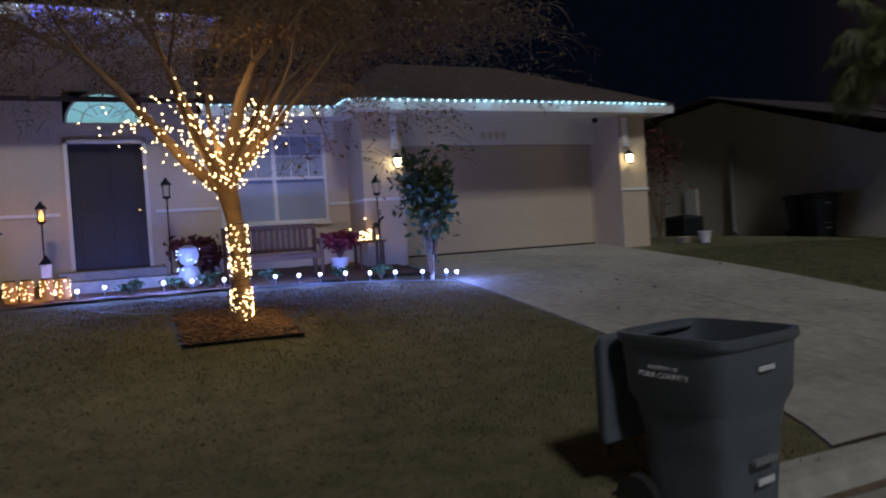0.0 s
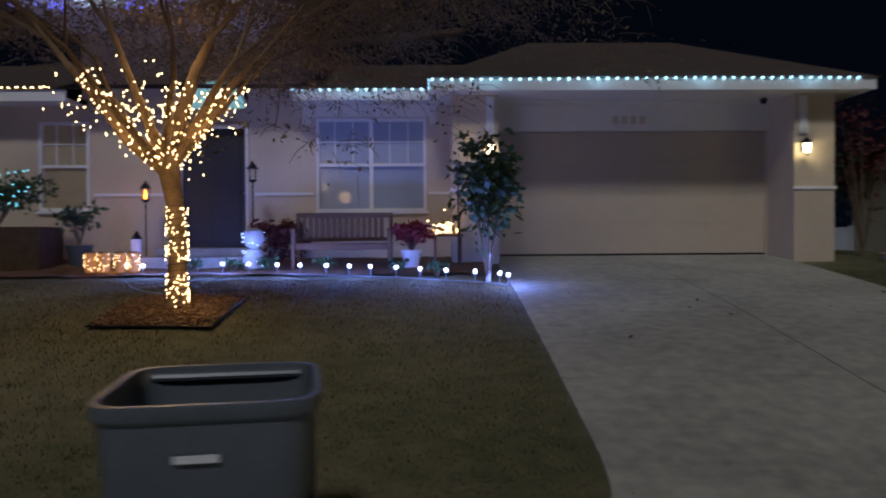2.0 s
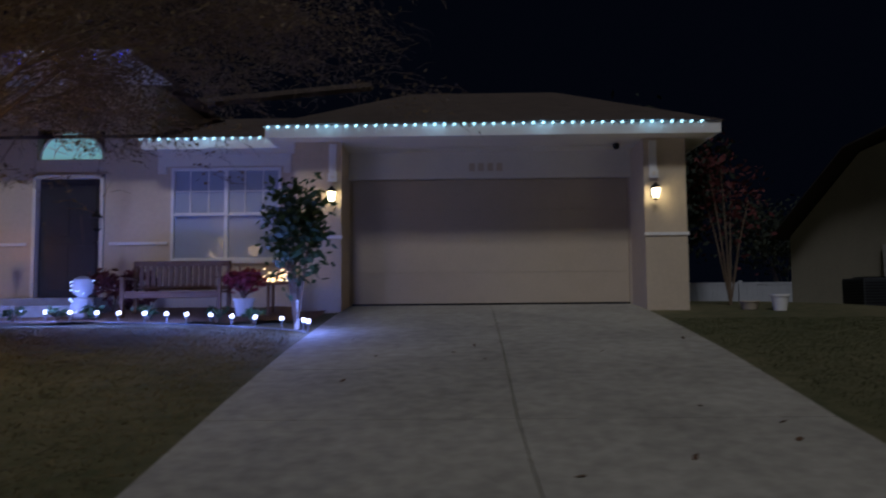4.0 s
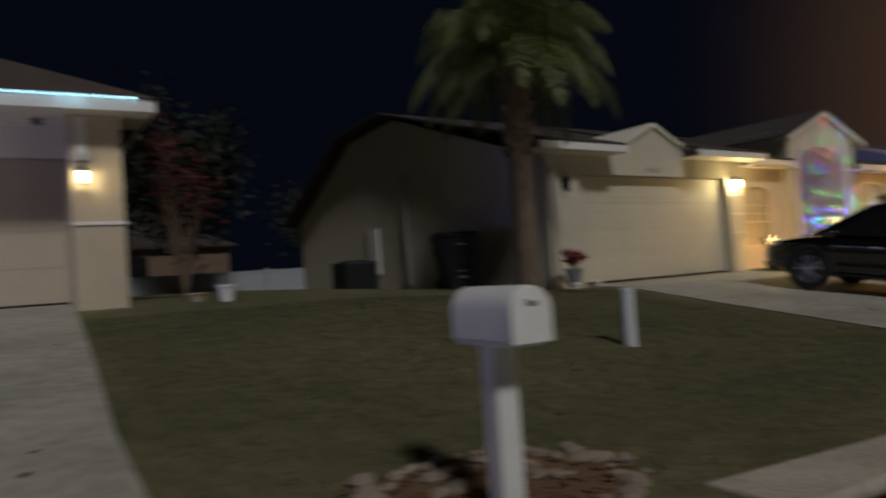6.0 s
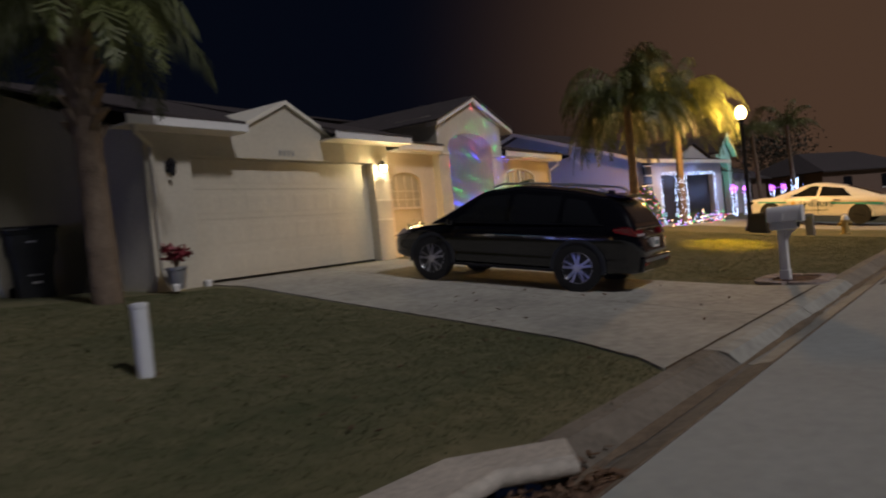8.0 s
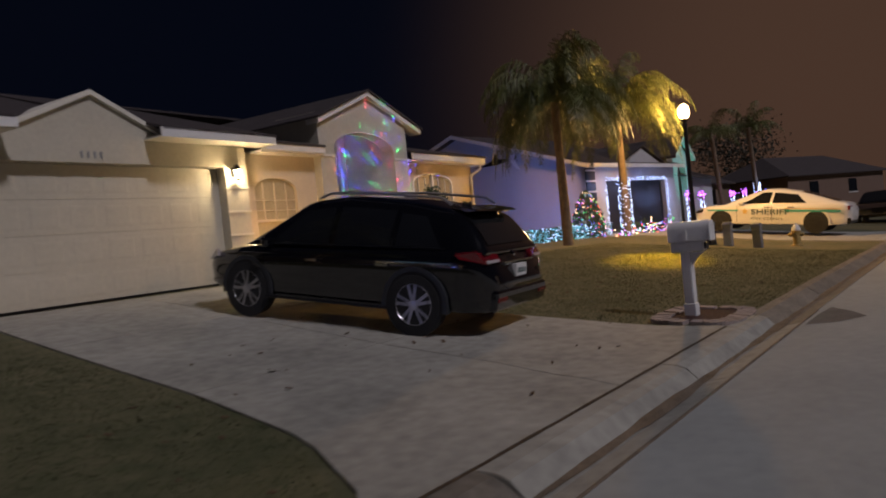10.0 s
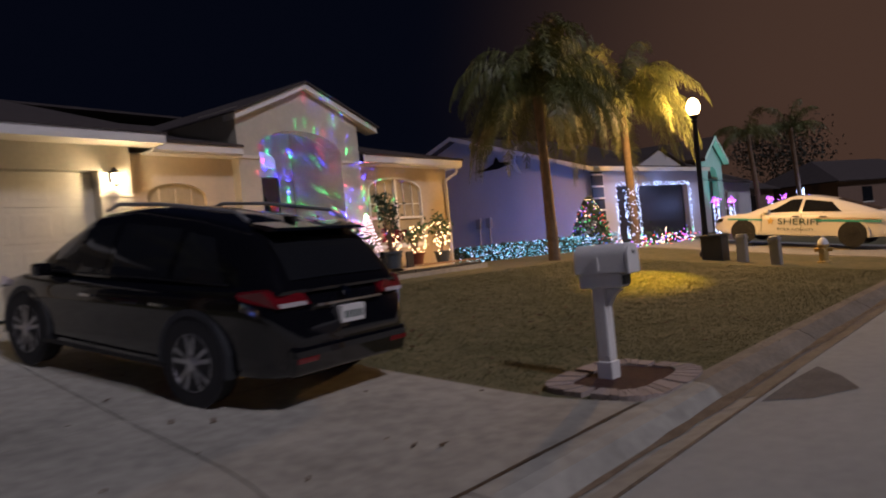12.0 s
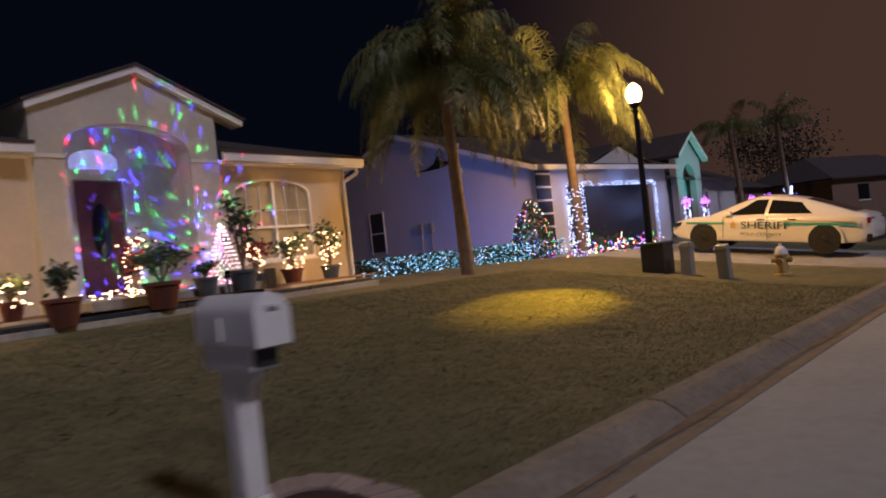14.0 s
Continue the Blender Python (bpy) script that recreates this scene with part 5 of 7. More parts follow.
# snow figure
sm = thing("snow_figure", "white wire-mesh light-up ornament with bluish lights", "ornament", pose(3.75, 11.55, G(3.75, 11.5)))
Mesh().lathe([(0.10, 0), (0.16, 0.06), (0.17, 0.2), (0.12, 0.33), (0.06, 0.36), (0.13, 0.42), (0.16, 0.52), (0.13, 0.63), (0.05, 0.68)], 16).ob("figure_body", SNOW, sm, smooth=True)
q = random.Random(12)
bulbs([(0.17 * math.cos(a), 0.17 * math.sin(a), z) for a, z in ((q.uniform(3, 6.3), q.uniform(0.08, 0.64)) for _ in range(16))], 0.010, COOL, sm)
lamp("figure_glow", "POINT", (3.75, 11.3, G(3.75, 11.5) + 0.4), 0.5, (0.5, 0.65, 1), 0.08)
wt = thing("wreath", "dark red and green wreath leaning on the house wall", "wreath", pose(4.05, 12.85, G(4, 12.8) + 0.38, 80))
m = Mesh()
pts = []
for k in range(520):
    a = q.uniform(0, 6.28)
    rr = 0.27 + q.gauss(0, 0.05)
    pts.append((rr * math.cos(a), rr * math.sin(a), q.gauss(0, 0.04)))
quads(pts, 0.055, q).ob("wreath_leaves", MAROON, wt)["kind"] = "stuff"
shrub("shrub", "dark red leafy plant by the wall", "shrub", (3.9, 12.3, G(4, 12.3)), (0.4, 0.3, 0.65), 300, 0.07, MAROON, 33, 7)
# stake lanterns
def stake_lantern(x, y, h, lit, label):
    t = thing("stake_lantern", label, "garden lantern", pose(x, y, G(x, y)), "stake lanterns")
    Mesh().cyl((0, 0, -0.05), (0, 0, h), 0.012, n=8).ob("pole", BLACK, t)
    Mesh().lathe([(0.03, h - 0.03), (0.07, h), (0.07, h + 0.015)], 10).ob("base_cup", BLACK, t)
    Mesh().lathe([(0.10, h + 0.2), (0.085, h + 0.22), (0.03, h + 0.29), (0.008, h + 0.33)], 10).ob("roof_cap", BLACK, t)
    for k in range(4):
        a = 6.28 * k / 4 + 0.78
        Mesh().cyl((0.06 * math.cos(a), 0.06 * math.sin(a), h), (0.075 * math.cos(a), 0.075 * math.sin(a), h + 0.2), 0.006, n=5).ob("cage_bar", BLACK, t)
    if lit:
        Mesh().lathe([(0.02, h + 0.02), (0.035, h + 0.07), (0.02, h + 0.14), (0.003, h + 0.18)], 8).ob("flame_light", ORANGEB, t, "orange flame light")
        lamp("flame_glow", "POINT", (x, y - 0.12, G(x, y) + h + 0.1), 3.0, (1, 0.38, 0.08), 0.05)
    return t


stake_lantern(1.72, 12.5, 1.08, True, "black garden lantern on a stake with an orange flame light")
stake_lantern(3.55, 12.35, 1.4, False, "unlit black garden lantern on a thin stake")
stake_lantern(6.95, 11.75, 1.35, False, "unlit black garden lantern on a thin stake")
# lit jars and a white lantern by the step
for k, x in enumerate((1.38, 1.58, 1.83, 2.03)):
    j = thing("lit_basket", "amber basket lantern wound with warm lights", "lantern", pose(x, 11.2, G(x, 11.2) + 0.05), "basket lanterns")
    Mesh().lathe([(0.07, 0), (0.085, 0.06), (0.085, 0.25), (0.07, 0.30)], 12).ob("basket_body", BASKET, j, smooth=True)
    Mesh().lathe([(0.075, 0.30), (0.07, 0.315)], 12).ob("rim", BLACK, j)
    q = random.Random(60 + k)
    bulbs([(0.09 * math.cos(a), 0.09 * math.sin(a), z) for a, z in ((q.uniform(3, 6.4), q.uniform(0.03, 0.28)) for _ in range(24))], 0.006, WARM, j)
lamp("basket_glow", "POINT", (1.7, 11.35, G(1.7, 11.4) + 0.2), 2.5, (1, 0.55, 0.2), 0.1)
wl = thing("white_lantern", "white box lantern with a dark top", "lantern", pose(1.78, 11.95, G(1.8, 12) + 0.25))
Mesh().box(-0.07, -0.07, 0, 0.07, 0.07, 0.22).ob("lantern_box", WHITE, wl, bevel=0.01)
Mesh().lathe([(0.1, 0.22), (0.03, 0.32), (0.01, 0.36)], 4).ob("lantern_roof", BLACK, wl)
Mesh().cyl((0, 0, -0.25), (0, 0, 0), 0.05).ob("stand", BLACK, wl)
# bucket and pale pot at the far corner
pot(pose(14.6, 12.0, G(14.6, 12)), 0.14, 0.26, WHITE, "white bucket on the grass by the corner", "bucket")
pot(pose(14.2, 12.2, G(14.2, 12.2)), 0.16, 0.14, TAN, "low tan pot on the grass")

# ---- back fence ----
fe = thing("fence", "white vinyl fence closing the side yard", "fence", pose(8, 27.5, 1.0))
for k in range(9):
    Mesh().box(k * 2.4 - 0.06, -0.06, -0.3, k * 2.4 + 0.06, 0.06, 1.0).ob("post", FENCEM, fe)
    if k < 8:
        for j in range(12):
            Mesh().box(k * 2.4 + 0.07 + j * 0.188, -0.012, -0.1, k * 2.4 + 0.07 + j * 0.188 + 0.18, 0.012, 0.9).ob("board", FENCEM, fe)
        Mesh().box(k * 2.4 + 0.06, -0.03, 0.85, k * 2.4 + 2.34, 0.03, 0.93).ob("rail", FENCEM, fe)
nl = thing("yard_lights", "few small lights at the house behind the fence", "string lights", pose(13.5, 43.9, 3.0))
bulbs([(k * 0.35, 0, 0) for k in range(4)], 0.05, WARM, nl)
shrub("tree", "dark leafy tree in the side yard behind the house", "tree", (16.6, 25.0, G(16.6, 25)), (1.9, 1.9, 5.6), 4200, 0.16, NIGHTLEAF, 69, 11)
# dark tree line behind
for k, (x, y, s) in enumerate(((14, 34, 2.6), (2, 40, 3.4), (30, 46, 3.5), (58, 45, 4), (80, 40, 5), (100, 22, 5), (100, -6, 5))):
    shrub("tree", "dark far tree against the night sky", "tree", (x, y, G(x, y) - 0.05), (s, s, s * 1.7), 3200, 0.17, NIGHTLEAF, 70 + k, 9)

# ---- things by the kerb and lawn ----
def wheelie_bin(m, label, open_lid, material):
    t = thing("wheelie_bin", label, "wheelie bin", m, "wheelie bins")
    n = 28

    def ring(w, d, z, rr):
        out = []
        for k in range(n):
            a = 2 * math.pi * (k + 0.5) / n
            c, s = math.cos(a), math.sin(a)
            e = 0.32
            out.append((w / 2 * abs(c) ** e * (1 if c > 0 else -1), d / 2 * abs(s) ** e * (1 if s > 0 else -1), z))
        return out

    prof = [(0.50, 0.46, 0.06), (0.54, 0.50, 0.35), (0.57, 0.54, 0.66), (0.69, 0.62, 0.78), (0.72, 0.65, 1.05), (0.74, 0.67, 1.06), (0.76, 0.69, 1.075), (0.76, 0.69, 1.12),
            (0.71, 0.64, 1.12), (0.66, 0.60, 0.85), (0.52, 0.48, 0.4), (0.48, 0.44, 0.1)]
    b = Mesh()
    vs = []
    for w, d, z in prof:
        vs += ring(w, d, z, 0)
    fs = [(k * n + i, k * n + (i + 1) % n, (k + 1) * n + (i + 1) % n, (k + 1) * n + i) for k in range(len(prof) - 1) for i in range(n)]
    fs += [tuple(range(n))[::-1], tuple(range((len(prof) - 1) * n, len(prof) * n))]
    b.add(vs, fs).ob("body", material, t, smooth=True)
    Mesh().cyl((-0.30, 0.30, 1.08), (0.30, 0.30, 1.08), 0.018, n=8).ob("handle_bar", material, t)
    for s in (-1, 1):
        wh = Mesh()
        wh.cyl((s * 0.24, 0.27, 0.13), (s * 0.31, 0.27, 0.13), 0.13, n=18)
        wh.ob("wheel", RUBBER, t)
    Mesh().box(-0.1, -0.30, 0.42, 0.1, -0.275, 0.45).ob("grab_bar", GALV, t)
    if open_lid:
        lid = Mesh().box(-0.36, 0.40, 0.42, 0.36, 0.45, 1.08).box(-0.33, 0.45, 0.46, 0.33, 0.50, 1.02)
        lid.ob("lid", material, t, "lid hanging open behind", bevel=0.02)
    else:
        Mesh().prism([(-0.39, 1.125), (0.42, 1.125), (0.40, 1.16), (0.1, 1.21), (-0.36, 1.16)], -0.38, 0.38, "x").ob("lid", material, t, "closed lid", bevel=0.015)
    Mesh().box(-0.09, -0.336, 0.93, 0.05, -0.33, 0.955).ob("sticker_bar", STICKER, t)
    Mesh().box(-0.05, -0.282, 0.30, 0.09, -0.276, 0.335).ob("sticker_bar", STICKER, t)
    return t


kerb_bin = wheelie_bin(pose(5.71, 2.77, 0.02, 0, 0, 9) @ Matrix.Diagonal((0.98, 1.14, 0.98, 1)), "dark grey wheelie bin with its lid hanging open at the kerb", True, PLASTIC)
wheelie_bin(H2M @ pose(-1.25, 1.3, 0.02, 0, 0, -20), "dark wheelie bin standing by the side wall", False, PLASTICD)
wheelie_bin(H2M @ pose(-0.85, 2.1, 0.02, 0, 0, -30), "dark wheelie bin standing by the side wall", False, PLASTICD)
ac = thing("air_conditioner", "dark louvred air-conditioner on a slab by the wall", "air conditioner", H2M @ pose(-0.9, 6.2, 0.0))
Mesh().box(-0.55, -0.55, -0.05, 0.55, 0.55, 0.06).ob("pad", CONC, ac)
Mesh().box(-0.42, -0.42, 0.06, 0.42, 0.42, 0.86).ob("cabinet", PLASTICD, ac, bevel=0.03)
for k in range(10):
    Mesh().box(-0.425, -0.40, 0.14 + k * 0.066, -0.42, 0.40, 0.17 + k * 0.066).box(-0.4, -0.427, 0.14 + k * 0.066, 0.4, -0.42, 0.17 + k * 0.066).ob("louvre", BLACK, ac)
Mesh().lathe([(0.34, 0.86), (0.34, 0.89), (0.1, 0.9)], 20).ob("fan_guard", BLACK, ac)


def box_mailbox(t, z0, w, h, length, y0, material):
    m = Mesh()
    arc = [(-w / 2, z0)] + [(-w / 2 * math.cos(math.pi * k / 14), z0 + h - w / 2 + w / 2 * math.sin(math.pi * k / 14)) for k in range(15)] + [(w / 2, z0)]
    m.prism(arc, y0, y0 + length)
    b = m.ob("box", material, t, smooth=True, bevel=0.008)
    arc2 = [(x * 1.06, z0 + (z - z0) * 1.03 - 0.01) for x, z in arc]
    d = Mesh().prism(arc2, y0 - 0.025, y0 - 0.002).ob("door", material, t, "white mailbox door", smooth=True, bevel=0.006)
    Mesh().box(-0.03, y0 - 0.05, z0 + h * 0.72, 0.03, y0 - 0.026, z0 + h * 0.76).ob("latch", material, d)
    return b


m1 = thing("mailbox", "white rounded mailbox on a square white post", "mailbox", pose(13.79, 3.64, G(13.79, 3.64) - 0.11))
Mesh().box(-0.065, -0.065, -0.1, 0.065, 0.065, 1.005).ob("post", WHITE, m1, bevel=0.01)
Mesh().box(-0.095, -0.25, 1.0, 0.095, 0.22, 1.025).ob("bracket", WHITE, m1, bevel=0.006)
box_mailbox(m1, 1.025, 0.22, 0.258, 0.50, -0.27, WHITE)
sb = thing("stone_border", "ring of pale rocks and bark round the mailbox foot", "stone border", pose(13.9, 3.95, G(13.9, 3.95)))
q = random.Random(17)
for k in range(78):
    a = 6.28 * k / 52 + q.uniform(-0.05, 0.05)
    f = q.uniform(0.85, 1.12) if k < 52 else q.uniform(0.3, 0.85)
    rr = 0.085 * q.uniform(0.45, 1.2)
    n = q.choice((5, 6, 7))
    o = Mesh().lathe([(rr * 0.7, -rr * 0.4), (rr, -rr * 0.05), (rr * q.uniform(0.5, 0.8), rr * 0.35), (rr * 0.2, rr * 0.42)], n, (0, 0, 0), q.uniform(0.7, 1.3), q.uniform(0.6, 1.0)).ob("stone", SANDSTONE, sb)
    px, py = 0.88 * math.cos(a) * f, 0.52 * math.sin(a) * f
    o.matrix_local = pose(px, py, G(13.9 + px, 3.95 + py) - G(13.9, 3.95) + 0.035, q.uniform(-18, 18), q.uniform(-18, 18), q.uniform(0, 180))
Mesh().add([(0.9 * math.cos(6.28 * k / 20), 0.5 * math.sin(6.28 * k / 20), G(13.9, 3.95 + 0.5 * math.sin(6.28 * k / 20)) - G(13.9, 3.95) + 0.025) for k in range(20)], [tuple(range(20))]).ob("bark_litter", MULCH, sb)
chips = Mesh()
for k in range(260):
    a, f = q.uniform(0, 6.28), math.sqrt(q.random())
    px, py = 0.88 * math.cos(a) * f, 0.5 * math.sin(a) * f
    chips.box(-0.035, -0.012, 0, 0.035, 0.012, 0.01, pose(px, py, G(13.9, 3.95 + py) - G(13.9, 3.95) + 0.035, q.uniform(-20, 20), q.uniform(-20, 20), q.uniform(0, 180)))
chips.ob("bark_chip", MULCH, sb)["kind"] = "stuff"

m2 = thing("mailbox", "white mailbox on a moulded white post in a brick-edged bed", "mailbox", pose(26.79, 3.70, G(26.79, 3.70) - 0.04))
Mesh().box(-0.075, -0.075, -0.1, 0.075, 0.075, 0.22).ob("post_base", WHITE, m2, bevel=0.012)
Mesh().box(-0.062, -0.062, 0.22, 0.062, 0.062, 0.86).ob("post", WHITE, m2, bevel=0.01)
for s_ in (-0.034, 0.0, 0.034):
    Mesh().box(-0.066, s_ - 0.008, 0.26, -0.0622, s_ + 0.008, 0.72).ob("flute", WHITE, m2)
Mesh().box(-0.085, -0.24, 0.86, 0.085, 0.17, 0.99).ob("newspaper_shelf", WHITE, m2, bevel=0.02)
# solid dark block, coloured like the shade inside an open slot
Mesh().box(-0.06, -0.262, 0.885, 0.06, -0.241, 0.965).ob("slot_block", PLASTICD, m2, "dark block standing for the slot below the box")
Mesh().prism([(-0.063, 0.56), (-0.075, 0.70), (-0.14, 0.80), (-0.22, 0.85), (-0.063, 0.85)], -0.035, 0.035, "x").ob("brace", WHITE, m2, "curved brace under the shelf", bevel=0.01)
box_mailbox(m2, 0.99, 0.20, 0.25, 0.50, -0.31, WHITE)
Mesh().box(-0.115, -0.05, 1.02, -0.103, 0.0, 1.13).ob("flag", WHITE, m2)
bb = thing("brick_edging", "rounded brick edging round a bed of dark mulch", "brick edging", pose(26.83, 3.57, G(26.83, 3.57)))


def bed_edge(u, a, b):
    """A rounded rectangle of half sizes a, b at the turn u."""
    c, s_ = math.cos(u), math.sin(u)
    return a * math.copysign(abs(c) ** 0.5, c), b * math.copysign(abs(s_) ** 0.5, s_)


n = 44
for k in range(n):
    u0, u1 = 2 * math.pi * (k + 0.04) / n, 2 * math.pi * (k + 0.96) / n
    quad = [bed_edge(u0, 0.70, 0.53), bed_edge(u1, 0.70, 0.53), bed_edge(u1, 0.50, 0.33), bed_edge(u0, 0.50, 0.33)]
    top = [(x, y, G(26.83 + x, 3.57 + y) - G(26.83, 3.57) + 0.045 + 0.004 * (k % 3)) for x, y in quad]
    Mesh().slab(top, 0.10).ob("brick", BRICK, bb)
Mesh().add([(*bed_edge(2 * math.pi * k / 28, 0.52, 0.35), G(26.83, 3.57 + bed_edge(2 * math.pi * k / 28, 0.52, 0.35)[1]) - G(26.83, 3.57) + 0.03) for k in range(28)], [tuple(range(28))]).ob("bed_mulch", BEDMULCH, bb)

wp = thing("marker_post", "short white utility post in the lawn", "post", pose(17.38, 6.4, G(17.38, 6.4)))
Mesh().lathe([(0.068, -0.1), (0.068, 0.56), (0.072, 0.565), (0.072, 0.60), (0.04, 0.61)], 16).ob("tube", VINYL, wp, smooth=True)
# porch pot at the garage corner of the second house
pot(H2M @ pose(-0.05, -0.6, 0.02), 0.16, 0.34, GALV, "bucket planter by the garage corner", "planter")
shrub("potted_flower", "rusty flowering plant in a bucket", "flower", H2M @ Vector((-0.05, -0.6, 0.34)), (0.2, 0.2, 0.32), 220, 0.055, REDLEAF, 81, 6)
sp = thing("solar_light", "small white solar lamps at the planter foot", "garden light", H2M @ pose(0.0, -0.85, 0.0))
for x in (-0.28, 0.32):
    Mesh().lathe([(0.05, 0), (0.06, 0.08), (0.05, 0.11)], 10, (x, 0, 0)).ob("lamp_head", WHITE, sp)

# hydrant, pedestals, street lamp
hy = thing("fire_hydrant", "weathered yellow fire hydrant with a pale cap", "hydrant", pose(40.65, 5.08, G(40.65, 5.08)))
Mesh().lathe([(0.16, -0.1), (0.16, 0.04), (0.11, 0.05), (0.11, 0.40), (0.14, 0.41), (0.14, 0.45)], 16).ob("barrel", SILVER, hy, smooth=True)
Mesh().lathe([(0.13, 0.45), (0.12, 0.52), (0.07, 0.60), (0.03, 0.62), (0.03, 0.67)], 16).ob("bonnet", VINYL, hy, smooth=True)
for s in (-1, 1):
    Mesh().cyl((0, s * 0.1, 0.33), (0, s * 0.2, 0.33), 0.055, n=10).ob("nozzle", SILVER, hy)
Mesh().cyl((-0.1, 0, 0.30), (-0.2, 0, 0.30), 0.07, n=10).ob("nozzle", SILVER, hy)
for x, y, z, h, rz in ((40.0, 6.8, G(40, 6.8), 0.70, 3), (39.75, 5.92, G(39.75, 5.92), 0.70, -6)):
    u = thing("utility_pedestal", "grey-green utility pedestal in the grass", "utility box", pose(x, y, z, 0, rz, 0), "pedestals")
    Mesh().box(-0.12, -0.12, -0.15, 0.12, 0.12, h).ob("housing", GALV, u, bevel=0.03)
    Mesh().box(-0.135, -0.135, h - 0.12, 0.135, 0.135, h - 0.06).ob("lid_rim", GALV, u, bevel=0.01)
tbn = thing("dark_bin", "dark square bin at the foot of the street lamp", "bin", pose(40.15, 7.53, G(40.15, 7.53)))
Mesh().box(-0.27, -0.27, -0.1, 0.27, 0.27, 0.6).ob("bin_body", PLASTICD, tbn, bevel=0.02)
Mesh().box(-0.29, -0.29, 0.6, 0.29, 0.29, 0.66).ob("bin_lid", PLASTICD, tbn, bevel=0.02)
SL = Vector((40.87, 8.02, 4.56))
sl = thing("street_lamp", "black post-top street lamp with a glowing amber globe", "street lamp", pose(SL.x, SL.y, 0.4))
Mesh().lathe([(0.2, -0.1), (0.2, 0.15), (0.13, 0.25), (0.1, 0.5), (0.075, 0.9), (0.06, 3.7), (0.09, 3.75), (0.05, 3.8), (0.12, 3.88), (0.14, 3.93)], 14).ob("pole", BLACK, sl, smooth=True)
gl = Mesh().lathe([(0.11, 3.93), (0.165, 4.02), (0.19, 4.14), (0.16, 4.27), (0.09, 4.36), (0.03, 4.39)], 12).ob("globe", STREET, sl, "glowing acorn globe", smooth=True)
gl.visible_shadow = False
Mesh().lathe([(0.04, 4.39), (0.03, 4.44), (0.005, 4.49)], 8).ob("finial", BLACK, sl)
lamp("street_bulb", "POINT", SL + Vector((0, 0, 0.0)), 1482, (1.0, 0.56, 0.15), 0.2)
# added spot for the yellow pool on the lawn, whose source is unseen
lamp("lawn_pool_spot", "SPOT", SL + Vector((-0.1, -0.05, -0.02)), 8200, (1.0, 0.60, 0.0), 0.05, (34.9, 7.0, 0.4), 22, 1.0)


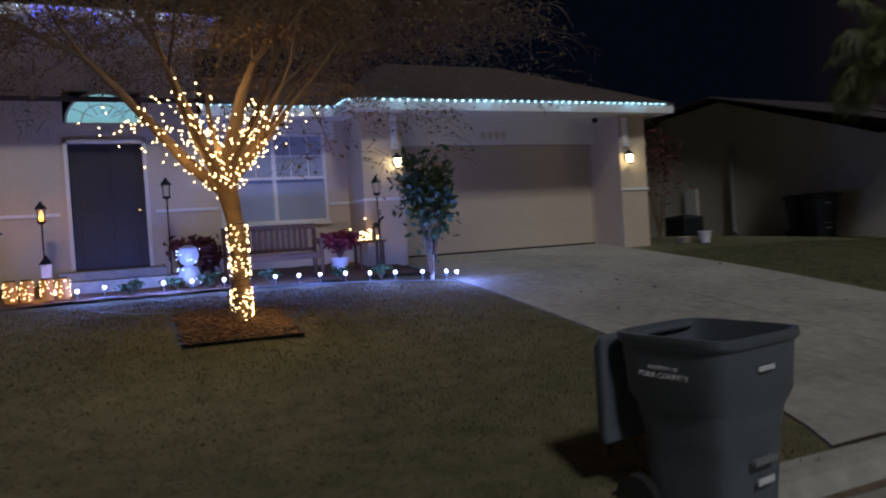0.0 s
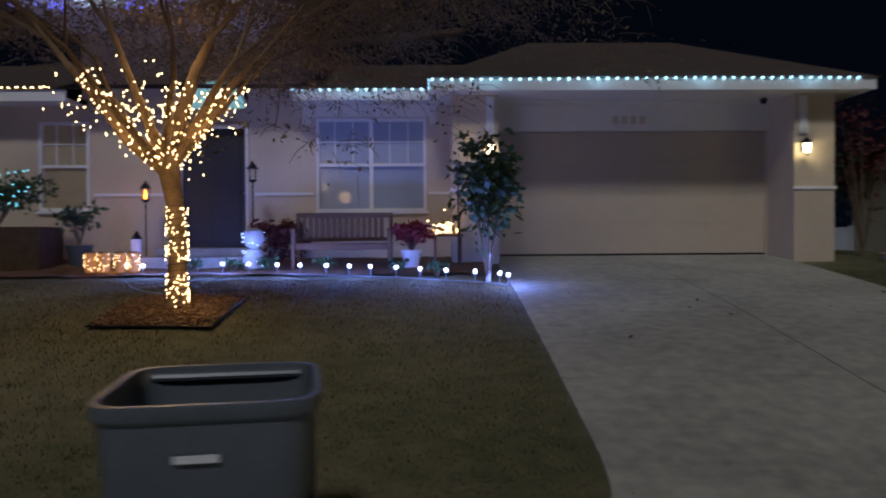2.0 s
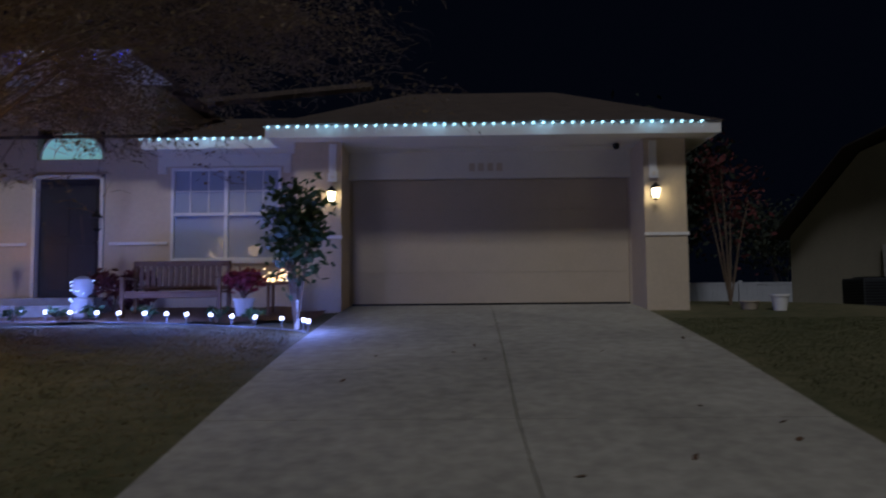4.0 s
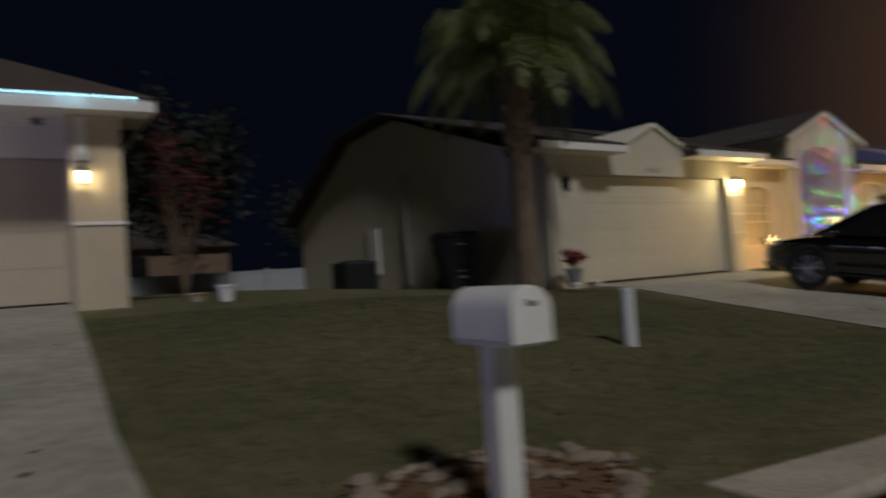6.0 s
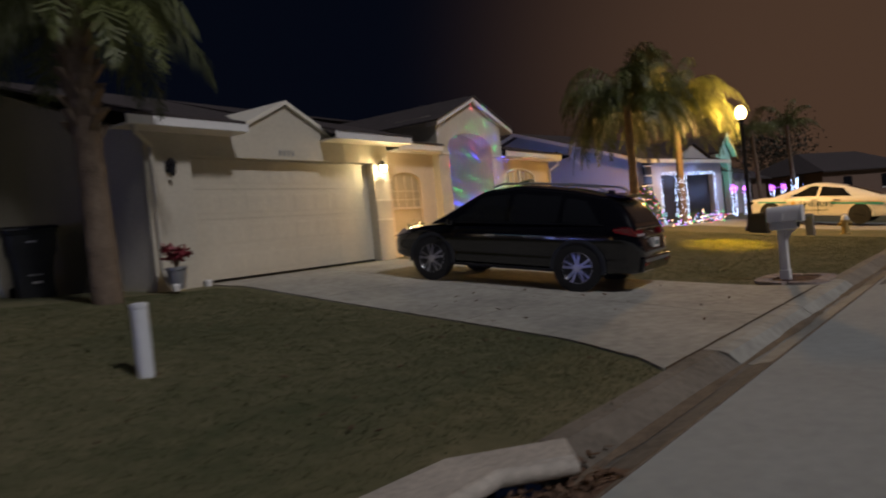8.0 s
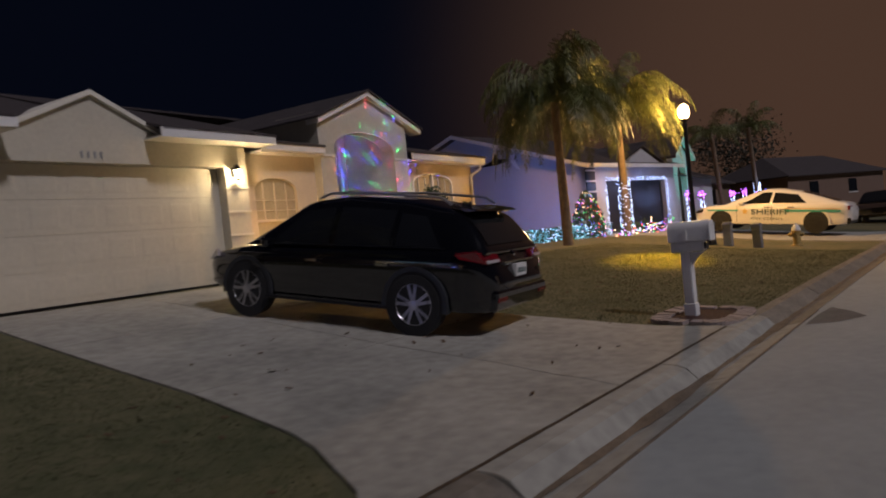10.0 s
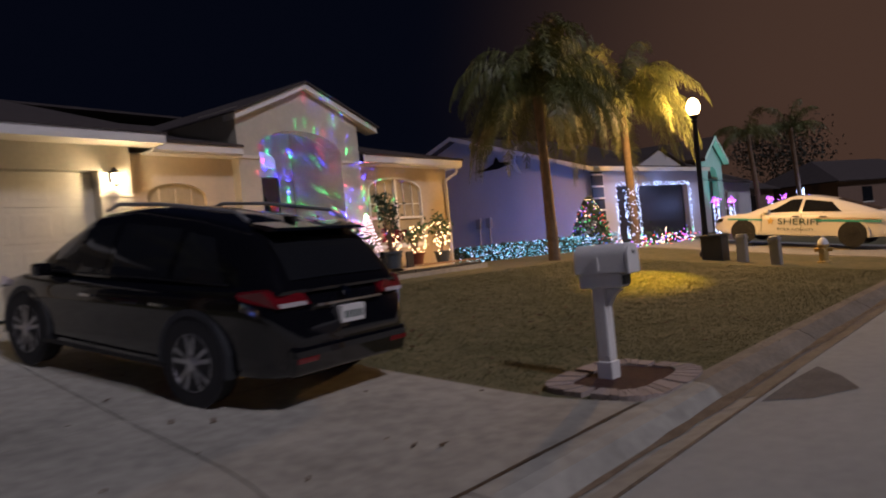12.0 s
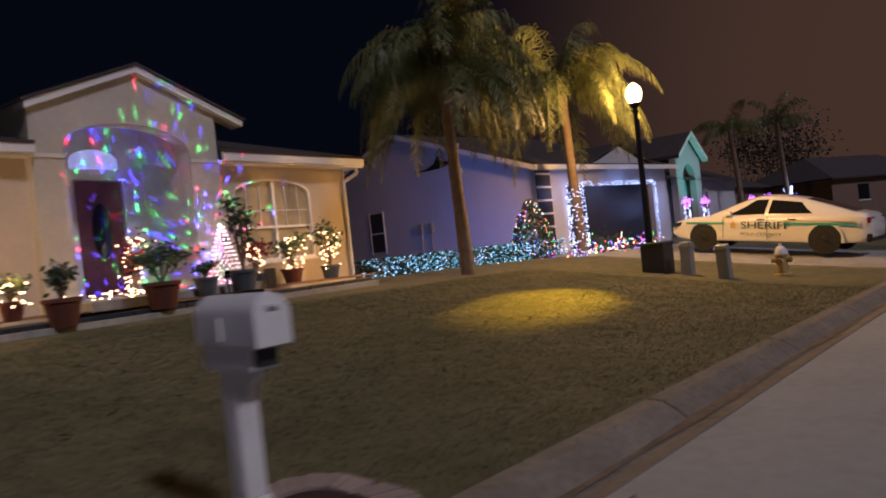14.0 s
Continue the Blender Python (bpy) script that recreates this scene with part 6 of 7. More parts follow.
# ---- cars ----
def car(name, label, m, low, up, wb, track, wr, paint, pillar, rim, spokes, windows):
    t = thing(name, label, "car", m)
    n = 14

    def loft(stations, ringf, closed=True):
        vs, fs = [], []
        for s in stations:
            vs += ringf(s)
        k = len(ringf(stations[0]))
        for j in range(len(stations) - 1):
            for i in range(k):
                fs.append((j * k + i, j * k + (i + 1) % k, (j + 1) * k + (i + 1) % k, (j + 1) * k + i))
        fs += [tuple(range(k)), tuple(range((len(stations) - 1) * k, len(stations) * k))[::-1]]
        return Mesh().add(vs, fs)

    def fine(st, steps=64, rounds=2):
        xs = [st[0][0] + (st[-1][0] - st[0][0]) * k / steps for k in range(steps + 1)]
        cols = [np.interp(xs, [s[0] for s in st], [s[k] for s in st]) for k in range(1, len(st[0]))]
        for c in cols:
            for _ in range(rounds):
                c[1:-1] = (c[:-2] + 2 * c[1:-1] + c[2:]) / 4
        return [[x] + [float(c[i]) for c in cols] for i, x in enumerate(xs)]

    def lowring(s):
        x, zb, zt, hw = s
        h = zt - zb
        half = [(hw * 0.80, zb), (hw * 0.93, zb + 0.03), (hw * 0.965, zb + h * 0.14), (hw * 0.962, zb + h * 0.30), (hw * 0.975, zb + h * 0.48), (hw * 0.996, zb + h * 0.64), (hw, zb + h * 0.74),
                (hw * 0.985, zb + h * 0.85), (hw * 0.955, zb + h * 0.95), (hw * 0.90, zt), (hw * 0.6, zt + 0.012), (hw * 0.25, zt + 0.016)]
        return [(x, y, z) for y, z in half] + [(x, -y, z) for y, z in half[::-1]]

    body = loft(fine(low), lowring).ob("body", paint, t, smooth=True)
    # raised wheel arches, with flat dark discs painted for the shaded hollows
    for sx in (-wb / 2, wb / 2):
        for sy in (-1, 1):
            a = Mesh()
            hw = float(np.interp(sx, [s[0] for s in low], [s[3] for s in low]))
            ring = []
            for k in range(17):
                an = math.pi * (k / 16) * 1.12 - 0.19
                for rr, yy in ((wr + 0.03, hw - 0.10), (wr + 0.03, hw + 0.012), (wr + 0.085, hw + 0.012), (wr + 0.085, hw - 0.10)):
                    ring.append((sx + rr * math.cos(an), sy * yy, wr + rr * math.sin(an)))
            a.add(ring, [(4 * k + i, 4 * k + (i + 1) % 4, 4 * k + 4 + (i + 1) % 4, 4 * k + 4 + i) for k in range(16) for i in range(4)])
            a.ob("wheel_arch", pillar if paint is CARWHITE else PLASTICD, t)
            Mesh().lathe([(wr + 0.032, 0), (wr + 0.032, 0.02)], 28).ob("well_disc", RUBBER, t).matrix_local = pose(sx, sy * (hw + 0.001) - (0.0 if sy < 0 else 0.018), wr + 0.01, -90)
    upf = fine(up, 72, 3)
    ux = [s[0] for s in upf]

    def at(x):
        return [float(np.interp(x, ux, [s[k] for s in upf])) for k in range(1, 5)]

    def flank(x, f):
        zb, zr, b_, c_ = at(x)
        return b_ + (c_ - b_) * (f / 0.86) ** 1.35, zb + (zr - zb) * f

    def crown(x, u):
        zb, zr, b_, c_ = at(x)
        return zb + (zr - zb) * float(np.interp(abs(u), [0, 0.4, 0.7, 0.88, 0.96, 1.0], [1.015, 1.008, 0.985, 0.95, 0.91, 0.86]))

    def cabin_ring(s):
        half = [flank(s[0], f) for f in (0, 0.15, 0.3, 0.45, 0.6, 0.75, 0.86)] + [(s[4] * u, crown(s[0], u)) for u in (0.96, 0.88, 0.7, 0.4)]
        return [(s[0], y, z) for y, z in half] + [(s[0], 0, crown(s[0], 0))] + [(s[0], -y, z) for y, z in half[::-1]]

    loft(upf, cabin_ring).ob("cabin", paint, t, smooth=True)
    # side windows lie just proud of the cabin
    for xb0, xt0, xb1, xt1, f1 in windows:
        for sy in (-1, 1):
            vs = []
            for j in range(7):
                f = 0.05 + (f1 - 0.05) * j / 6
                for i in range(7):
                    g = j / 6
                    xa, xc = xb0 + (xt0 - xb0) * g, xb1 + (xt1 - xb1) * g
                    x = xa + (xc - xa) * i / 6
                    y, z = flank(x, f)
                    vs.append((x, sy * (y + 0.007), z))
            Mesh().add(vs, [(7 * j + i, 7 * j + i + 1, 7 * j + i + 8, 7 * j + i + 7) for j in range(6) for i in range(6)]).ob("side_window", CARGLASS, t, "dark tinted side window", smooth=True)
    for name_, xa, xc, back in (("windscreen", up[-1][0] - 0.12, up[-3][0] + 0.18, 0.008), ("rear_window", up[0][0] + 0.05, up[2][0] - 0.06, -0.010)):
        vs = []
        for j in range(9):
            x = xa + (xc - xa) * j / 8
            c_ = at(x)[3]
            vs += [(x + back, c_ * u * 0.86, crown(x, u * 0.86) + 0.008) for u in (-1, -0.7, -0.35, 0, 0.35, 0.7, 1)]
        Mesh().add(vs, [(7 * j + i, 7 * j + i + 1, 7 * j + i + 8, 7 * j + i + 7) for j in range(8) for i in range(6)]).ob(name_, CARGLASS, t, smooth=True)
    for sx in (-wb / 2, wb / 2):
        for sy in (-1, 1):
            w = Mesh().lathe([(wr * 0.68, 0.0), (wr * 0.95, 0.005), (wr, 0.04), (wr, 0.18), (wr * 0.95, 0.215), (wr * 0.68, 0.22)], 30).ob("wheel", RUBBER, t, smooth=True)
            w.matrix_local = pose(sx, sy * (float(np.interp(sx, [s[0] for s in low], [s[3] for s in low])) + 0.012), wr, 90 * sy)
            Mesh().lathe([(wr * 0.69, 0.006), (wr * 0.66, -0.004), (wr * 0.60, 0.03), (wr * 0.56, 0.09)], 30).ob("rim", rim, w, smooth=True)
            h = Mesh().lathe([(0.065, -0.01), (0.055, -0.015), (0.02, -0.018)], 14)
            h.ob("hub", rim, w)
            for k in range(spokes):
                a = 2 * math.pi * (k // 2) / 5 + (k % 2) * 0.42 if spokes == 10 else 2 * math.pi * k / spokes
                Mesh().box(0.04, -0.02, 0.0, wr * 0.66, 0.02, 0.03, pose(0, 0, 0, 0, 0, math.degrees(a))).ob("spoke", rim, w)
            Mesh().lathe([(wr * 0.66, 0.10), (wr * 0.66, 0.11)], 24).ob("brake_disc", BLACK, w)
    return t


gs = math.degrees(math.atan2(0.33, 2.6))
sm_ = pose(24.88, 7.42, 0.507) @ pose(0, 0, 0, 0, 0, 96.6) @ pose(0, 0, 0, 0, -gs, 0) @ Matrix.Scale(0.95, 4)
suv = car("suv", "black crossover car parked nose-in on the driveway", sm_,
          [(-2.37, 0.38, 0.64, 0.66), (-2.35, 0.33, 0.74, 0.78), (-2.30, 0.31, 0.86, 0.84), (-2.20, 0.30, 1.02, 0.88), (-2.0, 0.29, 1.07, 0.925), (-1.3, 0.27, 1.05, 0.94), (0.2, 0.27, 1.01, 0.94), (1.0, 0.27, 0.985, 0.935), (1.6, 0.28, 0.94, 0.90), (2.1, 0.33, 0.84, 0.82), (2.32, 0.38, 0.72, 0.70), (2.4, 0.46, 0.6, 0.56)],
          [(-2.24, 1.0, 1.03, 0.78, 0.72), (-2.08, 1.03, 1.26, 0.84, 0.70), (-1.84, 1.04, 1.50, 0.87, 0.66), (-1.1, 1.04, 1.62, 0.89, 0.68), (-0.2, 1.01, 1.68, 0.90, 0.70), (0.45, 1.0, 1.60, 0.89, 0.69), (1.45, 0.98, 1.0, 0.84, 0.78)],
          2.74, 1.63, 0.375, CARBLACK, CARBLACK, RIM, 10, ((1.12, 0.50, -0.04, -0.08, 0.78), (-0.13, -0.17, -0.98, -1.0, 0.78), (-1.06, -1.08, -1.72, -1.42, 0.74)))
for s in (-1, 1):
    Mesh().tube([(-1.7, s * 0.60, 1.58), (-1.55, s * 0.61, 1.66), (-0.6, s * 0.63, 1.71), (0.1, s * 0.63, 1.70), (0.3, s * 0.63, 1.63)], [0.018] * 5, 8).ob("roof_rail", GALV, suv)
    Mesh().box(0.88, s * 0.88, 0.97, 1.0, s * 1.06, 1.10).ob("door_mirror", CARBLACK, suv, bevel=0.03)
    tlm = Mesh()
    tlm.add([(-2.305, s * 0.47, 0.91), (-2.275, s * 0.82, 0.90), (-1.98, s * 0.945, 0.955), (-1.93, s * 0.95, 1.0), (-2.17, s * 0.88, 1.035), (-2.265, s * 0.52, 1.0),
             (-2.18, s * 0.47, 0.90), (-2.1, s * 0.75, 0.91), (-1.9, s * 0.85, 0.96), (-1.9, s * 0.85, 1.03), (-2.08, s * 0.75, 1.06), (-2.18, s * 0.48, 1.0)],
            [(0, 1, 4, 5), (1, 2, 3, 4), (6, 11, 10, 7), (7, 10, 9, 8), (0, 6, 7, 1), (1, 7, 8, 2), (5, 4, 10, 11), (4, 3, 9, 10), (0, 5, 11, 6), (2, 8, 9, 3)])
    tlo = tlm.ob("tail_light", TAIL, suv, "red and clear wraparound tail light")
    Mesh().add([(-2.312, s * 0.52, 0.912), (-2.284, s * 0.80, 0.905), (-2.27, s * 0.81, 0.94), (-2.30, s * 0.53, 0.945)], [(0, 1, 2, 3)]).ob("reversing_lens", CLEARLENS, tlo)
    Mesh().box(-2.405, s * 0.48, 0.45, -2.37, s * 0.72, 0.50).ob("reflector", TAIL, suv, "red bumper reflector", bevel=0.008)
    Mesh().add([(2.36, s * 0.45, 0.68), (2.28, s * 0.74, 0.72), (1.95, s * 0.885, 0.80), (2.0, s * 0.86, 0.90), (2.3, s * 0.6, 0.80), (2.1, s * 0.5, 0.75)], [(0, 1, 4), (1, 2, 3, 4), (0, 4, 5), (0, 5, 1), (1, 5, 2), (2, 5, 3), (3, 5, 4)]).ob("headlight", CLEARLENS, suv)
    Mesh().box(-1.0, s * 0.945, 0.82, -0.82, s * 0.97, 0.85).ob("door_handle", CHROME, suv)
    Mesh().box(0.1, s * 0.945, 0.82, 0.28, s * 0.97, 0.85).ob("door_handle", CHROME, suv)
    Mesh().box(-1.0, s * 0.935, 0.29, 1.0, s * 0.955, 0.33).ob("sill_trim", BLACK, suv)
    Mesh().tube([(-1.75, s * 0.87, 1.06), (-0.6, s * 0.895, 1.05), (0.6, s * 0.895, 1.03), (1.3, s * 0.86, 1.0)], [0.008] * 4, 5).ob("window_trim", BLACK, suv)
Mesh().prism([(-2.04, 1.505), (-1.98, 1.53), (-1.66, 1.565), (-1.66, 1.53), (-1.9, 1.48)], -0.56, 0.56, "y").ob("rear_spoiler", CARBLACK, suv, bevel=0.01)
Mesh().box(-2.33, -0.42, 0.885, -2.25, 0.42, 0.905).ob("chrome_strip", CHROME, suv)
Mesh().prism([(-2.40, 0.50), (-2.385, 0.58), (-2.2, 0.60), (-2.2, 0.32), (-2.37, 0.34)], -0.74, 0.74, "y").ob("rear_bumper", CARBLACK, suv, bevel=0.03)
npl = Mesh().box(-2.36, -0.152, 0.71, -2.3, 0.152, 0.855).ob("rear_plate", WHITE, suv, "white plate with dark bars")
for k in range(6):
    Mesh().box(-2.363, -0.12 + k * 0.042, 0.745, -2.3605, -0.095 + k * 0.042, 0.81).ob("plate_bar", LETTER, npl)
Mesh().lathe([(0.05, 0), (0.045, 0.01), (0.03, 0.01)], 16).ob("badge", CHROME, suv).matrix_local = pose(-2.27, 0, 0.97, 0, -75, 0)
Mesh().box(-0.05 - 1.6, 0.025, 1.555, -1.53, -0.025, 1.61).ob("antenna_fin", CARBLACK, suv)

pg = math.degrees(math.atan2(0.35, 3.14))
pm = pose(46.2, 6.9, 0.43) @ pose(0, 0, 0, 0, 0, 89) @ pose(0, 0, 0, 0, -pg, 0) @ Matrix.Scale(1.03, 4)
pol = car("patrol_car", "white patrol car with teal stripes and dark windows on the driveway", pm,
          [(-2.54, 0.42, 0.80, 0.68), (-2.46, 0.30, 0.98, 0.83), (-2.2, 0.26, 1.02, 0.90), (-1.5, 0.24, 0.99, 0.94), (0, 0.24, 0.94, 0.94), (1.2, 0.24, 0.93, 0.94), (2.1, 0.26, 0.84, 0.90), (2.4, 0.30, 0.74, 0.80), (2.5, 0.38, 0.6, 0.7)],
          [(-2.15, 1.0, 1.03, 0.80, 0.70), (-1.5, 0.98, 1.23, 0.84, 0.62), (-0.95, 0.97, 1.38, 0.86, 0.60), (-0.3, 0.95, 1.47, 0.86, 0.61), (0.15, 0.94, 1.46, 0.86, 0.62), (0.5, 0.93, 1.34, 0.85, 0.65), (1.4, 0.91, 0.94, 0.82, 0.74)],
          3.05, 1.62, 0.35, CARWHITE, CARWHITE, RIMD, 5, ((1.0, 0.22, -0.06, -0.12, 0.78), (-0.15, -0.20, -1.22, -0.92, 0.74)))
for s in (-1, 1):
    Mesh().box(-2.25, s * 0.945, 0.70, -0.55, s * 0.957, 0.76).ob("stripe", TEALP, pol, "teal side stripe")
    Mesh().box(0.95, s * 0.945, 0.70, 2.0, s * 0.955, 0.75).ob("stripe", TEALP, pol)
    Mesh().box(-2.25, s * 0.945, 0.79, -0.55, s * 0.956, 0.81).ob("stripe", GOLD, pol, "gold pinstripe")
    Mesh().box(0.75, s * 0.86, 0.93, 0.92, s * 1.05, 1.06).ob("door_mirror", CARWHITE, pol, bevel=0.03)
    Mesh().box(-2.5, s * 0.35, 0.76, -2.42, s * 0.82, 0.90).ob("tail_light", TAIL, pol, "dark red tail light", bevel=0.02)
    Mesh().box(-0.85, s * 0.945, 0.83, -0.65, s * 0.965, 0.86).ob("door_handle", BLACK, pol)
    Mesh().box(-0.1, s * 0.945, 0.82, 0.1, s * 0.965, 0.85).ob("door_handle", BLACK, pol)
    Mesh().box(-2.52, s * -0.0, 0.3, -2.42, s * 0.8, 0.5).ob("bumper_insert", BLACK, pol, bevel=0.02)
    Mesh().box(-0.16, s * 0.944, 0.34, -0.15, s * 0.953, 0.92).ob("door_gap", BLACK, pol)
    Mesh().box(0.98, s * 0.944, 0.34, 0.99, s * 0.953, 0.90).ob("door_gap", BLACK, pol)
Mesh().box(2.36, -0.55, 0.42, 2.49, 0.55, 0.60).ob("grille", BLACK, pol, "black front grille", bevel=0.02)
for s in (-1, 1):
    Mesh().prism([(2.18, 0.64), (2.44, 0.60), (2.40, 0.70), (2.16, 0.76)], min(s * 0.60, s * 0.87), max(s * 0.60, s * 0.87), "y").ob("headlight", CARGLASS, pol, bevel=0.015)
stx = []
for k in range(10):
    rr = 0.12 if k % 2 == 0 else 0.055
    stx.append((0.72 + rr * math.sin(2 * math.pi * k / 10), 0.69 + rr * math.cos(2 * math.pi * k / 10)))
Mesh().prism(stx, 0.948, 0.956).ob("star", GOLD, pol, "gold star shape")


def writing(text, size, m, parent, material):
    c = bpy.data.curves.new("writing", "FONT")
    c.body, c.size, c.extrude, c.align_x = text, size, 0.002, "CENTER"
    tmp = bpy.data.objects.new("writing", c)
    scene.collection.objects.link(tmp)
    bpy.context.view_layer.update()
    me = bpy.data.meshes.new_from_object(tmp.evaluated_get(bpy.context.evaluated_depsgraph_get()))
    bpy.data.objects.remove(tmp)
    me.materials.clear()
    me.materials.append(material)
    o = new("lettering", me)
    o.parent = parent
    o.matrix_local = m
    return o


side = Matrix(((-1, 0, 0, 0), (0, 0, 1, 0), (0, 1, 0, 0), (0, 0, 0, 1)))
writing("SHERIFF", 0.285, Matrix.Translation((-0.1, 0.957, 0.60)) @ side @ Matrix.Diagonal((1.25, 0.9, 1, 1)), pol, LETTER)
writing("POLK COUNTY", 0.115, Matrix.Translation((0.0, 0.957, 0.42)) @ side @ Matrix.Diagonal((1.3, 0.9, 1, 1)), pol, LETTER)
bin_side = Matrix(((0, 0, -1, 0), (-1, 0, 0, 0), (0, 1, 0, 0), (0, 0, 0, 1)))
writing("PROPERTY OF", 0.028, Matrix.Translation((-0.356, 0.02, 0.93)) @ bin_side, kerb_bin, STICKER)
writing("POLK COUNTY", 0.042, Matrix.Translation((-0.354, 0.02, 0.885)) @ bin_side, kerb_bin, STICKER)
dark_car = car("car", "dark car parked farther down the street", pose(57.5, 4.6, G(57.5, 4.6), 0, 0, 180),
               [(-2.3, 0.4, 0.75, 0.66), (-2.1, 0.28, 1.0, 0.86), (0, 0.25, 0.96, 0.92), (1.6, 0.28, 0.88, 0.88), (2.3, 0.4, 0.7, 0.66)],
               [(-2.0, 0.98, 1.0, 0.78, 0.7), (-1.3, 0.97, 1.4, 0.84, 0.62), (0.2, 0.95, 1.45, 0.86, 0.62), (1.2, 0.9, 0.94, 0.82, 0.72)],
               2.7, 1.58, 0.33, CARBLACK, CARBLACK, RIM, 5, ((0.9, 0.2, -0.2, -0.2, 0.78), (-0.28, -0.28, -1.3, -1.0, 0.76)))

# ---- decorations of the far houses and the porch ----
q = random.Random(44)
# hedge with net lights
hg = thing("hedge", "clipped low hedge covered in teal-white net lights", "hedge", pose(36.4, 13.35, 0.72, 0, 0, -7))
pts = []
for _ in range(5200):
    pts.append((q.uniform(0, 7.6), q.uniform(-0.3, 0.3), q.uniform(-0.1, 0.62)))
quads(pts, 0.06, q).ob("hedge_foliage", HEDGE, hg)["kind"] = "stuff"
hl = thing("net_lights", "net of small teal and white lights on the hedge", "string lights", pose(36.4, 13.35, 0.72, 0, 0, -7))
bulbs([(q.uniform(0, 7.6), -0.33, q.uniform(-0.05, 0.62)) for _ in range(950)], 0.0115, TEALB, hl)
bulbs([(q.uniform(0, 7.6), -0.34, q.uniform(-0.05, 0.62)) for _ in range(170)], 0.012, COOL, hl, "white_bulb")
for x in (1.0, 3.6, 6.4):
    lamp("hedge_glow", "POINT", pose(36.4, 13.35, 0.72, 0, 0, -7) @ Vector((x, 0.4, 0.85)), 14, (0.30, 0.42, 1.0), 0.2)
# cone tree with coloured lights
ct = thing("christmas_tree", "cone-shaped evergreen with multicoloured lights on the lawn", "tree", pose(42.75, 12.5, 0.62))
Mesh().cyl((0, 0, -0.1), (0, 0, 1.7), 0.05, 0.02).ob("trunk", BARK, ct)
pts = []
for _ in range(2600):
    z = q.random() ** 1.2 * 1.95
    rr = 0.60 * math.sin(math.pi * min(1, 0.30 + 0.70 * z / 2.0)) ** 0.8 * q.uniform(0.7, 1.05)
    a = q.uniform(0, 6.28)
    pts.append((rr * math.cos(a), rr * math.sin(a), z))
quads(pts, 0.06, q).ob("crown", HEDGE, ct)["kind"] = "stuff"
cl = thing("light_string", "multicoloured lights on the cone tree", "string lights", pose(42.75, 12.5, 0.62))
for mt_, nm in ((REDB, "red_bulb"), (GREENB, "green_bulb"), (BLUEB, "blue_bulb"), (PURPLEB, "purple_bulb"), (WARM, "amber_bulb")):
    pts = []
    for _ in range(42):
        z = q.random() ** 1.2 * 1.93
        rr = 0.62 * math.sin(math.pi * min(1, 0.30 + 0.70 * z / 2.0)) ** 0.8
        a = q.uniform(2.2, 5.8)
        pts.append((rr * math.cos(a), rr * math.sin(a), z))
    bulbs(pts, 0.0115, mt_, cl, nm)
# shrubs on the ground with coloured lights
fb = thing("lit_shrubs", "low shrubs with coloured lights before the garage", "shrub", pose(44.4, 11.6, 0.72))
pts = [(q.gauss(1.3, 0.9), q.gauss(0, 0.3), abs(q.gauss(0.1, 0.2))) for _ in range(1500)]
quads(pts, 0.06, q).ob("foliage", HEDGE, fb)["kind"] = "stuff"
for mt_, nm in ((REDB, "red_bulb"), (GREENB, "green_bulb"), (BLUEB, "blue_bulb"), (PURPLEB, "purple_bulb"), (WARM, "amber_bulb"), (COOL, "white_bulb")):
    bulbs([(q.uniform(-1.6, 3.6), q.gauss(-0.3, 0.25), abs(q.gauss(0.0, 0.22))) for _ in range(44)], 0.018, mt_, fb, nm)
# wrapped palm trunk and lit garage frame
H3M = pose(44.0, 13.05, 0.62, 0, 0, -6)
wrp = thing("trunk_lights", "white lights wound thickly round the palm trunk", "string lights", pose(43.4, 11.25, 0.6))
pts = []
for _ in range(260):
    z = q.uniform(0.05, 2.15)
    a = q.uniform(0, 6.28)
    pts.append((-0.16 * z + 0.235 * math.cos(a), -0.07 * z + 0.235 * math.sin(a), z))
bulbs(pts, 0.012, COOL, wrp)
fl = thing("garage_frame_lights", "double row of white lights outlining the garage opening", "string lights", H3M)
pts = []
for _ in range(120):
    pts.append((q.uniform(1.5, 7.0), -0.05, 2.42 + q.uniform(-0.06, 0.10)))
for _ in range(60):
    pts.append((q.uniform(6.9, 7.08), -0.05, q.uniform(0.0, 2.45)))
    pts.append((q.uniform(1.42, 1.6), -0.05, q.uniform(0.0, 2.45)))
bulbs(pts, 0.012, COOL, fl)
for p in ((1.6, -0.6, 2.2), (4.5, -0.6, 2.3), (7.0, -0.6, 1.6)):
    lamp("frame_glow", "POINT", H3M @ Vector(p), 14, (0.35, 0.48, 1.0), 0.2)
lamp("side_blue", "SPOT", (39.8, 15.4, 1.1), 150, (0.12, 0.28, 1.0), 0.3, (44.9, 18.4, 2.4), 120, 1.0)
lamp("wall_blue", "SPOT", (41.6, 13.0, 1.1), 150, (0.12, 0.28, 1.0), 0.3, (44.3, 15.2, 2.2), 110, 1.0)
lamp("teal_flood", "SPOT", (59.0, 11.2, 1.1), 300, (0.05, 1.0, 0.75), 0.2, (59.6, 14.3, 4.2), 70, 0.8)
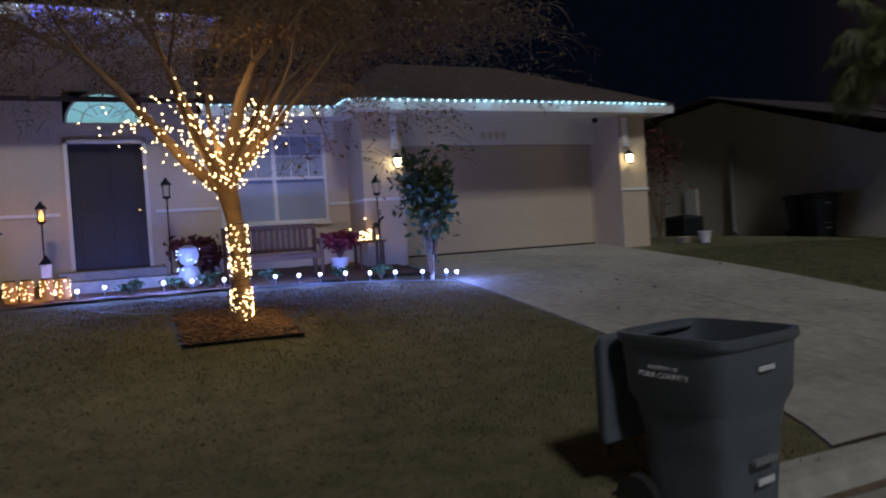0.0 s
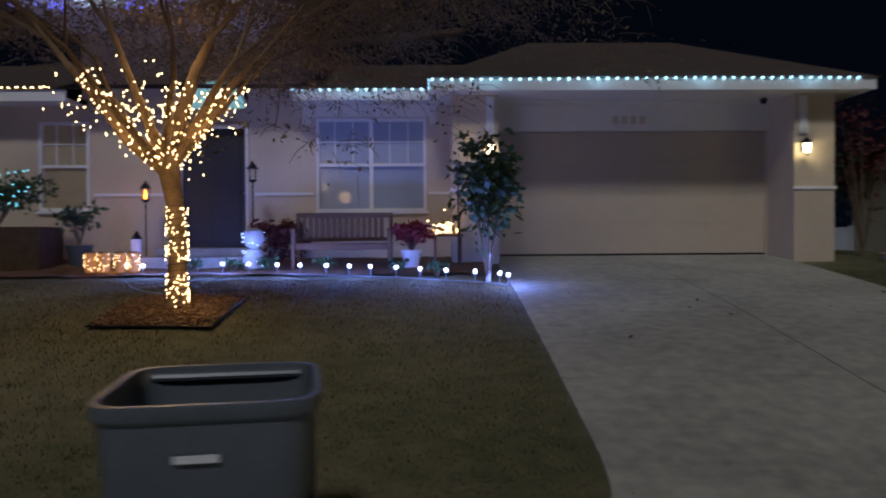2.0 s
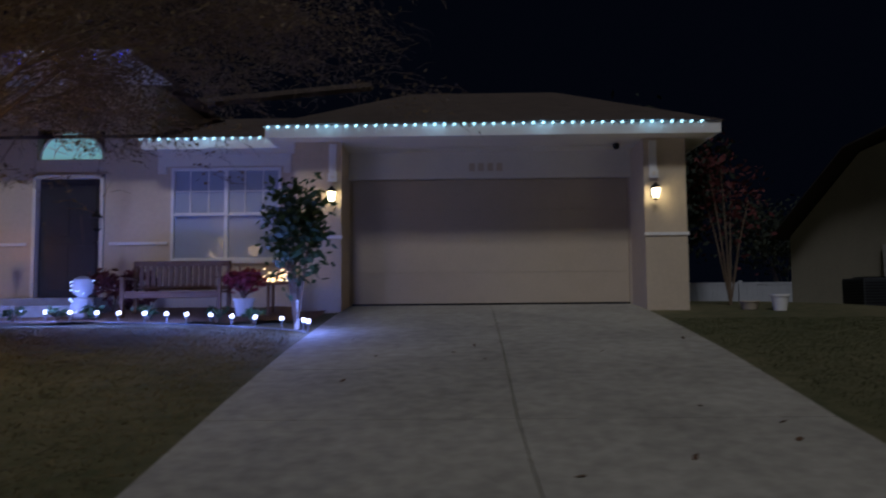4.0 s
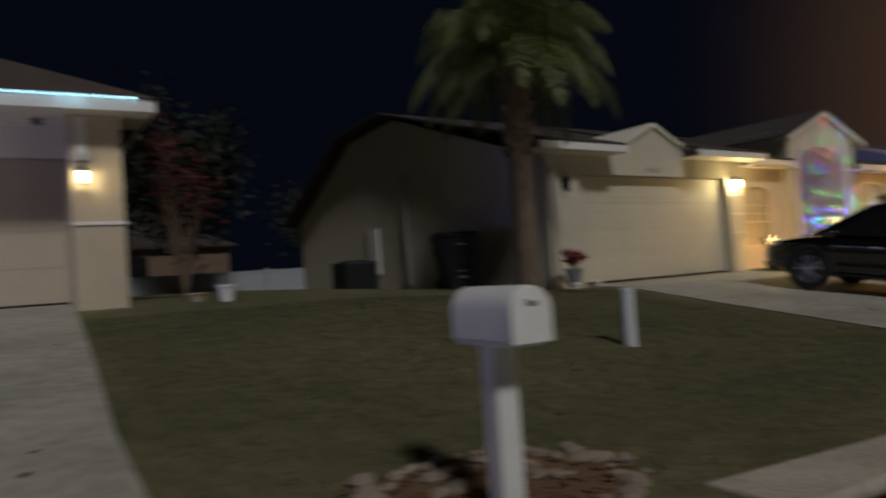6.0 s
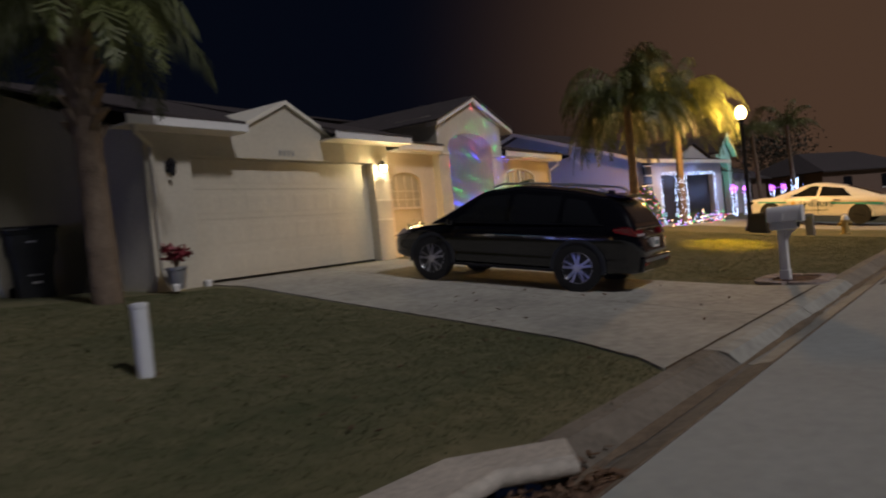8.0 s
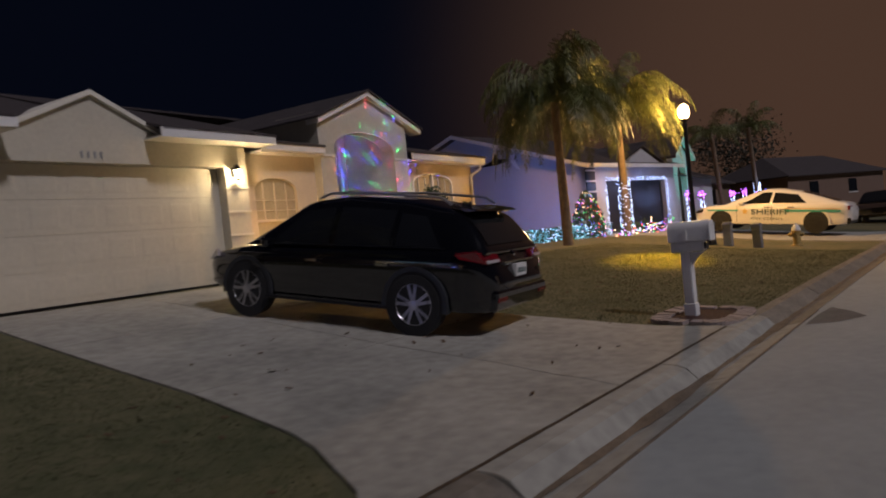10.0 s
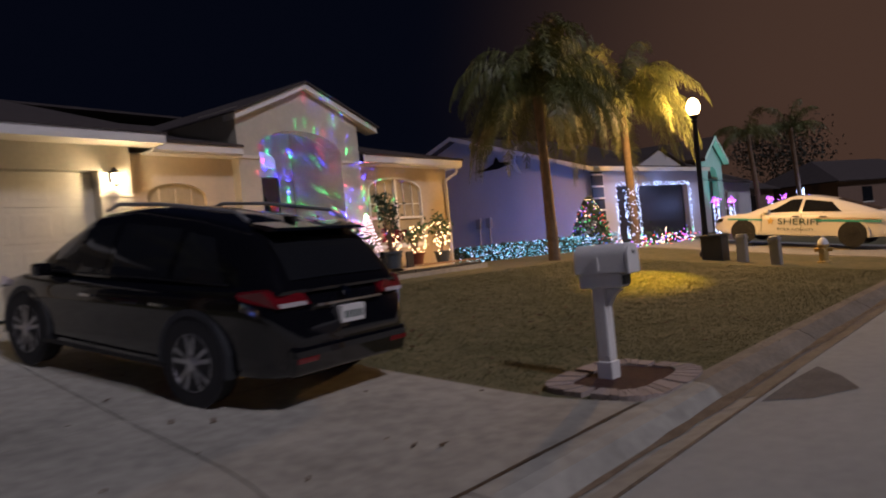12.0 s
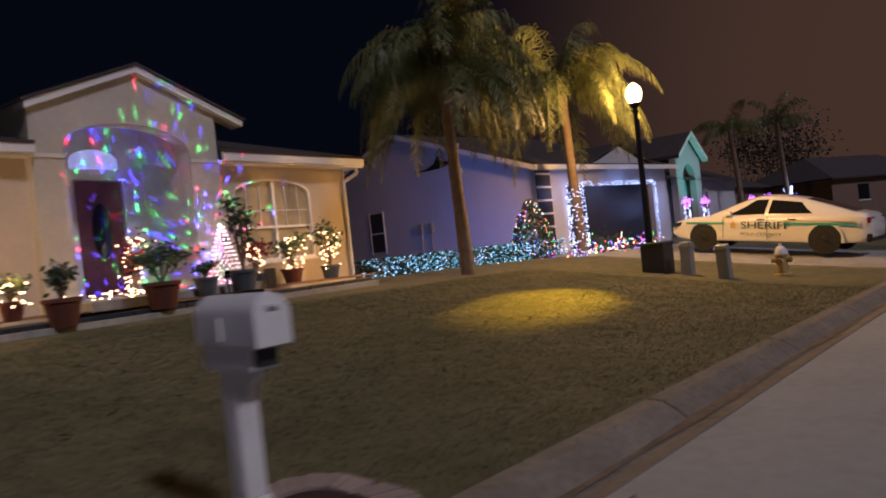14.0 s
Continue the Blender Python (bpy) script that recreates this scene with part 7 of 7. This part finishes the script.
# columns and bushes with purple lights far on
for k, (x, y) in enumerate(((53.6, 12.2), (54.8, 11.9), (63.0, 12.6), (64.5, 12.3))):
    c = thing("lit_column", "small trunk wrapped in white lights with a purple bow of lights", "string lights", pose(x, y, 0.72), "lit trunks")
    Mesh().cyl((0, 0, 0), (0, 0, 1.6), 0.07, 0.05).ob("stem", BARK, c)
    bulbs([(0.11 * math.cos(a), 0.11 * math.sin(a), z) for a, z in ((q.uniform(0, 6.28), q.uniform(0.0, 1.35)) for _ in range(90))], 0.02, COOL, c)
    bulbs([(q.gauss(0, 0.13), q.gauss(0, 0.08), 1.5 + q.gauss(0, 0.09)) for _ in range(45)], 0.022, PURPLEB, c, "purple_bulb")
    lamp("column_glow", "POINT", (x, y - 0.5, 1.6), 5, (0.35, 0.3, 1.0), 0.2)
fbs = thing("lit_bushes", "far bushes dotted with blue and purple lights", "shrub", pose(66, 12.4, 0.74))
quads([(q.gauss(0, 1.1), q.gauss(0, 0.4), abs(q.gauss(0.4, 0.4))) for _ in range(1200)], 0.1, q).ob("foliage", HEDGE, fbs)["kind"] = "stuff"
for mt_, nm in ((BLUEB, "blue_bulb"), (PURPLEB, "purple_bulb"), (TEALB, "teal_bulb")):
    bulbs([(q.gauss(0, 1.2), -0.5, abs(q.gauss(0.4, 0.4))) for _ in range(50)], 0.03, mt_, fbs, nm)
fw = thing("trunk_lights", "band of bluish white lights high on a far palm", "string lights", pose(70.5, 12.9, 0.55))
bulbs([(-0.07 * 2 + 0.2 * math.cos(a), 0.2 * math.sin(a), z) for a, z in ((q.uniform(0, 6.28), q.uniform(1.2, 2.3)) for _ in range(170))], 0.03, COOL, fw)
lamp("band_glow", "POINT", (70.2, 12.4, 3.0), 10, (0.4, 0.55, 1), 0.2)
l2 = thing("street_lamp", "distant street lamp with a small warm glow", "street lamp", pose(80, 4.0, -0.4))
Mesh().lathe([(0.1, -0.1), (0.06, 0.6), (0.05, 3.6)], 10).ob("pole", BLACK, l2)
Mesh().ball((0, 0, 3.8), 0.2, 12, 8).ob("globe", STREET, l2)
lamp("street_bulb", "POINT", (80, 4.0, 3.4), 150, (1.0, 0.62, 0.2), 0.2)

# porch of the second house
def lit_pot(lx, ly, r, h, material, ps, plabel, pl, plant_mat, n, warm, seed, z=0.0):
    w = H2M @ Vector((lx, ly, z))
    pot(Matrix.Translation(w), r, h, material, pl)
    shrub("potted_plant", plabel, "plant", w + Vector((0, 0, h * 0.9)), ps, n, 0.055, plant_mat, seed, 7)
    if warm:
        t = thing("light_string", "warm white lights wound through a potted plant", "string lights", Matrix.Translation(w + Vector((0, 0, h * 0.9))))
        r2 = random.Random(seed + 1)
        bulbs([(r2.gauss(0, ps[0] * 0.45), r2.gauss(-0.05, ps[1] * 0.4), r2.uniform(-0.05, ps[2])) for _ in range(warm)], 0.014, WARM, t)


lit_pot(8.0, -1.65, 0.24, 0.38, TERRA, (0.2, 0.2, 0.45), "spiky dark plant in a terracotta pot", "large dark terracotta pot", HEDGE, 200, 0, 101, -0.02)
lit_pot(9.5, -1.6, 0.27, 0.40, TERRA, (0.45, 0.35, 0.55), "leafy small tree in a terracotta pot", "large red terracotta pot", LEAF, 320, 0, 103, 0.03)
lit_pot(7.7, -0.9, 0.16, 0.26, TERRA, (0.25, 0.2, 0.35), "small plant twined with warm lights", "small terracotta pot by the wall", LEAF, 120, 26, 105, 0.12)
lit_pot(10.6, -1.15, 0.2, 0.3, GREYPOT, (0.2, 0.2, 0.25), "low plant in a grey-green pot", "grey-green pot on the porch edge", LEAF, 100, 0, 107, 0.12)
lit_pot(11.4, -1.1, 0.25, 0.36, GREYPOT, (0.3, 0.25, 1.15), "tall dark plant in a grey pot", "dark grey pot on the porch edge", HEDGE, 360, 0, 109, 0.12)
lit_pot(12.1, -0.6, 0.18, 0.26, GREYPOT, (0.3, 0.25, 0.6), "red-leaved plant with warm lights", "dark pot beside the porch pillar", REDLEAF, 200, 30, 111, 0.12)
lit_pot(13.15, -0.4, 0.22, 0.3, TERRA, (0.35, 0.28, 0.65), "leafy plant twined with warm lights", "terracotta pot under the window", LEAF, 200, 46, 113, 0.1)
lit_pot(14.15, -0.45, 0.2, 0.3, GREYPOT, (0.36, 0.28, 0.85), "leafy plant twined with warm lights", "dark pot at the house corner", LEAF, 200, 55, 115, 0.08)
lit_pot(6.55, -0.5, 0.15, 0.2, BLACK, (0.2, 0.2, 0.6), "small plant covered in bright warm lights", "dark pot by the garage corner", LEAF, 80, 60, 117)
pt = thing("light_string", "heaped warm lights on the porch beside the door", "string lights", H2M @ pose(9.85, -0.35, 0.24))
bulbs([(q.gauss(0, 0.14), q.gauss(0, 0.1), q.uniform(0, 0.95)) for _ in range(60)] + [(q.uniform(-1.3, 0.3), q.gauss(-0.1, 0.1), q.uniform(0, 0.12)) for _ in range(40)], 0.014, WARM, pt)
shrub("potted_plant", "narrow plant with warm lights beside the door", "plant", H2M @ Vector((9.85, -0.35, 0.24)), (0.2, 0.2, 0.95), 160, 0.06, REDLEAF, 121, 6)
pt2 = thing("light_tree", "spiral tree of white lights at the porch pillar", "string lights", H2M @ pose(11.6, -0.35, 0.24))
Mesh().cyl((0, 0, 0), (0, 0, 1.15), 0.012).ob("pole", WIRE, pt2)
sp_ = []
for k in range(240):
    f = k / 240
    sp_.append(((0.34 * (1 - f) + 0.03) * math.cos(f * 92), (0.34 * (1 - f) + 0.03) * math.sin(f * 92), f * 1.1))
bulbs(sp_, 0.009, PINKW, pt2)
m = Mesh()
for a, c in zip(sp_[:-1], sp_[1:]):
    m.cyl(a, c, 0.002, n=3, caps=False)
m.ob("spiral_wire", WIRE, pt2)
for lx, ly, z, e, col in ((6.9, -0.5, 0.7, 17, (1, 0.55, 0.16)), (7.7, -1.0, 0.7, 14, (1, 0.52, 0.14)), (9.85, -0.6, 0.8, 4, (1, 0.6, 0.25)), (13.2, -1.0, 0.7, 14, (1, 0.55, 0.16)), (14.4, -1.0, 0.7, 16, (1, 0.55, 0.16))):
    lamp("pot_glow", "POINT", H2M @ Vector((lx, ly, z)), e, col, 0.12)
# edging strip before the porch
bd = thing("bed_edging", "low concrete edging along the porch bed", "edging", H2M @ pose(6.5, -1.52, -0.04))
for k in range(9):
    Mesh().box(k * 0.86, 0, -0.1, k * 0.86 + 0.84, 0.12, 0.10).ob("block", PLASTICD, bd, bevel=0.015)
    Mesh().box(k * 0.86, -0.16, -0.1, k * 0.86 + 0.85, -0.004, 0.03).ob("walk_edge", CONC, bd, "pale concrete strip before the edging")
bs = thing("planting_bed", "dark mulched bed before the porch", "planting bed", H2M)
Mesh().add([(6.4 + 0.95 * i, -1.42 + 0.42 * j, 0.09 + 0.012 * ((i * 7 + j * 3) % 4)) for j in range(4) for i in range(10)], [(j * 10 + i, j * 10 + i + 1, j * 10 + i + 11, j * 10 + i + 10) for j in range(3) for i in range(9)]).ob("bed_soil", MULCH, bs)
sg = thing("yard_sign", "small dark sign block by the pots", "sign", H2M @ pose(11.9, -1.2, 0.1))
Mesh().box(-0.12, -0.02, 0, 0.12, 0.02, 0.35).ob("board", DARK, sg, bevel=0.01)
# laser projector: a stake unit with a fan of narrow coloured beams
PJ = H2M @ Vector((10.95, -1.25, 0.42))
pj = thing("laser_projector", "small black garden projector on a stake", "projector", Matrix.Translation(PJ))
Mesh().cyl((0, 0, -0.35), (0, 0, -0.05), 0.012).ob("stake", BLACK, pj)
Mesh().lathe([(0.06, -0.06), (0.06, 0.0), (0.05, 0.01)], 14).ob("projector_head", BLACK, pj)
# the head throws one strong beam through a mask of small coloured windows
q = random.Random(77)
MASK = mat("mask_black", (0, 0, 0), 1.0, vary=0)
MASK.node_tree.nodes["Principled BSDF"].inputs["Specular IOR Level"].default_value = 0


def film_mat(name, colour):
    m = bpy.data.materials.new(name)
    m.use_nodes = True
    nt = m.node_tree
    tr = nt.nodes.new("ShaderNodeBsdfTransparent")
    tr.inputs[0].default_value = (*colour, 1)
    nt.links.new(tr.outputs[0], nt.nodes["Material Output"].inputs[0])
    return m


FILMS = [film_mat("blue_film", (0.05, 0.05, 1.0)), film_mat("green_film", (0.02, 0.5, 0.10)), film_mat("red_film", (0.75, 0.03, 0.08))]
LENS = Vector((0, 0, 0.03))
films = [Mesh(), Mesh(), Mesh()]
mask = Mesh()
NA, NE = 160, 96


def dome(i, j):
    az, el = radians(-92 + 184 * i / NA), radians(-22 + 114 * j / NE)
    return LENS + Vector((0.05 * math.sin(az) * math.cos(el), 0.05 * math.cos(az) * math.cos(el), 0.05 * math.sin(el)))


for i in range(NA):
    for j in range(NE):
        c4 = [dome(i, j), dome(i + 1, j), dome(i + 1, j + 1), dome(i, j + 1)]
        spread = abs(i - NA / 2 - 3) / 21
        if q.random() < 0.15 * max(0.15, 1 - spread * 0.42) * (1.0 if j < 54 else 0.5):
            mid = (c4[0] + c4[2]) / 2
            f = q.uniform(0.4, 0.85)
            in4 = [mid + (c - mid) * f for c in c4]
            mask.add([tuple(v) for v in c4 + in4], [(0, 1, 5, 4), (1, 2, 6, 5), (2, 3, 7, 6), (3, 0, 4, 7)])
            films[q.choice((0, 0, 0, 1, 1, 2))].add([tuple(v) for v in in4], [(0, 1, 2, 3)])
        else:
            mask.add([tuple(v) for v in c4], [(0, 1, 2, 3)])
mask.ob("lens_mask", MASK, pj)
for k in range(3):
    films[k].ob("colour_film", FILMS[k], pj)["kind"] = "stuff"
lamp("laser_beam", "SPOT", PJ + LENS, 11000, (1, 1, 1), 0.0006, PJ + LENS + Vector((0, 1, 0.7)), 104, 0.05)
lamp("projector_wash", "SPOT", PJ + Vector((0, 0.06, 0.03)), 70, (0.56, 0.46, 1.0), 0.02, H2M @ Vector((10.5, 0.7, 2.0)), 95, 0.9)

# ---- grass tufts, fallen leaves ----
q = random.Random(88)


def tufts(name, label, n, xr, yr, avoid):
    m = Mesh()
    k = 0
    while k < n:
        x, y = q.uniform(*xr), q.uniform(*yr)
        if avoid(x, y):
            continue
        k += 1
        z = G(x, y)
        for _ in range(3):
            a = q.uniform(0, 6.28)
            h = q.uniform(0.008, 0.02) if xr[0] > 5 else q.uniform(0.012, 0.032)
            dx, dy = math.cos(a) * 0.02, math.sin(a) * 0.02
            ox, oy = q.gauss(0, 0.07), q.gauss(0, 0.07)
            m.add([(x + ox - dy * 0.25, y + oy + dx * 0.25, z - 0.005), (x + ox + dy * 0.25, y + oy - dx * 0.25, z - 0.005), (x + ox + dx, y + oy + dy, z + h)], [(0, 1, 2)])
    o = m.ob(name, BLADE if xr[0] < 5 else BLADEG)
    return tagged(o, label, "grass", kind="stuff")


tufts("grass", "short dry grass blades on the front lawn", 24000, (0.5, 7.45), (3.15, 10.6), lambda x, y: (MX - 0.05 < x < MX + MW + 0.05 and MY < y < MY + MD) or x > 6.95 + 0.45 * (y - 3.1))
tufts("grass", "short green grass blades between the driveways", 44000, (12.55, 21.3), (3.15, 11.2), lambda x, y: (13.1 < x < 14.8 and 3.5 < y < 4.4) or (14.9 < x < 18.0 and y < 3.5) or x < 13.05 - 0.3 * (y - 3.1) or x > np.interp(y, [3.1, 3.5, 4.4, 6, 11.6], [20.0, 20.4, 20.9, 21.2, 21.55]))
tufts("grass", "short green grass blades on the third lawn", 46000, (26.05, 39), (3.15, 10.2), lambda x, y: (25.9 < x < 27.65 and y < 4.2) or (x < 28 and y > 9.8))
lv = Mesh()
for k in range(330):
    r_ = q.random()
    if r_ < 0.3:
        x, y = q.uniform(15.2, 18.8), q.uniform(2.75, 3.35)
        z = 0.02
    elif r_ < 0.38:
        x, y = q.uniform(7.6, 12.4), q.uniform(4, 10)
        z = G(x, y) + 0.03
    elif r_ < 0.6:
        x, y = q.uniform(12, 40), q.uniform(2.85, 3.05)
        z = G(x, 0) - 0.02
    else:
        x, y = q.uniform(13, 34), q.uniform(3.6, 8)
        z = G(x, y) + 0.04
    s = q.uniform(0.012, 0.035)
    lv.box(-s, -s * 0.5, 0, s, s * 0.5, 0.006, pose(x, y, z, q.uniform(-25, 25), q.uniform(-25, 25), q.uniform(0, 180)))
tagged(lv.ob("fallen_leaves", LEAFD), "dry fallen leaves on drive, gutter and lawn", "leaves", kind="stuff")
